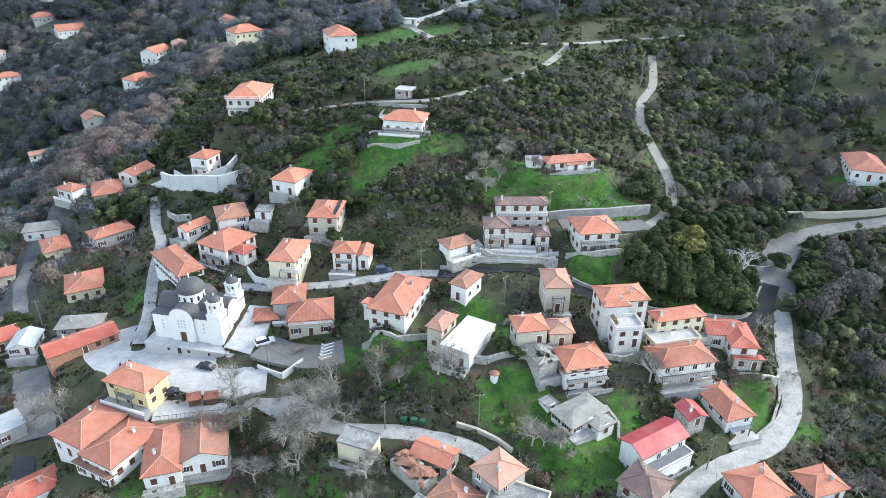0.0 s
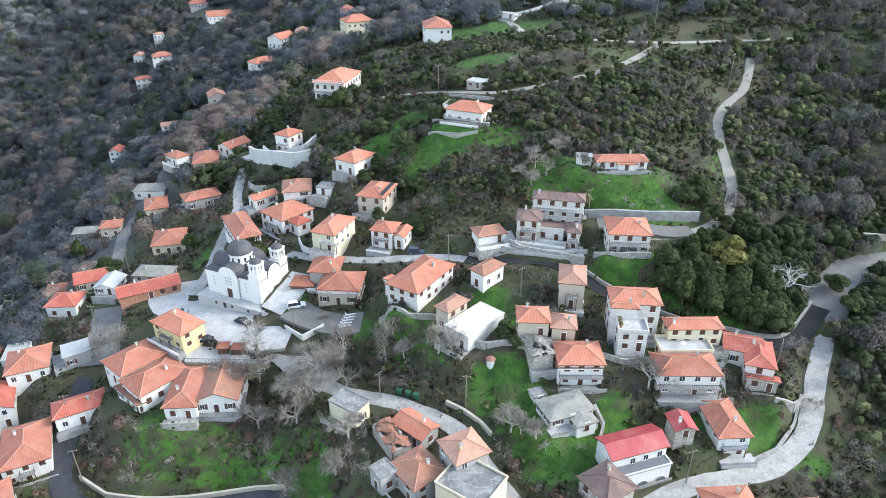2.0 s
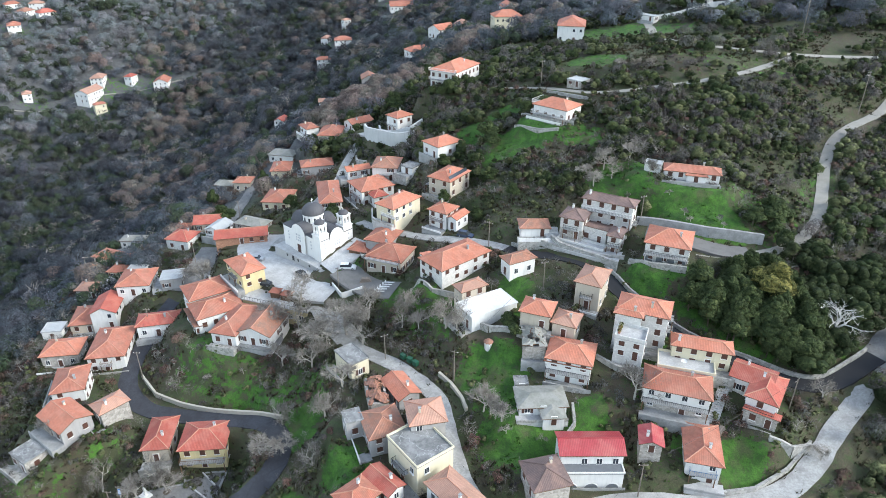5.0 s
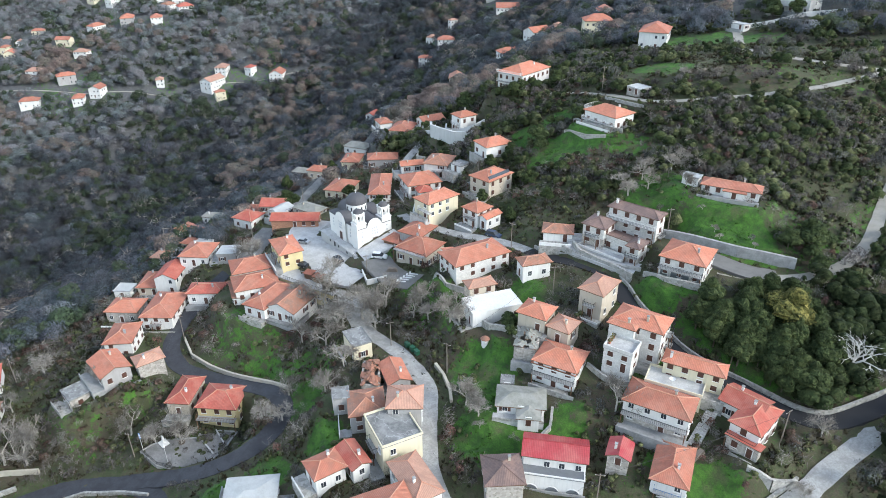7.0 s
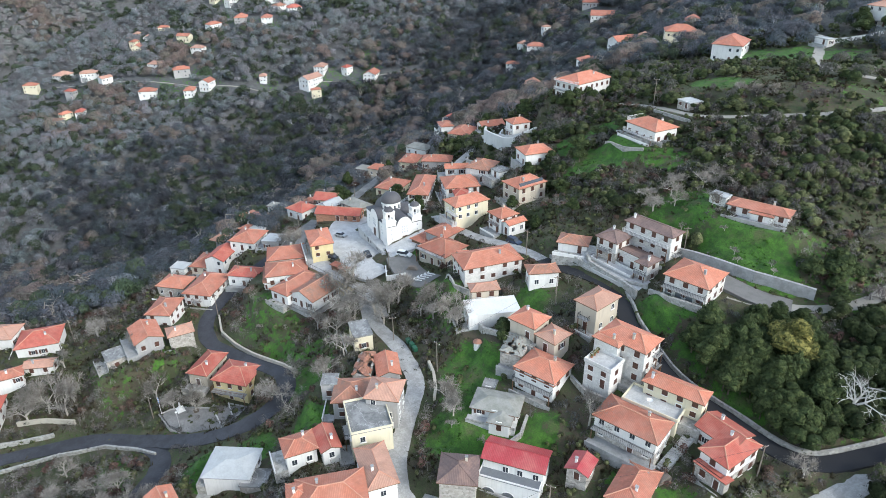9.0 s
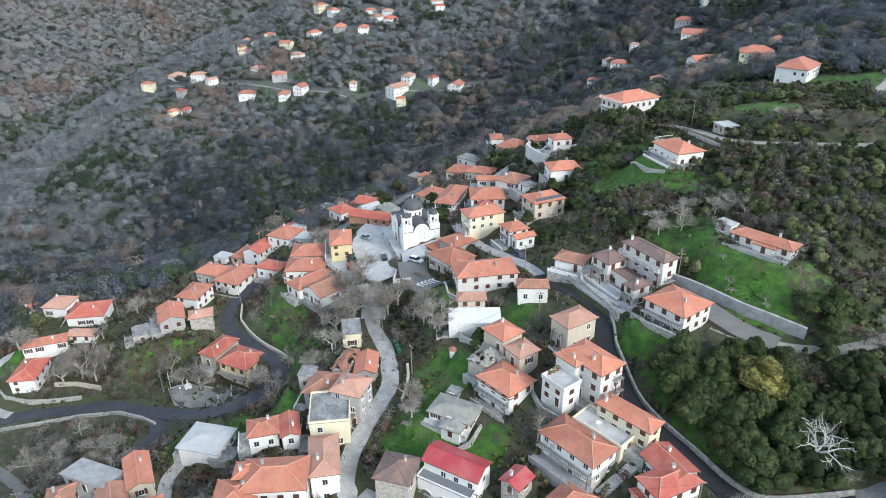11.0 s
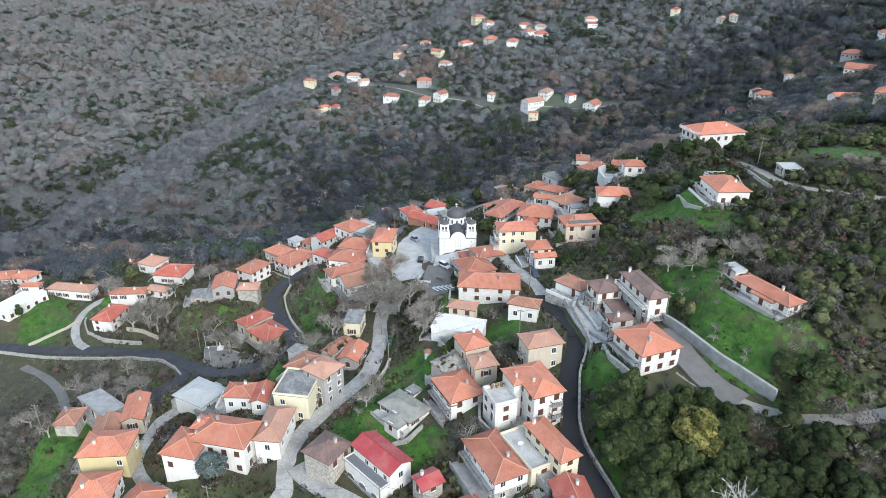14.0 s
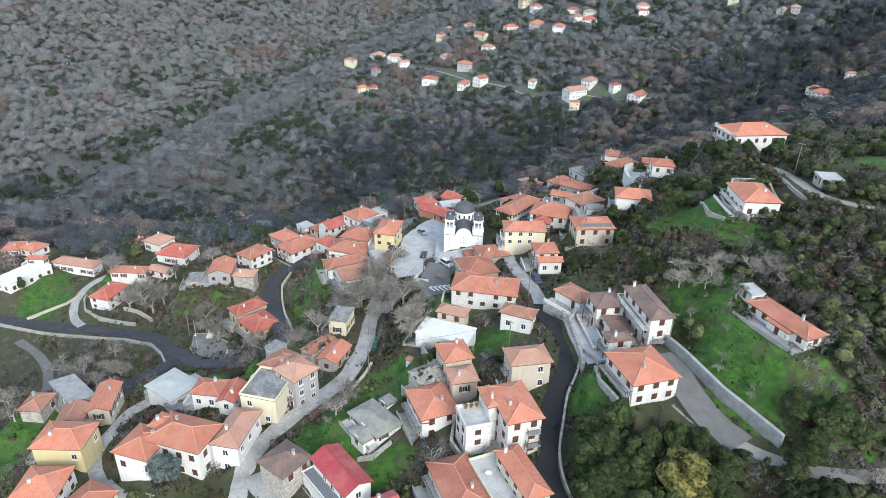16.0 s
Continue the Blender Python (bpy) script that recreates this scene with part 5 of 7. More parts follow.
def roof_lines(kind, X, Y, rise):
    """Faces and ridge lines of a roof over a box of half sides X, Y, with its eaves at z 0."""
    c = [(-X, -Y, 0), (X, -Y, 0), (X, Y, 0), (-X, Y, 0)]
    if kind == "gable":
        if X >= Y:
            r = [(-X, 0, rise), (X, 0, rise)]
            return [[c[0], c[1], r[1], r[0]], [c[2], c[3], r[0], r[1]]], [(r[0], r[1])], [[c[3], c[0], r[0]], [c[1], c[2], r[1]]]
        r = [(0, -Y, rise), (0, Y, rise)]
        return [[c[1], c[2], r[1], r[0]], [c[3], c[0], r[0], r[1]]], [(r[0], r[1])], [[c[0], c[1], r[0]], [c[2], c[3], r[1]]]
    if kind == "shed":
        return [[c[0], c[1], (X, Y, rise), (-X, Y, rise)]], [], [[c[1], c[2], (X, Y, rise)], [c[3], c[0], (-X, Y, rise)], [c[2], c[3], (-X, Y, rise), (X, Y, rise)]]
    if X >= Y:
        k = X - Y * 0.92
        r = [(-k, 0, rise), (k, 0, rise)]
        f = [[c[0], c[1], r[1], r[0]], [c[1], c[2], r[1]], [c[2], c[3], r[0], r[1]], [c[3], c[0], r[0]]]
        return f, [(r[0], r[1]), (c[0], r[0]), (c[3], r[0]), (c[1], r[1]), (c[2], r[1])], []
    k = Y - X * 0.92
    r = [(0, -k, rise), (0, k, rise)]
    f = [[c[1], c[2], r[1], r[0]], [c[2], c[3], r[1]], [c[3], c[0], r[0], r[1]], [c[0], c[1], r[0]]]
    return f, [(r[0], r[1]), (c[0], r[0]), (c[1], r[0]), (c[2], r[1]), (c[3], r[1])], []


def add_roof(parent, b, m, rnd, broken=False):
    X, Y = b["la"] / 2, b["lb"] / 2
    pitch = b.get("pitch", 0.42)
    kind = "hip" if b["kind"] == "ruin" else b["kind"]
    rise = min(X, Y) * (pitch if kind != "shed" else 0.35)
    faces, lines, ends = roof_lines(kind, X, Y, rise)
    g = Geo()
    thick = 0.16
    for q in faces if broken else ():
        n = max(3, int((Vector(q[1]) - Vector(q[0])).length / 0.7))
        a, b_, c, d = q[0], q[1], q[2], q[3] if len(q) == 4 else q[2]
        grid = [[Vector(a).lerp(b_, i / n).lerp(Vector(d).lerp(c, i / n), j / 5) + Vector((rnd.gauss(0, 0.07), rnd.gauss(0, 0.07), rnd.gauss(-0.05, 0.1))) for i in range(n + 1)] for j in range(6)]
        for j in range(5):
            for i in range(n):
                p = [grid[j][i], grid[j][i + 1], grid[j + 1][i + 1], grid[j + 1][i]]
                mid = sum(p, Vector()) / 4
                if noise.noise(mid * 0.55 + Vector((b["x"], b["y"], 0))) < 0.06 + 0.05 * j:
                    g.face(p, 0, [(k.x + 7, k.y + 3) for k in p])
                    g.face([k - Vector((0, 0, thick)) for k in p][::-1], 1, [(1, 1)] * 4)
    for q in faces if not broken else ():
        e = Vector(q[1]) - Vector(q[0])
        e.normalize()
        nrm = (Vector(q[1]) - Vector(q[0])).cross(Vector(q[-1]) - Vector(q[0])).normalized()
        up = nrm.cross(e)
        uv = [((Vector(p) - Vector(q[0])).dot(e) + 7.0, (Vector(p) - Vector(q[0])).dot(up) + 3.0) for p in q]
        g.face(q, 0, uv)
    for q in faces if not broken else ():
        g.face([(x, y, z - thick) for x, y, z in q][::-1], 1, [(1, 1)] * len(q))
    rim = [(-X, -Y, 0), (X, -Y, 0), (X, Y, 0), (-X, Y, 0)]
    if broken:
        lines = []
    elif kind == "hip":
        for a, c in zip(rim, rim[1:] + rim[:1]):
            g.face([(a[0], a[1], -thick), (c[0], c[1], -thick), c, a], 1, [(1, 1)] * 4)
    else:
        for q in faces:
            n = len(q)
            for i in range(n):
                a, c = q[i], q[(i + 1) % n]
                g.face([(a[0], a[1], a[2] - thick), (c[0], c[1], c[2] - thick), c, a], 1, [(1, 1)] * 4)
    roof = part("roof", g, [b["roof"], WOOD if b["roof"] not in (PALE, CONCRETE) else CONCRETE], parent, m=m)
    for a, c in lines:
        a, c = Vector(a), Vector(c)
        if (c - a).length > 1.6 and not b.get("simple") and b["roof"] not in (SLATE_OLD, PALE, CONCRETE):
            part("ridge_cap", Geo().bar(a + Vector((0, 0, 0.03)), c + Vector((0, 0, 0.03)), 0.11, 0, 5), RIDGE if b["roof"] not in (SLATE, METAL_RED) else b["roof"], roof)
    if ends:
        for q in ends:
            s = 0.93
            w = Geo().face([(x * (s if abs(x) == X else 1), y * (s if abs(y) == Y else 1), z - 0.05) for x, y, z in q])
            part("gable", w, b["mat"], parent, m=m)
    if broken:
        for k in range(9):
            a = rnd.uniform(0, 6.28)
            hole = Geo().box(X * 0.35 * math.cos(a), Y * 0.35 * math.sin(a), rise * 0.45 + rnd.uniform(0, 0.35), rnd.uniform(0.8, 1.8), 0.14, 0.14, rnd.uniform(0, 3))
            part("beam", hole, WOOD, roof)
    return rise


def add_chimney(parent, x, y, z, tall=1.3, mat=None):
    c = part("chimney", Geo().box(0, 0, -0.9, 0.44, 0.44, tall + 0.9), mat or (WHITE, RENDER, BEIGE, WHITE)[int(abs(x * 7 + y * 5)) % 4], parent, m=pose(x, y, z))
    cap = Geo()
    for a, b in ((-1, -1), (1, -1), (1, 1), (-1, 1)):
        cap.box(a * 0.17, b * 0.17, tall, 0.09, 0.09, 0.2)
    cap.box(0, 0, tall + 0.2, 0.58, 0.58, 0.09)
    part("chimney_cap", cap, CONCRETE, c)


def add_balcony(parent, side, X, Y, z, width, deep, off, rail):
    """side: 0 at -y, 1 at +x, 2 at +y, 3 at -x, seen from the block's middle."""
    reach = Y if side in (0, 2) else X
    m = pose(0, 0, z, 0, 0, 90 * side) @ pose(off, -reach - deep / 2, 0)
    bal = part("balcony", Geo().box(0, 0, -0.16, width, deep, 0.16), CONCRETE, parent, m=m)
    r = Geo().box(0, -deep / 2 + 0.04, 0.92, width, 0.06, 0.07)
    for k in (-1, 1):
        r.box(k * (width / 2 - 0.03), 0, 0.92, 0.06, deep, 0.07)
    n = max(4, int(width / 0.35))
    for i in range(n + 1):
        r.box(-width / 2 + width * i / n, -deep / 2 + 0.04, 0, 0.04, 0.04, 0.92)
    for i in range(max(2, int(deep / 0.35))):
        for k in (-1, 1):
            r.box(k * (width / 2 - 0.03), -deep / 2 + 0.35 * i + 0.2, 0, 0.04, 0.04, 0.92)
    part("railing", r, rail, bal)
    for k in (-1, 1):
        part("post", Geo().box(0, 0, 0, 0.16, 0.16, z), WOOD, bal, m=pose(k * (width / 2 - 0.15), -deep / 2 + 0.15, -z - 0.16))


def side_pose(side, X, Y, off, z):
    reach = Y if side in (0, 2) else X
    return pose(0, 0, z, 0, 0, 90 * side) @ pose(off, -reach - 0.02, 0)


def facing(b, way):
    """The side of a block that looks most nearly to the south, east, north or west."""
    want = {"S": -90, "E": 0, "N": 90, "W": 180}[way]
    return round((want - (b["turn"] - 90)) / 90) % 4


def add_arch(parent, wide, tall):
    """A flat dark panel painted as the shade of an arched opening, with a pale surround."""
    r = wide / 2
    arc = [(r * math.cos(math.pi * k / 10), tall - r + r * math.sin(math.pi * k / 10)) for k in range(11)]
    hole = Geo().face([(x, -0.03, z) for x, z in arc] + [(-r, -0.03, 0), (r, -0.03, 0)])
    a = part("arch_opening", hole, GLAZING_AND_SHADE, parent)
    rim = Geo()
    path = [(r, 0)] + arc + [(-r, 0)]
    for (x0, z0), (x1, z1) in zip(path, path[1:]):
        rim.bar((x0 * 1.04, -0.06, z0), (x1 * 1.04, -0.06, z1), 0.09)
    part("arch_surround", rim, TRIM, a)


def add_block(parent, b, first, rnd, base):
    """One block of a house in its parent's frame."""
    over = 0.0 if b["kind"] == "flat" else b.get("over", 0.45)
    X, Y = b["la"] / 2 - over, b["lb"] / 2 - over
    X, Y = max(X, 0.8), max(Y, 0.8)
    inv = base.inverted()
    m = inv @ at(b["x"], b["y"], b["eave"], b["turn"])
    m0 = inv @ at(b["x"], b["y"], b["eave"] - b["wall"], b["turn"])
    h = b["wall"]
    w = Geo()
    if b["kind"] == "ruin":
        part("rubble", Geo().box(0, 0, -3.0, 2 * X - 0.4, 2 * Y - 0.4, 3.0 + h * 0.35), GRAVEL, parent, m=m0)
        for k, (x, y, sx, sy) in enumerate(((0, -Y, 2 * X, 0.5), (X, 0, 0.5, 2 * Y), (0, Y, 2 * X, 0.5), (-X, 0, 0.5, 2 * Y))):
            n = 5
            for i in range(n):
                t = (i + 0.5) / n - 0.5
                w.box(x + (sx * t if sx > sy else 0), y + (sy * t if sy > sx else 0), -3.5, sx / n if sx > sy else sx, sy / n if sy > sx else sy, 3.5 + h - rnd.uniform(0, 0.7))
    else:
        w.box(0, 0, -3.5, 2 * X, 2 * Y, 3.5 + h - 0.05)
    part("wall", w, b["mat"], parent, m=m0)
    storeys = max(1, round(h / 2.9))
    step = h / storeys
    shut = b.get("shutters", rnd.choice(["open", "shut", "none", "shut"]))
    door_side = facing(b, "S")
    for side in range(4):
        wide = 2 * (X if side in (0, 2) else Y)
        n = max(1, int(wide / 2.7)) if wide > 2.2 else 0
        for s in range(storeys):
            for i in range(n):
                off = (i + 0.5) * wide / n - wide / 2 + rnd.uniform(-0.1, 0.1)
                if s == 0 and i == n // 2 and side == door_side and n and not b.get("arches"):
                    d, f = door_data(1.0, 2.05)
                    dr = part("door", d, None, parent, m=m0 @ side_pose(side, X, Y, off, 0.12))
                    part("frame", f, None, dr)
                    continue
                if rnd.random() < b.get("blind", 0.18):
                    continue
                if b.get("simple"):
                    part("window", window_data(0.95, 1.2)[1], None, parent, m=m0 @ side_pose(side, X, Y, off, s * step + 0.95))
                    continue
                put_window(parent, m0 @ side_pose(side, X, Y, off, s * step + min(0.9, step * 0.33)), 1.1, min(1.4, step * 0.5), shut)
    for way, s, width, deep, off, rail in b.get("balconies", ()):
        side = facing(b, way)
        add_balcony((parent, m0), side, X, Y, s * step, width or 2 * (X if side in (0, 2) else Y), deep, off, rail)
    if first and not b.get("simple") and not b.get("arches") and rnd.random() < 0.75:
        span = X if door_side in (0, 2) else Y
        deep, off = rnd.uniform(1.6, 3.2), rnd.uniform(-0.6, 0.6)
        ym = m0 @ side_pose(door_side, X, Y, off, 0.0) @ pose(0, -deep / 2, 0)
        yard = part("terrace", Geo().box(0, 0, -2.6, 2 * span + 0.8, deep, 2.66), rnd.choice((CONCRETE, PAVING, CONCRETE, WALL_STONE)), parent, m=ym)
        part("terrace_wall", Geo().box(0, -deep / 2 + 0.1, 0.06, 2 * span + 0.8, 0.2, rnd.uniform(0.35, 0.9)), rnd.choice((WALL_STONE, WHITE, CONCRETE)), yard)
        if not b.get("balconies") and storeys >= 2 and rnd.random() < 0.6:
            add_balcony((parent, m0), door_side, X, Y, step, rnd.choice((2.6, 4.0, 2 * span)), 1.1, 0, rnd.choice((IRON, IRON, TRIM, WOOD)))
    if b.get("stone_base"):
        part("stone_base", Geo().box(0, 0, -3.4, 2 * X + 0.06, 2 * Y + 0.06, 3.4 + min(2.6, h * 0.45)), STONE, parent, m=m0)
    if b.get("arches"):
        way, n, wide, tall = b["arches"]
        side = facing(b, way)
        span = 2 * (X if side in (0, 2) else Y)
        for i in range(n):
            add_arch((parent, m0 @ side_pose(side, X, Y, (i + 0.5) * span / n - span / 2, 0.1)), min(wide, span / n - 0.4), tall)
    for i in range(b.get("planters", 0)):
        pot = part("planter", Geo().lathe(0, 0, [(0.22, 0), (0.3, 0.45), (0.0, 0.45)], 8), TILE_BROWN, parent, m=m @ pose(X - 0.5, -Y + 0.9 + i * (2 * Y - 1.4) / 3, 0.2))
        rp = random.Random(i)
        part("plant", leaf_crown(rp, [(0, 0, 0.85, 0.42)], 120, 0.12), LEAF_YELLOW, pot, "round yellow-green potted shrub")
    if b.get("dish"):
        part("satellite_dish", Geo().lathe(0, 0, [(0, 0.9), (0.35, 0.97), (0.6, 1.15)], 12).bar((0, 0, 0), (0, 0, 0.95), 0.04), TRIM, parent, m=m @ pose(0.5, 1.2, 0.2))
    if b.get("solar"):
        part("solar_panel", Geo().box(0, 0, 0, 0.15, b["lb"] * 0.8, 1.1), GLASS, parent, m=m @ pose(-X * 0.9, 0, 0.2, 0, 35, 0))
    if b["kind"] == "flat":
        r = Geo().box(0, 0, 0, 2 * X + 0.3, 2 * Y + 0.3, 0.18)
        for x, y, sx, sy in ((0, -Y - 0.05, 2 * X + 0.3, 0.2), (0, Y + 0.05, 2 * X + 0.3, 0.2), (X + 0.05, 0, 0.2, 2 * Y - 0.1), (-X - 0.05, 0, 0.2, 2 * Y - 0.1)):
            r.box(x, y, 0.18, sx, sy, b.get("parapet", 0.18), 0, 1)
        part("roof", r, [b["roof"], b["mat"] if "parapet" in b else b["roof"]], parent, m=m)
        rise = 0.0
    else:
        rise = add_roof(parent, b, m, rnd, b["kind"] == "ruin")
    if b.get("chimney", b["kind"] not in ("flat", "ruin", "shed") and not b.get("simple")):
        k = b.get("chimney_at", (rnd.choice((-0.4, 0.4)), rnd.choice((-0.35, 0.35))))
        p = m @ Vector((k[0] * X, k[1] * Y, rise * 0.45))
        add_chimney(parent, p.x, p.y, p.z, 1.1)


def build_houses():
    for n, (label, blocks, more) in enumerate(HOUSES):
        rnd = random.Random(100 + n)
        b = blocks[0]
        base = at(b["x"], b["y"], b["eave"] - b["wall"], b["turn"])
        house = thing(more.get("name", "house"), label, more.get("category", "house"), base, "village houses")
        for i, k in enumerate(blocks):
            add_block(house, k, i == 0, rnd, base)


build_houses()


def build_far_houses():
    rnd = random.Random(7)
    roofs, walls = [TILE_ORANGE, TILE_PALE, TILE_BROWN, TILE_BROWN, TILE_PALE, TILE_WORN, TILE_RED], [WHITE, WHITE, WHITE, WHITE, WHITE, CREAM, RENDER]
    for x, y, size, turn, storeys in FAR:
        h = (3.4, 5.2, 6.8)[storeys - 1]
        size *= 1.12
        z = float(hills([x], [y])[0]) - 0.5
        deep = size * rnd.uniform(0.6, 0.8)
        b = dict(x=x, y=y, eave=z + h, la=size, lb=deep, turn=turn, wall=h, kind=rnd.choice(["hip", "hip", "hip", "gable"]), simple=True, pitch=0.5, roof=rnd.choice(roofs), mat=rnd.choice(walls), blind=0.35, shutters="none")
        base = at(x, y, z, turn)
        what = "white" if b["mat"] is WHITE else "cream" if b["mat"] is CREAM else "grey"
        house = thing("house", f"{what} house with a tiled roof on the far wooded slope", "house", base, "distant houses")
        add_block(house, b, True, rnd, base)


build_far_houses()


# ---- church ----
def build_church():
    """Local x runs back from the entrance front, y along the front; z 0 is the square."""
    base = Matrix(((-0.985, 0.174, 0, -56.2), (0.174, 0.985, 0, 128.5), (0, 0, 1, 15.3), (0, 0, 0, 1)))
    turn = Matrix.Translation(base.translation) @ pose(0, 0, 0, 0, 0, 170) @ Matrix.Diagonal((1, -1, 1, 1))
    church = thing("church", "white domed village church with twin bell towers on a stone plinth", "church", at(-56.2, 128.5, 15.3, 80))
    inv = church.matrix_basis.inverted()
    L = inv @ turn
    # a mirrored frame is flattened into the vertices
    def put(name, g, mats, parent=church, label="", smooth=False, flip=True):
        if parent is church:
            g.v = [tuple(L @ Vector(v)) for v in g.v]
            g.f = [f[::-1] for f in g.f]
        else:
            g.v = [tuple(L @ Vector(v)) for v in g.v]
            g.f = [f[::-1] for f in g.f]
        return part(name, g, mats, parent, label, smooth=smooth)

    top = 1.8  # plinth
    wall = 8.2
    put("plinth", Geo().box(8.2, 5.6, -2.5, 20.5, 16.2, 2.5 + top - 0.12).box(8.2, 5.6, top - 0.12, 20.8, 16.5, 0.12, 0, 1), [PLINTH, PAVING], label="grey stone plinth with paved top")
    for k in range(3):
        put("plinth_window", Geo().box(2.5 + 5 * k, -2.52, 0.5, 0.6, 0.1, 0.7), IRON)
    put("plinth_door", Geo().box(9.8, -2.52, 0.0, 0.9, 0.1, 1.5), IRON)
    # body
    put("nave", Geo().box(8.5, 5.75, top, 17, 11.0, wall - top), CHURCH)
    put("cornice", Geo().box(8.5, 5.75, wall - 0.02, 17.3, 11.3, 0.22), LEAD)
    def vault(x0, x1, y0, y1, along, spring, rise, name):
        """A barrel vault with arched ends: along x or y."""
        g, e = Geo(), Geo()
        n = 12
        c, r = ((y0 + y1) / 2, (y1 - y0) / 2) if along == "x" else ((x0 + x1) / 2, (x1 - x0) / 2)
        arc = [(c + r * math.cos(math.pi * k / n), spring + rise * math.sin(math.pi * k / n)) for k in range(n + 1)]
        lo, hi = (x0, x1) if along == "x" else (y0, y1)
        pt = (lambda s, q, z: (s, q, z)) if along == "x" else (lambda s, q, z: (q, s, z))
        for (qa, za), (qb, zb) in zip(arc, arc[1:]):
            f = [pt(lo, qa, za + 0.1), pt(hi, qa, za + 0.1), pt(hi, qb, zb + 0.1), pt(lo, qb, zb + 0.1)]
            g.face(f if along == "x" else f[::-1])
        for s in (lo - 0.06, hi + 0.06):
            e = Geo()
            e.face([pt(s, q, z) for q, z in arc] + [pt(s, c - r, top), pt(s, c + r, top)])
            for (qa, za), (qb, zb) in zip(arc, arc[1:]):
                e.face([pt(s, qa, za), pt(s + (0.5 if s == lo - 0.06 else -0.5), qa, za), pt(s + (0.5 if s == lo - 0.06 else -0.5), qb, zb), pt(s, qb, zb)])
            put(name + "_front", e, CHURCH)
        put(name + "_roof", g, LEAD, smooth=True)
    vault(-0.15, 17.2, 3.2, 8.3, "x", wall - 0.6, 3.0, "long_vault")
    vault(6.6, 12.6, -0.1, 11.6, "y", wall - 0.6, 2.9, "cross_vault")
    # drum and dome
    put("drum", Geo().lathe(9.7, 5.75, [(3.0, wall + 0.6), (3.0, 12.2), (3.15, 12.25), (3.15, 12.45)], 24), CHURCH, smooth=False)
    for k in range(12):
        a = 2 * math.pi * k / 12
        put("drum_window", Geo().box(9.7 + 3.0 * math.cos(a), 5.75 + 3.0 * math.sin(a), 10.4, 0.12, 0.5, 1.2, a), GLASS)
    put("dome", Geo().lathe(9.7, 5.75, [(3.25, 12.4)] + [(3.2 * math.cos(t), 12.5 + 2.7 * math.sin(t)) for t in np.linspace(0, math.pi / 2, 9)], 24), LEAD, smooth=True)
    put("cross", Geo().box(9.7, 5.75, 15.1, 0.12, 0.12, 1.5).box(9.7, 5.75, 16.0, 0.12, 0.9, 0.12), TRIM)
    # bell towers
    for y in (1.5, 10.0):
        put("tower", Geo().box(1.5, y, top, 3.2, 3.2, 9.9 - top).box(1.5, y, 9.6, 3.45, 3.45, 0.25).box(1.5, y, 9.9, 2.7, 2.7, 0.5), CHURCH)
        for a in (-1, 0, 1):
            for b in (-1, 0, 1):
                if (a, b) != (0, 0):
                    post = Geo().box(1.5 + a * 1.12, y + b * 1.12, 10.4, 0.42 if a and b else 0.26, 0.42 if a and b else 0.26, 1.9)
                    put("belfry_post", post, CHURCH)
        posts = Geo().box(1.5, y, 12.3, 2.75, 2.75, 0.6).box(1.5, y, 12.9, 3.0, 3.0, 0.14)
        put("belfry_top", posts, CHURCH)
        put("bell", Geo().lathe(1.5, y, [(0.42, 10.9), (0.3, 11.3), (0.22, 11.7), (0, 11.85)], 10), IRON)
        put("tower_dome", Geo().lathe(1.5, y, [(1.55, 13.0)] + [(1.45 * math.cos(t), 13.05 + 1.1 * math.sin(t)) for t in np.linspace(0, math.pi / 2, 6)], 16), LEAD, smooth=True)
        put("tower_cross", Geo().box(1.5, y, 14.1, 0.09, 0.09, 0.8).box(1.5, y, 14.5, 0.09, 0.5, 0.09), TRIM)
    # doors and the small square lights in rows
    put("church_door", Geo().box(-0.22, 5.75, top, 0.12, 1.7, 2.7), SHUTTER, label="dark wooden double door")
    put("church_door", Geo().box(9.6, -0.2, top, 1.4, 0.12, 2.5), SHUTTER, label="dark wooden side door")
    for r in range(3):
        for c in range(3):
            put("small_window", Geo().box(-0.2, 5.75 + (c - 1) * 0.75, 5.6 + r * 0.85, 0.08, 0.36, 0.5), LATTICE)
            put("small_window", Geo().box(9.6 + (c - 1) * 0.75, -0.2, 5.4 + r * 0.85, 0.36, 0.08, 0.5), LATTICE)
        for y in (1.5, 10.0):
            put("small_window", Geo().box(-0.13, y, 4.0 + r * 1.5, 0.08, 0.36, 0.5), LATTICE)
        put("small_window", Geo().box(4.5, 0.22, 4.4 + r * 1.0, 0.36, 0.08, 0.5), LATTICE)
        put("small_window", Geo().box(14.6, 0.22, 4.4 + r * 1.0, 0.36, 0.08, 0.5), LATTICE)
    # entrance steps down the near front corner
    for k in range(10):
        st = Geo().box(-3.2, -2.2 - 0.34 * k, -1.2, 2.6, 0.36, 1.2 + top - 0.18 * (k + 1))
        put("step", st, PAVING)
    rail = Geo()
    for x in (-4.45, -1.95):
        rail.bar((x, -2.0, top + 0.9), (x, -5.6, 0.9), 0.03)
        for k in range(7):
            rail.bar((x, -2.0 - 0.6 * k, top - 0.3 * k), (x, -2.0 - 0.6 * k, top + 0.9 - 0.3 * k), 0.025)
    put("stair_rail", rail, IRON)


build_church()


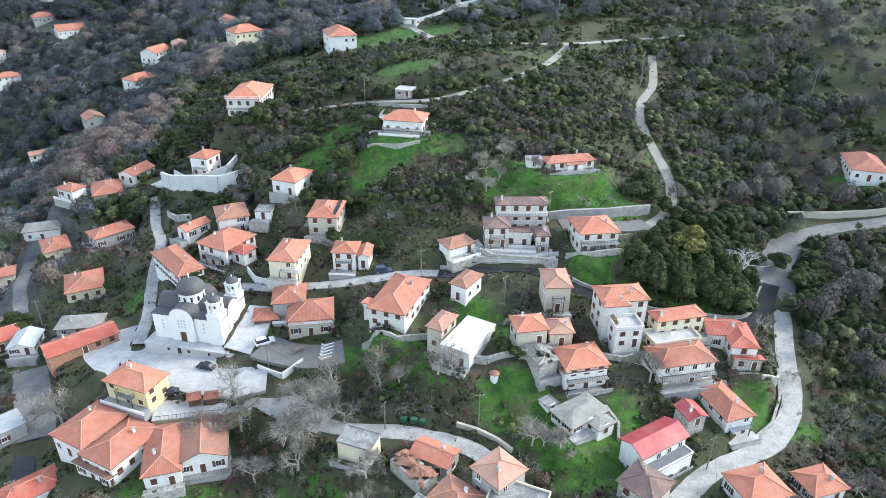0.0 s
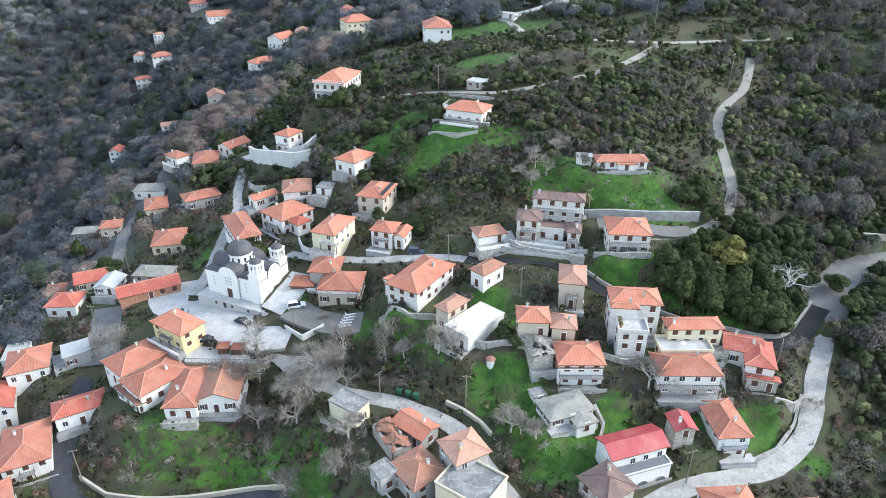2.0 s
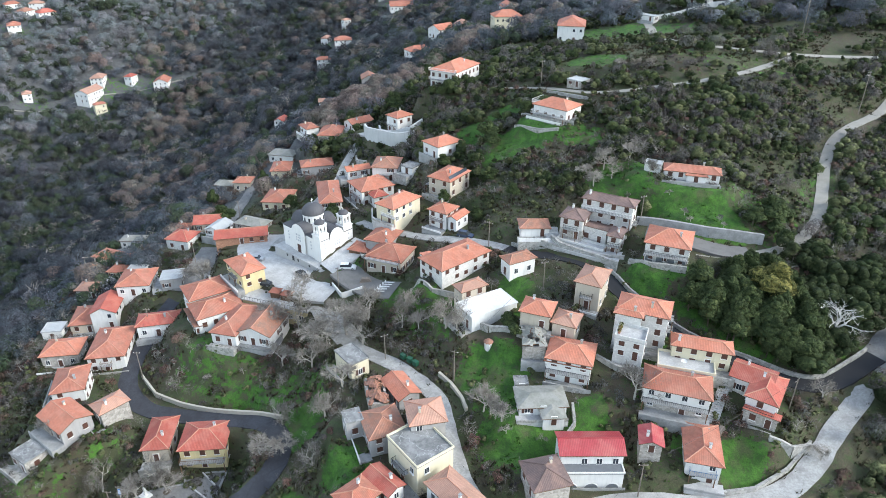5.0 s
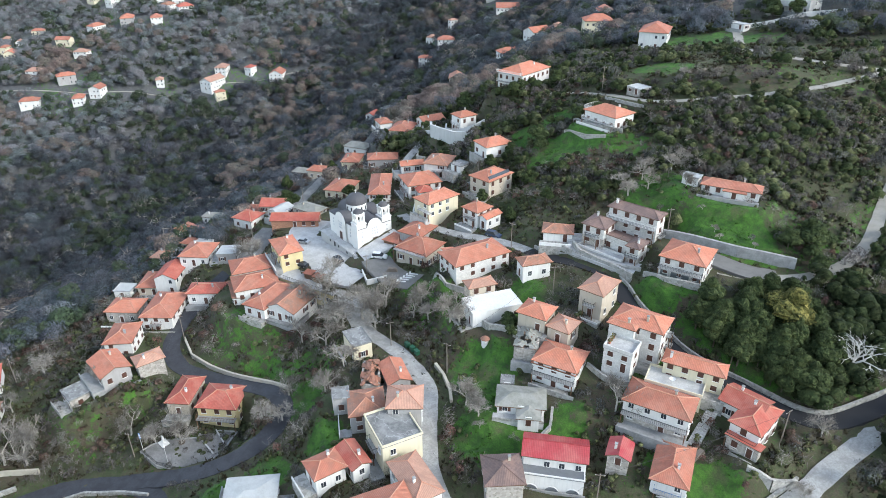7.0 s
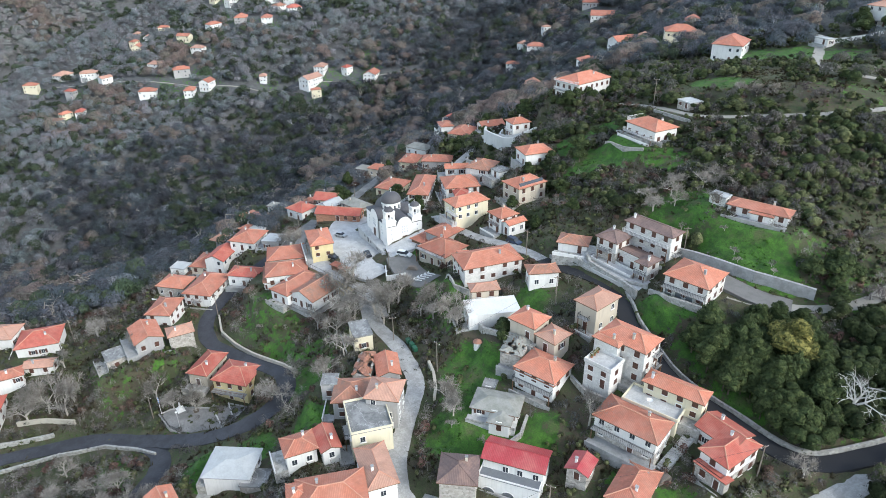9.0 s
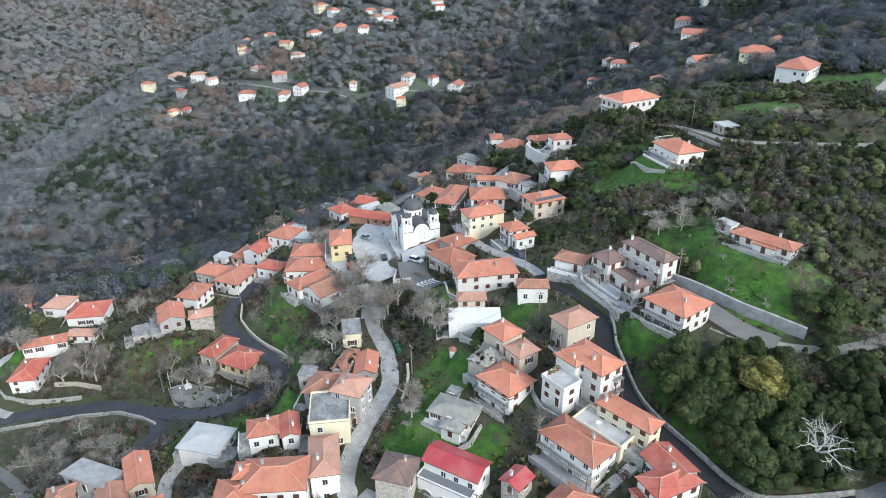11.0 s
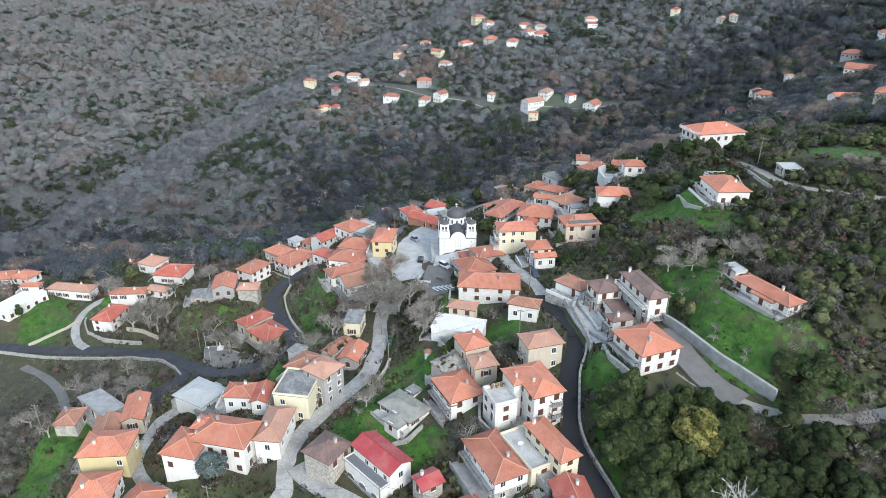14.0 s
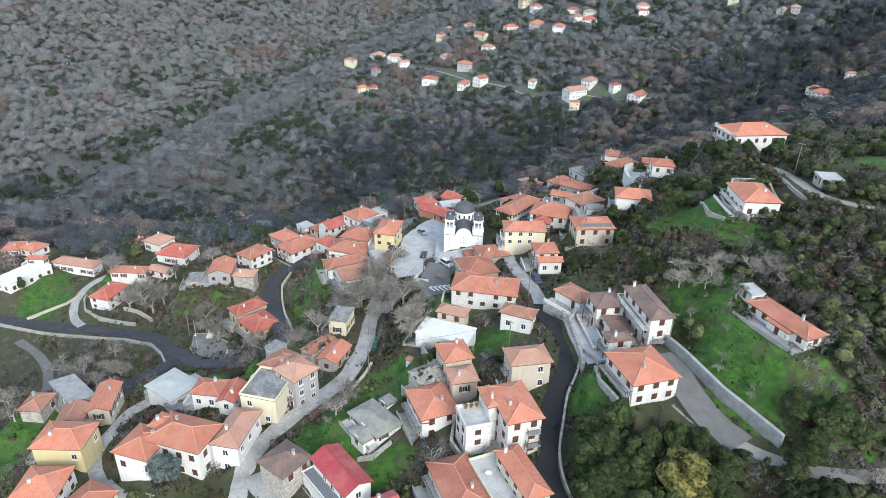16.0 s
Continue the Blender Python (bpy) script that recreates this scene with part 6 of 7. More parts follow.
# ---- trees ----
def bare_tree_data(seed, twigs=620, spread_=0.66, bark=None, stout=1.0):
    rnd = random.Random(seed)
    trunk, crown = Geo(), Geo()
    tips = []

    def grow(p, d, r, length, level):
        q = p + d * length
        trunk.bar(p, q, r, 0, 6 if level == 0 else 4 if level < 3 else 3, r * 0.68)
        if level == 4:
            tips.append((p, q, d))
            return
        n = (4, 3, 3, 2)[level]
        for _ in range(n):
            e = (d + Vector((rnd.gauss(0, 1), rnd.gauss(0, 1), rnd.gauss(0.1, 0.5))) * spread_).normalized()
            grow(p.lerp(q, rnd.uniform(0.6, 1.0)), e, r * rnd.uniform(0.5, 0.62), length * rnd.uniform(0.55, 0.8), level + 1)
    grow(Vector((0, 0, -0.03)), Vector((rnd.gauss(0, 0.06), rnd.gauss(0, 0.06), 1)).normalized(), 0.021 * stout, 0.25, 0)
    for _ in range(twigs):
        p, q, d = rnd.choice(tips)
        a = p.lerp(q, rnd.uniform(0.1, 1.0))
        e = (d + Vector((rnd.gauss(0, 1), rnd.gauss(0, 1), rnd.gauss(0.2, 0.8))) * 0.7).normalized()
        b = a + e * rnd.uniform(0.06, 0.16)
        w = e.orthogonal().normalized() * 0.0027
        crown.face([a - w, a + w, b + w * 0.4, b - w * 0.4])
        for _ in range(2):
            f = (e + Vector((rnd.gauss(0, 1), rnd.gauss(0, 1), rnd.gauss(0.1, 0.8))) * 0.6).normalized()
            c = a.lerp(b, rnd.uniform(0.3, 0.9))
            g = c + f * rnd.uniform(0.04, 0.1)
            v = f.orthogonal().normalized() * 0.0021
            crown.face([c - v, c + v, g])
    return trunk.data("trunk", [bark or BARK]), crown.data("crown", [bark or TWIG])


BARE = []


def bare_tree(x, y, tall, label="bare leafless deciduous tree with pale grey branches"):
    z = float(ground_z([x], [y])[0])
    rnd = random.Random(int(x * 13 + y * 7))
    if len(BARE) < 5:
        t, c = bare_tree_data(40 + len(BARE))
        tree = thing("tree", label, "tree", Matrix.LocRotScale((x, y, z), Euler((0, 0, rnd.uniform(0, 6))), (tall, tall, tall)), "bare village trees")
        part("trunk", t, None, tree)
        part("crown", c, None, tree)
        BARE.append(tree)
        return
    src = BARE[rnd.randrange(5)]
    ob = copy_thing(src, Matrix.Translation((x, y, z)) @ pose(0, 0, 0, 0, 0, rnd.uniform(0, 360)))
    k = tall * rnd.uniform(0.9, 1.1)
    ob.scale = (k, k, k * rnd.uniform(0.85, 1.05))
    ob["label"] = label


def dead_tree(x, y, tall):
    t, c = bare_tree_data(91, 60, 0.6, BARK_DEAD, 1.3)
    z = float(ground_z([x], [y])[0])
    tree = thing("dead_tree", "tall dead tree with bleached white branches", "tree", Matrix.LocRotScale((x, y, z), Euler((0, 0, 0.6)), (tall, tall, tall)))
    part("trunk", t, None, tree)
    part("crown", c, None, tree)


dead_tree(66.2, 149.8, 15.5)
EVERGREEN = {}


def evergreen(x, y, tall, mat, label, wide=1.0):
    z = float(ground_z([x], [y])[0])
    rnd = random.Random(int(x * 17 + y * 5))
    pool = EVERGREEN.setdefault(mat.name, [])
    m = Matrix.LocRotScale((x, y, z - 0.1), Euler((0, 0, rnd.uniform(0, 6))), (tall * wide, tall * wide, tall))
    if len(pool) < 3:
        r2 = random.Random(len(pool) * 9 + len(mat.name))
        lobes = [(0, 0, 0.62, 0.3)] + [(0.3 * math.cos(a + r2.uniform(-0.4, 0.4)), 0.3 * math.sin(a), r2.uniform(0.32, 0.62), r2.uniform(0.17, 0.27)) for a in np.linspace(0, 6.28, 9)[:-1]] + [(r2.uniform(-0.15, 0.15), r2.uniform(-0.15, 0.15), r2.uniform(0.75, 0.86), 0.16) for _ in range(3)]
        tree = thing("tree", label, "tree", m, "evergreen trees")
        t = Geo().bar((0, 0, -0.05), (0.02, 0.01, 0.45), 0.035, 0, 6, 0.022)
        for k in range(5):
            a = 6.28 * k / 5
            t.bar((0.02, 0.01, 0.25 + 0.04 * k), (0.26 * math.cos(a), 0.26 * math.sin(a), 0.55), 0.014, 0, 4, 0.006)
        part("trunk", t, BARK_DARK, tree)
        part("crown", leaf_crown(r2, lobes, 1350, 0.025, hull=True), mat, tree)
        pool.append(tree)
        return
    ob = copy_thing(rnd.choice(pool), Matrix.Translation((x, y, z - 0.1)) @ pose(0, 0, 0, 0, 0, rnd.uniform(0, 360)))
    ob.scale = (tall * wide * rnd.uniform(0.85, 1.15), tall * wide * rnd.uniform(0.85, 1.15), tall)
    ob["label"] = label


for tx, ty, th in (
    (-34.6, 27.9, 8), (-38.7, 20.9, 8), (-20, 36, 7), (-27, 40, 8), (-32, 36, 7), (-46, 32, 7), (-69.7, 36.6, 12), (-42.6, 62.0, 7.0), (-1.3, 26.8, 7), (0.2, 174.5, 6), (7.4, 176, 6), (3.7, 183, 5), (10.7, 187, 5), (-10.5, 229.5, 5), (-4.7, 229, 5), (-1, 232, 5), (-87, 112, 12), (-47, 108.5, 13), (-34, 102, 13), (-25.5, 107, 10), (-33, 97.5, 10), (-41, 96, 8), (-73.6, 39.3, 12), (-34, 111, 10), (-33, 103, 9), (-29, 111, 9), (-19, 114, 7), (-7, 114, 9), (-15, 115, 6), (13, 98, 6),
    (-74, 33, 12), (-80, 30, 9), (-45, 62, 10), (-71, 56, 8), (-88, 40, 8), (-20, 87, 9), (-14, 76, 7), (-19, 92, 8),
    (-28, 75, 7), (-23, 77, 7), (11, 99, 8), (36, 114, 8), (16, 97, 6), (-95, 17, 12), (-75, 28, 10),
):
    bare_tree(tx, ty, th * 1.3)
for tx, ty, th in (
    (-117, 6, 8), (-129, 38, 8), (-97, 51, 9), (-56, 56, 9), (-29, 83, 8), (-53, 105, 10), (-47, 58, 9), (-26, 28, 7), (-12, 44, 7),
    (-13, 40, 6), (-22, 14, 8), (-128, 212, 8), (9, 185, 6), (15, 188, 6), (4, 179, 6), (69, 121, 5), (67, 134, 6), (17, 177, 6),
    (4, 172, 7), (2, 182, 6), (10, 188, 6), (-31, 108, 12), (-29, 114, 10), (-49, 112, 10), (-4, 114, 8), (-20, 118, 8),
):
    bare_tree(tx, ty, th * 1.3)

for tx, ty, th in ((29, 169, 2.6), (31, 167.5, 2.2), (37, 171, 2.8), (38.5, 169.5, 2.4), (24, 172, 2.4), (14, 170, 3.4), (33, 185, 3), (18, 95, 2.6), (11, 101, 2.4), (24, 98, 2.2), (-48, 90, 2.6), (-56, 86, 2.4), (-40, 89, 2.8)):
    bare_tree(tx, ty, th * 1.2, "low bare bush with brownish twigs in the grass")

GROVE = random.Random(5)
GROVE_EDGE = [(38, 141.5), (37, 145.5), (41.5, 152), (47, 157), (54, 160), (61, 153), (66, 146), (61, 138.5), (51, 138.5), (43, 138.8)]
for _ in range(160):
    gx, gy = GROVE.uniform(36, 67), GROVE.uniform(138, 161)
    odd = False
    for (ax, ay), (bx, by) in zip(GROVE_EDGE, GROVE_EDGE[1:] + GROVE_EDGE[:1]):
        if (ay > gy) != (by > gy) and gx < ax + (gy - ay) / (by - ay) * (bx - ax):
            odd = not odd
    if odd:
        evergreen(gx, gy, GROVE.uniform(5.0, 9.5), LEAF, "dark evergreen oak in a dense grove", GROVE.uniform(0.5, 0.78))
for gx, gy, gh in ((44.3, 174.1, 5.5), (47.4, 179.5, 6.5), (48.6, 177.0, 6.0), (49.5, 174.5, 4.2), (50.5, 180.5, 4.0), (41.5, 175.5, 3.0), (81, 150, 6), (84, 143, 6), (80, 135, 5), (88, 155, 6), (79, 158, 5)):
    evergreen(gx, gy, gh, LEAF, "dark evergreen oak at the meadow's edge", 1.0)
evergreen(53, 152, 12.0, LEAF_YELLOW, "large oak with yellowish autumn leaves", 0.8)
for gx, gy, gh in ((-17, 322, 9), (-9, 324, 8), (-20, 327, 8), (-100, 226, 9), (-92, 229, 8), (-60, 232, 7), (-117, 146, 9), (-38, 190, 7), (-34, 186, 6), (-44, 184, 6), (-62, 186, 5), (-28, 172, 5), (-20, 176, 5), (-96, 158, 6), (52, 172, 5), (60, 172, 5), (46, 178, 4), (-46, 176, 5), (-68, 178, 5), (-36, 160, 5), (-24, 158, 5), (-16, 164, 5), (-66, 146, 6), (-70, 150, 5), (6, 119, 4), (9, 116, 3.5)):
    evergreen(gx, gy, gh, LEAF, "dark green evergreen tree on the slope", 0.9)
for gx, gy, gh in ((-124.5, 173.4, 9), (-144.9, 164.9, 9)):
    evergreen(gx, gy, gh, LEAF, "tall dark conifer among the houses", 0.45)
evergreen(25.6, 65.6, 8.0, CONIFER, "bluish conifer in a garden", 0.75)
evergreen(20.4, 56.6, 4.4, LEAF, "slim dark green cypress beside a white house", 0.28)
evergreen(-92, -12, 6, LEAF, "dark green fir at the field", 0.5)
evergreen(19, 55, 4, LEAF, "clipped dark green garden shrub", 0.45)
evergreen(28, 60, 3.5, LEAF_OLIVE, "rounded green shrub in a garden", 0.8)
evergreen(-108, 22, 6, LEAF_OLIVE, "yellow-green garden tree among houses", 0.9)


# ---- woods and scrub: far too many to count ----
def road_gap(x, y):
    d = np.full(len(x), 1e9)
    for r in ROADS:
        for s in range(0, len(x), 20000):
            sl = slice(s, s + 20000)
            q = r["p"][::2]
            dd = np.sqrt(((x[sl, None] - q[None, :, 0]) ** 2 + (y[sl, None] - q[None, :, 1]) ** 2).min(1)) - r["half"]
            d[sl] = np.minimum(d[sl], dd)
    return d


def house_gap(x, y):
    d = np.full(len(x), 1e9)
    for b in BLOCKS:
        d = np.minimum(d, np.hypot(x - b["x"], y - b["y"]) - (b["la"] + b["lb"]) / 4)
    for fx, fy, size, *_ in FAR:
        d = np.minimum(d, np.hypot(x - fx, y - fy) - size * 0.6)
    for wx, wy in WALL_PTS[::2]:
        d = np.minimum(d, np.hypot(x - wx, y - wy) - 0.4)
    d = np.minimum(d, np.hypot(x + 64, y - 134) - 12)
    return d


def scatter(name, label, mat, rng, x, y, shapes, lo, hi, wide, grow=None, clump=None):
    """Joins one random shape at every place into one mesh of the kind stuff."""
    z = ground_z(x, y)
    verts, faces, tones, k = [], [], [], 0
    pick = rng.integers(0, len(shapes), len(x))
    for s, (sv, sf) in enumerate(shapes):
        i = np.nonzero(pick == s)[0]
        if not len(i):
            continue
        a = rng.uniform(0, 6.28, len(i))
        h = rng.uniform(lo, hi, len(i)) * (1 if grow is None else grow[i])
        w = h * wide * rng.uniform(0.8, 1.25, len(i))
        c, sn = np.cos(a) * w, np.sin(a) * w
        vx = sv[None, :, 0] * c[:, None] - sv[None, :, 1] * sn[:, None] + x[i, None]
        vy = sv[None, :, 0] * sn[:, None] + sv[None, :, 1] * c[:, None] + y[i, None]
        vz = sv[None, :, 2] * h[:, None] + z[i, None] - 0.15
        verts.append(np.stack([vx, vy, vz], -1).reshape(-1, 3))
        faces.append((sf[None] + (np.arange(len(i)) * len(sv))[:, None, None] + k).reshape(-1, sf.shape[1]))
        tones.append(np.repeat(rng.random(len(i)) if clump is None else np.clip(clump[i] + rng.normal(0, 0.22, len(i)), 0, 1), len(sv)))
        k += len(i) * len(sv)
    v, f = np.concatenate(verts), np.concatenate(faces)
    me = bpy.data.meshes.new(name)
    me.vertices.add(len(v))
    me.vertices.foreach_set("co", v.astype(np.float32).ravel())
    me.loops.add(f.size)
    me.loops.foreach_set("vertex_index", f.astype(np.int32).ravel())
    me.polygons.add(len(f))
    me.polygons.foreach_set("loop_start", np.arange(0, f.size, f.shape[1], dtype=np.int32))
    me.materials.append(mat)
    tone = me.attributes.new("tone", "FLOAT", "POINT")
    tone.data.foreach_set("value", np.concatenate(tones).astype(np.float32))
    me.update(calc_edges=True)
    tagged(new(name, me), label, "trees" if "wood" in name else "grass" if "tuft" in name else "shrubs", kind="stuff")


def twig_shape(seed, n, thin=0.012, thick=0.034):
    """A bare crown of thin blades that fan out from a stem, one high."""
    rnd = random.Random(seed)
    v, f = [], []

    def blade(a, b, w):
        d = (b - a).normalized()
        u = d.orthogonal().normalized()
        u = (u * math.cos(rnd.uniform(0, 6)) + d.cross(u) * math.sin(rnd.uniform(0, 6))).normalized() * w
        i = len(v)
        v.extend([a - u, a + u, b])
        f.append((i, i + 1, i + 2))
    blade(Vector((0, 0, 0)), Vector((0, 0, 0.7)), 0.022)
    for _ in range(n):
        h = rnd.uniform(0.35, 0.78)
        a = Vector((rnd.gauss(0, 0.13), rnd.gauss(0, 0.13), h))
        d = Vector((rnd.gauss(0, 1), rnd.gauss(0, 1), rnd.gauss(0.25, 0.6))).normalized()
        blade(a, a + d * rnd.uniform(0.16, 0.34), rnd.uniform(thin, thick))
    return np.array([tuple(p) for p in v]), np.array(f)


def bare_crown_shape(seed, mounds, twigs, thin, thick):
    """A wintry crown, one high: a mass of fine twigs with pale branches that break its outline."""
    rnd = random.Random(seed)
    v, f = [], []
    for k in range(mounds):
        o = 0.0 if mounds == 1 else 0.2
        mound(rnd, v, f, rnd.gauss(0, o), rnd.gauss(0, o), rnd.uniform(0.4, 0.55), rnd.uniform(0.28, 0.4), rnd.uniform(0.32, 0.45), 6, 3, 0.25)
    for _ in range(twigs):
        d = Vector((rnd.gauss(0, 0.8), rnd.gauss(0, 0.8), rnd.uniform(0.1, 1.3))).normalized()
        a = Vector((rnd.gauss(0, 0.1), rnd.gauss(0, 0.1), 0.42)) + d * rnd.uniform(0.12, 0.3)
        b = a + (d + Vector((rnd.gauss(0, 0.3), rnd.gauss(0, 0.3), rnd.gauss(0.1, 0.2)))).normalized() * rnd.uniform(0.18, 0.32)
        u = d.orthogonal().normalized() * rnd.uniform(thin, thick)
        i = len(v)
        v.extend([tuple(a - u), tuple(a + u), tuple(b)])
        f.append((i, i + 1, i + 2))
    return np.array(v), np.array(f)


def tuft_shape(seed, n):
    rnd = random.Random(seed)
    v, f = [], []
    for _ in range(n):
        a, r, q = rnd.uniform(0, 6.28), rnd.uniform(0, 0.35), rnd.uniform(0, 6.28)
        x, y, w = r * math.cos(a), r * math.sin(a), rnd.uniform(0.1, 0.22)
        i = len(v)
        v.extend([(x - w * math.cos(q), y - w * math.sin(q), 0), (x + w * math.cos(q), y + w * math.sin(q), 0), (x + rnd.gauss(0, 0.3), y + rnd.gauss(0, 0.3), rnd.uniform(0.5, 1.0))])
        f.append((i, i + 1, i + 2))
    return np.array(v), np.array(f)


def bush_shape(seed, n, size, lobes_=3):
    """An uneven bush, one high: a few lobes of foliage with many small sprays standing out of them."""
    rnd = random.Random(seed)
    v, f = [], []
    lobes = [(rnd.gauss(0, 0.2), rnd.gauss(0, 0.2), rnd.uniform(0.3, 0.6), rnd.uniform(0.22, 0.36)) for _ in range(lobes_)]
    for cx, cy, cz, r in lobes:
        mound(rnd, v, f, cx, cy, cz, r, r * 0.95, 6, 3, 0.18)
    for _ in range(n):
        cx, cy, cz, r = rnd.choice(lobes)
        d = Vector((rnd.gauss(0, 1), rnd.gauss(0, 1), rnd.gauss(0.45, 0.9))).normalized()
        p = Vector((cx, cy, cz)) + d * r * rnd.uniform(0.95, 1.2)
        d = (d + Vector((rnd.gauss(0, 0.5), rnd.gauss(0, 0.5), rnd.gauss(0, 0.5)))).normalized()
        u = d.orthogonal().normalized()
        w, a, k = d.cross(u), rnd.uniform(0, 6.28), size * rnd.uniform(0.6, 1.4)
        i = len(v)
        v.extend([tuple(p + (u * math.cos(a + q) + w * math.sin(a + q)) * k) for q in (0, 2.0, 4.2)])
        f.append((i, i + 1, i + 2))
    return np.array(v), np.array(f)


def patches(x, y, size, seed):
    return np.array([noise.noise(Vector((a / size, b / size, seed))) for a, b in zip(x, y)])


def build_woods():
    rng = np.random.default_rng(11)
    # bare woods of the valley and the opposite slope
    n = 46000
    x, y = rng.uniform(-830, 60, n), rng.uniform(-230, 600, n)
    x[:7000] = rng.uniform(-330, -105, 7000)
    far = (x < -118) | (y > 300)
    edge = (x < -100) & (y < 130) & (x < -128 + 0.18 * (130 - y))
    keep = (far | edge) & ((grass_at(x, y) < 0.35) | (x < -380) & (rng.random(n) < 0.3)) & (road_gap(x, y) > 4.0) & (house_gap(x, y) > 4.5)
    keep &= ~((x > -150) & (y > 140) & (y < 240) & (x > -165 + 0.1 * y) & (rng.random(n) < 0.7))
    keep &= ~((y > 300) & (x > -60) & (rng.random(n) < 0.6))
    x, y = x[keep], y[keep]
    wide, mid = patches(x, y, 95, 1.0), patches(x, y, 26, 4.0)
    d = ravine_gap(x, y)
    crest = (d > 4) & (d < 44)
    ditch = (d > -34) & (d <= 2)
    tone = wide + 0.55 * mid + rng.normal(0, 0.2, len(x))
    shapes = [bare_crown_shape(s, 2, 26, 0.004, 0.008) for s in range(8)]
    light = [bare_crown_shape(30 + s, 1, 9, 0.006, 0.012) for s in range(8)]
    thin = [twig_shape(60 + s, 42, 0.006, 0.014) for s in range(8)]
    tan = (tone > 0.45) & ~crest & ~ditch
    green = (ditch & (rng.random(len(x)) < 0.45)) | ((tone < -0.45) | (mid < 0.25) & (rng.random(len(x)) < 0.3)) & ~crest & (rng.random(len(x)) < np.where(d > -25, 1.0, 0.35))
    pale = ~tan & ~green & (crest & (rng.random(len(x)) < 0.9) | (rng.random(len(x)) < 0.1))
    rest = ~(tan | green | pale)
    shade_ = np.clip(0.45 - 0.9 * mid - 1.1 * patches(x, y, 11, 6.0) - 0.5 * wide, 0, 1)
    # valley floor darker, village edge lighter: shade put into the trees' tone
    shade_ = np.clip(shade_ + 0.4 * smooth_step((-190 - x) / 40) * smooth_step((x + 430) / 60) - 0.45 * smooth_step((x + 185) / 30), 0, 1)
    size = np.clip(1.0 + 0.4 * mid + rng.normal(0, 0.16, len(x)), 0.75, 1.6)
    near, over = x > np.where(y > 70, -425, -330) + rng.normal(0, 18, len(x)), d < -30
    for where, kinds, place, wood in ((over, light, "covering the slope beyond the ravine, lightened for haze", WOODS_HAZED), (near & ~over, shapes, "covering the near valley slope, coloured dark and bluish for shade", WOODS_SHADED), (~near & ~over, light, "covering the opposite slope", WOODS)):
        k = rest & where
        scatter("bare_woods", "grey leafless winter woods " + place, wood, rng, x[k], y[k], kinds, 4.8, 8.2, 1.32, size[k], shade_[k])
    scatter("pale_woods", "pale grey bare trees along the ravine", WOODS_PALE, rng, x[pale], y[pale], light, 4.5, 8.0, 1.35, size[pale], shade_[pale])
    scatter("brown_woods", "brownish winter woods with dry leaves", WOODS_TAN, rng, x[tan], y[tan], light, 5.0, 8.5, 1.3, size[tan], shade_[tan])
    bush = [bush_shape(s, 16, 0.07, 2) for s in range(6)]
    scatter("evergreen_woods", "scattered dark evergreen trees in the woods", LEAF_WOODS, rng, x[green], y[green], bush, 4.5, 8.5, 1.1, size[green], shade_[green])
    stand = rng.random(len(x)) < np.where(near, 0.1, 0.035)
    scatter("pale_stem_woods", "single pale-stemmed bare trees standing out of the woods", TWIG, rng, x[stand], y[stand], [twig_shape(80 + s, 36, 0.008, 0.02) for s in range(6)], 7.0, 11.0, 0.75, size[stand])
    # grass and weeds
    tuft = [tuft_shape(s, 7) for s in range(5)]
    n = 64000
    x, y = rng.uniform(-115, 90, n), rng.uniform(20, 300, n)
    keep = (road_gap(x, y) > 0.4) & (house_gap(x, y) > 0.3)
    x, y = x[keep], y[keep]
    g = grass_at(x, y) + rng.normal(0, 0.18, len(x))
    t = patches(x, y, 11, 7.0)
    lush = (g > 0.45) | (t > 0.22)
    scatter("grass_tufts", "fresh green winter grass", GRASS, rng, x[lush], y[lush], tuft, 0.2, 0.5, 1.3, None, np.clip(0.4 - t[lush], 0, 1))
    dry = ~lush & (t > -0.15)
    scatter("weed_tufts", "dry brown weeds and low undergrowth", WEEDS, rng, x[dry], y[dry], tuft, 0.4, 1.1, 1.2)
    # bare thickets round the village
    n = 12500
    x, y = rng.uniform(-150, 110, n), rng.uniform(0, 235, n)
    t = patches(x, y, 24, 5.0)
    keep = (t > -0.12) & (grass_at(x, y) < 0.2 + 0.6 * rng.random(n)) & (road_gap(x, y) > 1.4) & (house_gap(x, y) > 1.8)
    x, y, t = x[keep], y[keep], t[keep]
    tan = rng.random(len(x)) < 0.22
    scatter("thicket_wood", "thin bare thickets between the houses", TWIG, rng, x[~tan], y[~tan], thin, 1.2, 4.0, 1.2, None, np.clip(0.5 - t[~tan], 0, 1))
    scatter("reddish_thicket_wood", "reddish-brown twiggy shrubs between the houses", RUSSET, rng, x[tan], y[tan], shapes, 1.0, 2.4, 1.4)
    n = 9500
    x, y = rng.uniform(-118, 72, n), rng.uniform(0, 205, n)
    t = patches(x, y, 9, 15.0)
    keep = (t > -0.1) & (grass_at(x, y) < 0.3 + 0.5 * rng.random(n)) & (road_gap(x, y) > 1.2) & (house_gap(x, y) > 0.9)
    scatter("bank_brush_wood", "low brown bare brush on the banks between the houses", SCRUB_BARE, rng, x[keep], y[keep], light, 0.7, 2.0, 1.3, None, np.clip(0.5 - t[keep], 0, 1))
    n = 1000
    x, y = rng.uniform(-75, -8, n), rng.uniform(-30, 56, n)
    keep = (road_gap(x, y) > 1.6) & (house_gap(x, y) > 1.8) & (y < 52 - 0.0 * x)
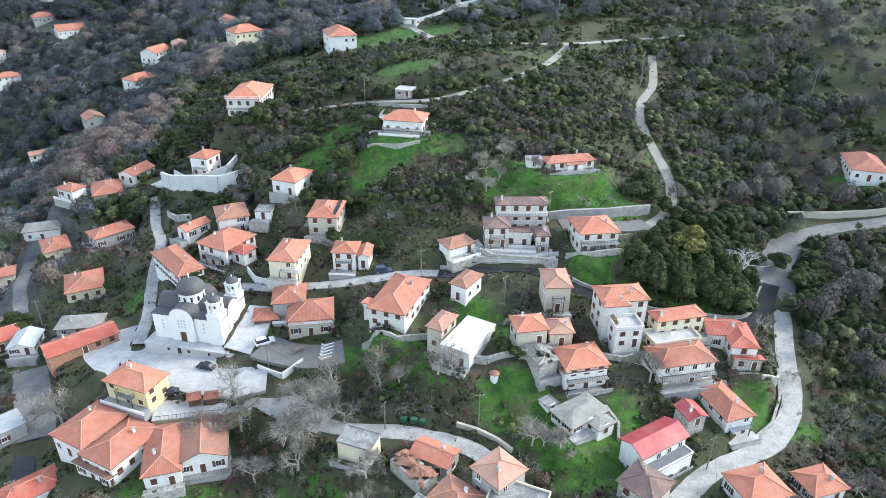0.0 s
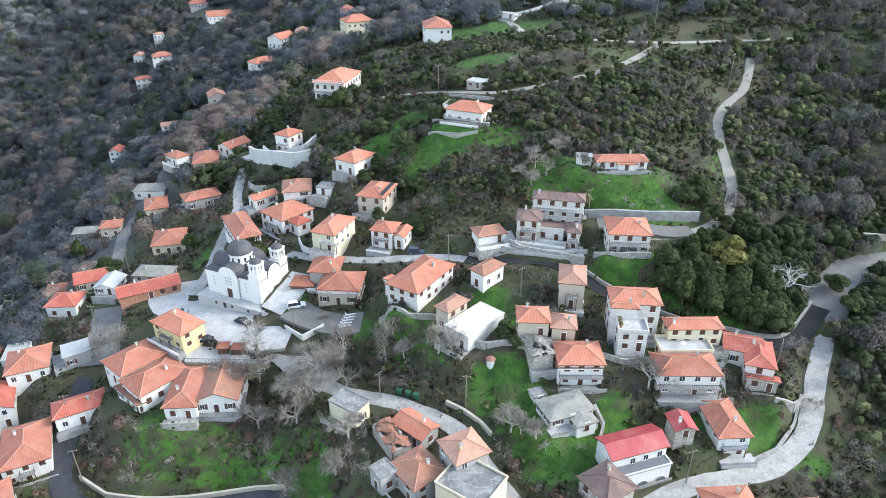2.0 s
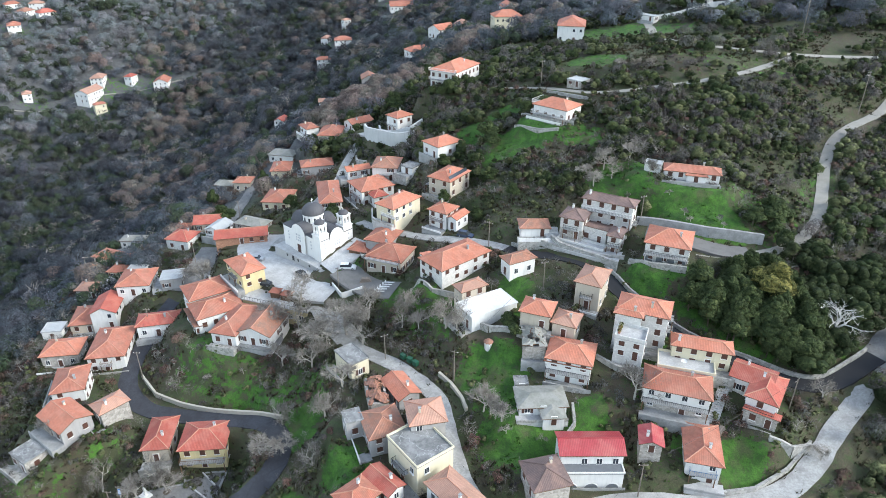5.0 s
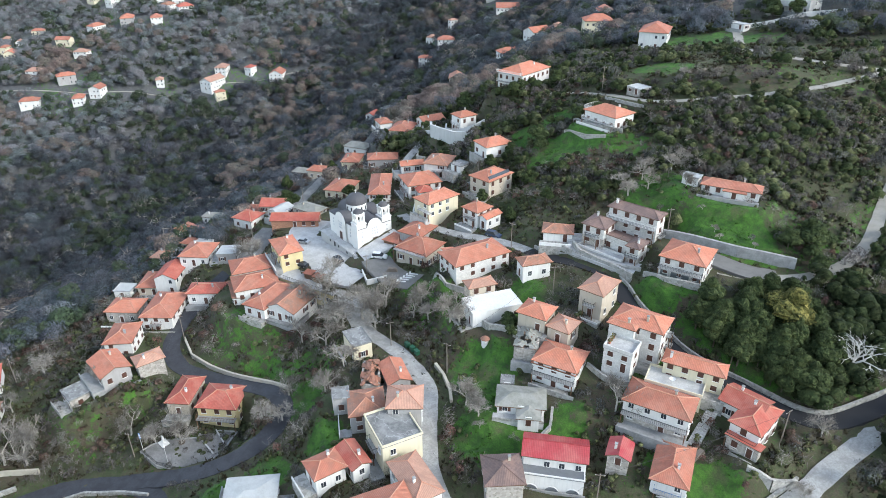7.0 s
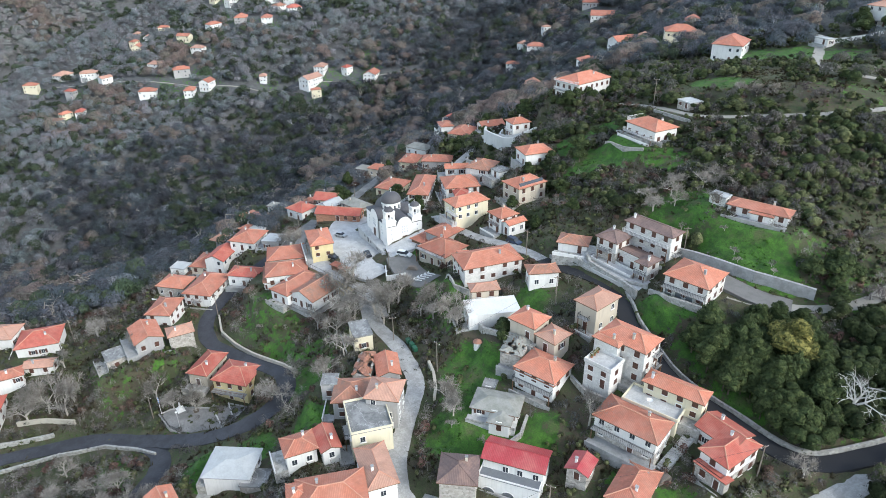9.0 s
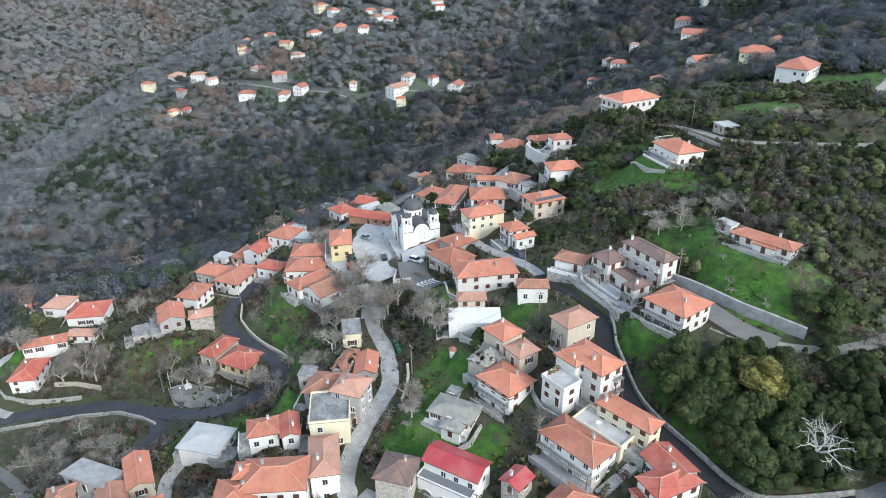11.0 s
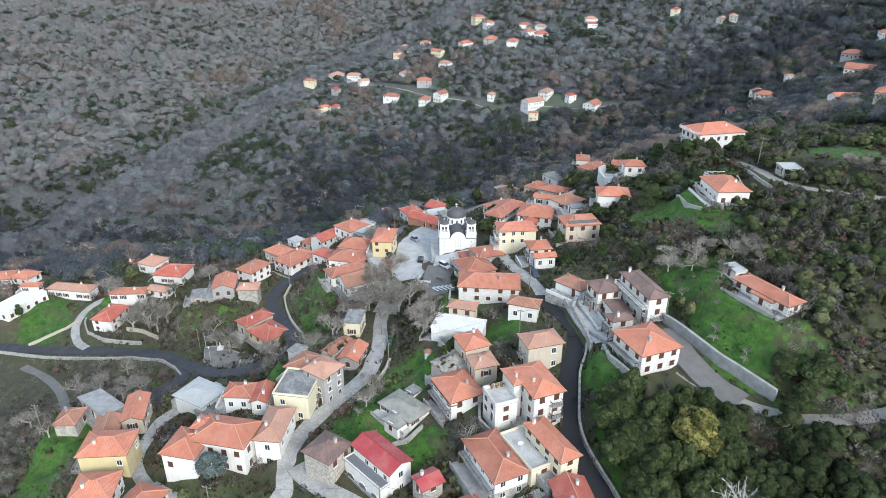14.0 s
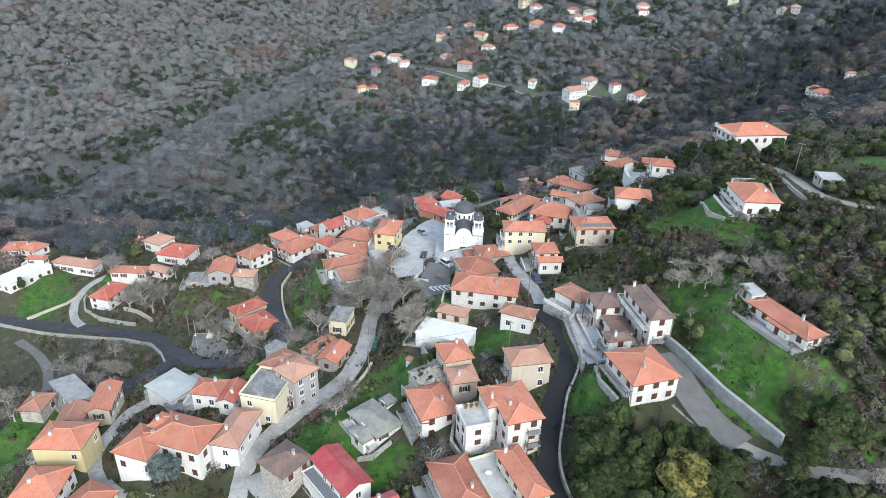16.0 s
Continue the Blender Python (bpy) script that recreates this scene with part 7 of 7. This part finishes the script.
    scatter("lower_wood", "bare winter thickets below the lower road", TWIG, rng, x[keep], y[keep], thin, 1.2, 3.6, 1.25, None, np.clip(0.6 - patches(x, y, 12, 8.0)[keep], 0, 1))
    # evergreen scrub of the sunny hillside
    n = 19500
    x, y = rng.uniform(-128, 130, n), rng.uniform(120, 330, n)
    t = patches(x, y, 19, 9.0)
    hill = (y > 172 - 0.25 * (x + 20)) & (x > -128 + 0.0 * y) | (x > 77) & (y > 90)
    open_ = (y > 224 + 0.35 * np.maximum(x, 0)) & (x > -40) & (rng.random(n) < 0.62)
    keep = hill & ~open_ & (t > -0.36) & (grass_at(x, y) < 0.3) & (road_gap(x, y) > 1.4) & (house_gap(x, y) > 2.2)
    xs, ys, ts = x[keep], y[keep], t[keep]
    grow = np.clip(0.95 + 1.1 * ts + rng.normal(0, 0.15, len(xs)), 0.4, 1.8)
    dull = np.clip(0.5 - 0.9 * ts, 0, 1)
    a = rng.random(len(xs)) + 0.25 * patches(xs, ys, 33, 12.0)
    bush2 = [bush_shape(20 + s, 26, 0.05, 2) for s in range(8)]
    one, two, three, four = a < 0.4, (a >= 0.4) & (a < 0.68), (a >= 0.9), (a >= 0.68) & (a < 0.9)
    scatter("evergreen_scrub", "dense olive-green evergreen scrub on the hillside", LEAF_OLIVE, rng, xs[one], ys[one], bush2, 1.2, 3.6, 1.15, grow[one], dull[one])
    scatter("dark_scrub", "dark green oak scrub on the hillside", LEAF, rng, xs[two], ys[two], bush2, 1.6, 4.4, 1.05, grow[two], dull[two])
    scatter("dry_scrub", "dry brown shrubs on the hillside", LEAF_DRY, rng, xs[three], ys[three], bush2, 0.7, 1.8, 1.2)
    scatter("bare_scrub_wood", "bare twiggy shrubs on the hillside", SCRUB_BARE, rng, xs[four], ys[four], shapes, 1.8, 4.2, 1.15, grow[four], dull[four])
    # evergreen oaks between the track and the concrete road
    n = 520
    x, y = rng.uniform(56, 92, n), rng.uniform(132, 186, n)
    keep = (road_gap(x, y) > 2.0) & (y < 178) & (y > 138) & (patches(x, y, 14, 3.0) > -0.35)
    oak = [bush_shape(60 + s, 110, 0.04, 5) for s in range(5)]
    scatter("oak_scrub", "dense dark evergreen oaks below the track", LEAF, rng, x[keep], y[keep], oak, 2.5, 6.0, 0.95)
    # low green shrubs on banks and beside the houses
    n = 7000
    x, y = rng.uniform(-115, 80, n), rng.uniform(0, 215, n)
    t = patches(x, y, 16, 2.0)
    keep = (t > -0.05) & (road_gap(x, y) > 1.3) & (house_gap(x, y) > 0.8) & (grass_at(x, y) < 0.35 + 0.8 * rng.random(n))
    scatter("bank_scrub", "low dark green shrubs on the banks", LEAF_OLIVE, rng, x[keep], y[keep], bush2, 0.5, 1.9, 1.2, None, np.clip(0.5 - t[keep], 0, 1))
    n = 4200
    x, y = rng.uniform(70, 240, n), rng.uniform(-40, 380, n)
    keep = (road_gap(x, y) > 2.0) & (house_gap(x, y) > 3) & (x > 74) & (grass_at(x, y) < 0.4) & (rng.random(n) < 0.6)
    x, y = x[keep], y[keep]
    e = rng.random(len(x)) < 0.6
    scatter("side_scrub", "evergreen scrub on the side slope", LEAF_OLIVE, rng, x[e], y[e], bush2, 2.0, 5.5, 1.0)
    scatter("side_wood", "bare trees on the side slope", SCRUB_BARE, rng, x[~e], y[~e], shapes, 5.0, 9.0, 0.9)


build_woods()


# ---- small things ----
def car(x, y, turn, paint, label, big=False):
    z = max(float(ground_z([x], [y])[0]) + 0.16, 0 - 99)
    c = thing("car", label, "car", at(x, y, z, turn), "parked cars")
    L, W, H = (4.4, 1.8, 0.95) if big else (4.1, 1.7, 0.75)
    b = Geo()
    prof = [(-L / 2, 0.3), (-L / 2, 0.72), (-L / 2 + 0.15, 0.85), (L * 0.2, 0.95), (L / 2 - 0.15, 0.8), (L / 2, 0.6), (L / 2, 0.3)]
    for s in (-1, 1):
        b.face([(px, s * W / 2, pz) for px, pz in prof][::-s])
    for (ax, az), (bx, bz) in zip(prof, prof[1:] + prof[:1]):
        b.face([(ax, -W / 2, az), (ax, W / 2, az), (bx, W / 2, bz), (bx, -W / 2, bz)])
    part("body", b, paint, c)
    top = Geo()
    lo = [(-L * 0.46 if big else -L * 0.4, 0.88), (L * 0.24, 0.92)]
    hi = [(-L * 0.42 if big else -L * 0.27, 0.88 + H * 0.75), (L * 0.08, 0.88 + H * 0.75)]
    w0, w1 = W / 2 - 0.06, W / 2 - 0.22
    q = [(lo[0][0], -w0, lo[0][1]), (lo[1][0], -w0, lo[1][1]), (lo[1][0], w0, lo[1][1]), (lo[0][0], w0, lo[0][1])]
    t = [(hi[0][0], -w1, hi[0][1]), (hi[1][0], -w1, hi[1][1]), (hi[1][0], w1, hi[1][1]), (hi[0][0], w1, hi[0][1])]
    for i in range(4):
        top.face([q[i], q[(i + 1) % 4], t[(i + 1) % 4], t[i]])
    part("glasshouse", top, GLASS, c)
    part("roof", Geo().box((hi[0][0] + hi[1][0]) / 2, 0, hi[0][1], hi[1][0] - hi[0][0], 2 * w1, 0.06), paint, c)
    for sx in (-1, 1):
        for sy in (-1, 1):
            wh = part("wheel", Geo().bar((0, -0.1, 0), (0, 0.1, 0), 0.33, 0, 14), RUBBER, c, m=pose(sx * L * 0.31, sy * (W / 2 - 0.08), 0.33))
            part("rim", Geo().bar((0, sy * 0.1, 0), (0, sy * 0.115, 0), 0.2, 0, 10), CAR_SILVER, wh)


car(-46.5, 128, 30, CAR_WHITE, "white off-road vehicle parked beside the tavern", True)
car(-58.5, 122.6, 165, CAR_BLACK, "dark car parked below the church plinth")
car(-21.5, 147.6, 8, CAR_BLUE, "dark blue off-road vehicle on the upper lane", True)
car(-77, 124, 25, CAR_SILVER, "silver car parked on the square")
car(-63, 113, 200, CAR_BLACK, "dark car parked on the terrace by the yellow house")
car(-98, 110, 40, CAR_SILVER, "silver car under an open shed")


def pole(x, y, tall, label="weathered wooden utility pole", arms=1):
    z = float(ground_z([x], [y])[0])
    p = thing("utility_pole", label, "pole", at(x, y, z, (x * 7) % 90), "utility poles")
    part("shaft", Geo().bar((0, 0, -0.5), (0, 0, tall), 0.13, 0, 7, 0.09), POLE_WOOD, p)
    for k in range(arms):
        arm = part("crossarm", Geo().box(0, 0.1, tall - 0.5 - 0.8 * k, 1.7, 0.1, 0.12), POLE_WOOD, p)
        for s in (-0.75, 0.0, 0.75):
            part("insulator", Geo().lathe(s, 0.1, [(0.05, tall - 0.38 - 0.8 * k), (0.06, tall - 0.3 - 0.8 * k), (0, tall - 0.22 - 0.8 * k)], 6), TRIM, arm)
    return Vector((x, y, z + tall - 0.3))


def wire(a, b, sag=0.8):
    g = Geo()
    n = 10
    pts = [Vector(a).lerp(Vector(b), k / n) - Vector((0, 0, sag * 4 * (k / n) * (1 - k / n))) for k in range(n + 1)]
    for p, q in zip(pts, pts[1:]):
        g.bar(p, q, 0.022, 0, 3)
    tagged(part("overhead_cable", g, IRON), "thin dark overhead cable between poles", "cable", "overhead cables")


tops = [pole(*q) for q in ((7.3, 134, 8), (1.2, 104, 8), (-17, 104.5, 7), (-12, 143, 8), (20, 163, 8), (-34.6, 221, 9), (-44, 121, 6), (-73, 80, 9), (-85, 92, 8), (-47.5, 53, 7), (62, 128, 7), (43, 96.5, 8), (35, 66, 9), (-3, 25, 9), (-102, 45, 8), (-100, 120, 8), (-113, 150, 8))]
pylon_tops = [pole(60, 243, 13, "tall power pole with crossarms on the hill", 2), pole(36, 292, 13, "tall power pole with crossarms on the hill", 2), pole(118, 238, 13, "tall power pole with crossarms on the hill", 2)]
for a, b in ((0, 1), (0, 3), (1, 2), (0, 4), (7, 8), (2, 6), (10, 11), (9, 7), (12, 11)):
    wire(tops[a], tops[b])
wire(pylon_tops[0], pylon_tops[1], 2.0)
wire(pylon_tops[0], pylon_tops[2], 2.0)


def bin_(x, y, turn):
    z = float(ground_z([x], [y])[0]) + 0.15
    b = thing("waste_bin", "green wheeled waste container beside the street", "bin", at(x, y, z, turn), "street bins")
    part("tub", Geo().box(0, 0, 0.15, 1.2, 0.9, 1.0), BIN_GREEN, b)
    part("lid", Geo().box(0, 0, 1.15, 1.25, 0.95, 0.12), BIN_GREEN, b)


bin_(-9.6, 105.6, -12)
bin_(-11.4, 106.0, -12)
bin_(-13.5, 106.4, -12)


def kiosk(x, y, z, turn):
    k = thing("wooden_kiosk", "small brown wooden kiosk with a hipped roof on the terrace", "kiosk", at(x, y, z, turn), "terrace kiosks")
    part("body", Geo().box(0, 0, 0, 2.2, 2.0, 1.8), WOOD, k)
    faces, lines, _ = roof_lines("hip", 1.5, 1.4, 0.8)
    g = Geo()
    for q in faces:
        g.face([(a, b, c + 1.8) for a, b, c in q], 0, [(a + 5, b + c + 5) for a, b, c in q])
    part("roof", g, TILE_BROWN, k)


def terrace_building():
    """The long yellow building whose flat roof serves as a terrace of the square."""
    t = thing("terrace_building", "long low yellow building with green-framed windows and a roof terrace", "building", at(-55, 110.5, 11.4, 12))
    part("wall", Geo().box(0, 0, -3, 19, 5.5, 6.6), YELLOW, t)
    part("terrace_floor", Geo().box(0, 0, 3.6, 19.4, 5.9, 0.2), PAVING, t)
    r = Geo().box(0, -2.85, 4.7, 19.2, 0.06, 0.06)
    for k in range(25):
        r.box(-9.5 + 19 * k / 24, -2.85, 3.8, 0.05, 0.05, 0.95)
    part("railing", r, IRON, t)
    for k in range(6):
        put_window(t, pose(-7.8 + 3.1 * k, -2.77, 1.0), 1.3, 1.3, "none")
    d, f = door_data(1.1, 2.1)
    part("door", d, None, t, m=pose(1.6, -2.77, 0.1))


terrace_building()
kiosk(-57, 111.3, 15.2, 20)
kiosk(-53.6, 111.8, 15.2, 12)


def bars():
    """White concrete frames lying in the garden."""
    z = float(ground_z([-31], [122])[0])
    b = thing("concrete_frames", "row of white concrete frames lying in the garden", "frames", at(-31.5, 122, z, 28))
    for k in range(5):
        part("frame", Geo().box(0, 0, 0, 2.6, 0.35, 0.35).box(-1.2, 0.5, 0, 0.3, 0.9, 0.35), TRIM, b, m=pose(0.5 * k, 1.1 * k, 0))


bars()


def well_house(x, y):
    z = float(ground_z([x], [y])[0])
    w = thing("well_house", "small whitewashed well house with a tiled cap", "hut", at(x, y, z, 20))
    part("wall", Geo().lathe(0, 0, [(0.85, -0.6), (0.85, 1.5), (0.95, 1.5)], 10), WHITE, w)
    part("roof", Geo().lathe(0, 0, [(1.1, 1.45), (0.6, 1.85), (0, 2.1)], 10), TILE_WORN, w)


well_house(4.4, 112.9)


def steps(label, a, b, wide, mat):
    """An outside stair from the place a up to b."""
    ax, ay, az = a
    bx, by, bz = b
    run, turn = math.hypot(bx - ax, by - ay), math.degrees(math.atan2(by - ay, bx - ax))
    st = thing("outside_stair", label, "stair", at(ax, ay, az, turn), "outside stairs")
    n = max(3, int((bz - az) / 0.18))
    for k in range(n):
        part("step", Geo().box((k + 0.5) * run / n, 0, -1.0, run / n + 0.02, wide, 1.0 + (bz - az) * (k + 1) / n), mat, st)


steps("wide pale stone steps beside the old barn", (3.2, 148.8, 30.6), (0.2, 153.4, 32.6), 3.4, PAVING)
steps("stone steps between the cream and the red-roofed house", (50.2, 117.0, 19.6), (50.2, 125.0, 23.0), 2.0, PAVING)
steps("white concrete outside stair of the orange-roofed house", (22.6, 62.4, 13.2), (20.8, 65.2, 15.8), 1.2, TRIM)


def park():
    """A fan-shaped terrace above the bend: rubble wall and iron railing below, a strip along the yellow house."""
    z = -1.2
    p = thing("park_terrace", "small grey paved terrace with a rubble wall, iron railing and monument", "terrace", at(-38, 58.5, z))
    outline = [(-46.9, 54.4), (-40.2, 54.9), (-34.6, 57.5), (-32.4, 61.3), (-33.5, 67.0), (-36.4, 72.4), (-43.2, 67.2), (-41.2, 65.4), (-45.5, 60.6), (-47.0, 57.2)]
    q = [(x + 38, y - 58.5) for x, y in outline]
    part("paving", Geo().face([(x, y, 0.0) for x, y in q]), ROAD_WORN, p)
    for k, ((ax, ay), (bx, by)) in enumerate(zip(q, q[1:] + q[:1])):
        run = math.hypot(bx - ax, by - ay)
        m = pose((ax + bx) / 2, (ay + by) / 2, 0, 0, 0, math.degrees(math.atan2(by - ay, bx - ax)))
        fenced = k < 3 or k == 9
        side = part("edge_wall", Geo().box(0, 0, -4.5, run + 0.3, 0.42, 4.66 if fenced else 4.58), WALL_STONE if fenced else CONCRETE, p, m=m)
        if not fenced:
            continue
        rail = Geo().box(0, 0, 1.1, run, 0.06, 0.06).box(0, 0, 0.3, run, 0.04, 0.04)
        for i in range(int(run / 0.32) + 1):
            rail.box(-run / 2 + 0.32 * i, 0, 0.15, 0.09 if i % 5 == 0 else 0.035, 0.04, 1.0)
        part("railing", rail, IRON, side, "black iron railing")
    for ax, ay, bx, by in ((-41.3, 65.6, -34.2, 65.0), (-40.3, 69.4, -35.3, 68.4)):
        m = pose((ax + bx) / 2 + 38, (ay + by) / 2 - 58.5, 0, 0, 0, math.degrees(math.atan2(by - ay, bx - ax)))
        part("kerb", Geo().box(0, 0, 0, math.hypot(bx - ax, by - ay), 0.3, 0.32), PLINTH, p, m=m)
    part("tree_pit", Geo().lathe(-4.6, 3.5, [(0.75, 0.0), (0.75, 0.16), (0.55, 0.16), (0.55, 0.05), (0, 0.05)], 12), BARK_DARK, p, "dark earth pit round the tree")
    part("monument", Geo().box(-7.4, 0.6, 0, 2.2, 1.8, 0.22).box(-7.4, 0.6, 0.22, 1.5, 1.2, 0.3).box(-7.4, 0.6, 0.52, 0.9, 0.6, 0.5).box(-7.4, 0.6, 1.02, 0.6, 0.32, 1.2), TRIM, p, "stepped white stone monument")
    pole = part("flagpole", Geo().bar((-8.7, -3.6, 0), (-8.7, -3.6, 5.2), 0.05, 0, 6).lathe(-8.7, -3.6, [(0.0, 5.3), (0.09, 5.25), (0.0, 5.16)], 8), TRIM, p)
    for k in range(5):
        part("flag_stripe", Geo().box(-8.62 + 0.05 * (k % 2), -3.6, 4.9 - 0.3 * k, 0.5, 0.03, 0.3, 0.5), BLUE_FLAG if k % 2 == 0 else TRIM, pole)
    lamp = part("lamp_post", Geo().bar((-1.2, -1.6, 0), (-1.2, -1.6, 4.6), 0.06, 0, 6, 0.045), PLINTH, p)
    part("lantern", Geo().lathe(-1.2, -1.6, [(0.12, 4.5), (0.26, 4.62), (0.24, 4.85), (0, 5.0)], 10), TRIM, lamp)


park()


def woodpile(x, y, turn):
    z = float(ground_z([x], [y])[0])
    w = thing("woodpile", "stacked split firewood with weathered grey ends", "firewood", at(x, y, z, turn), "woodpiles")
    rnd = random.Random(int(x * 3))
    for r in range(4):
        for k in range(9 - r):
            part("log", Geo().bar((-1.6 + 0.36 * (k + r * 0.5), -0.5, 0.18 + 0.3 * r), (-1.6 + 0.36 * (k + r * 0.5), 0.5 + rnd.uniform(-0.1, 0.1), 0.18 + 0.3 * r), 0.17, 0, 6), POLE_WOOD, w)


woodpile(-38, 125, 35)
woodpile(8.5, 128.5, 20)
woodpile(52, 116, 80)
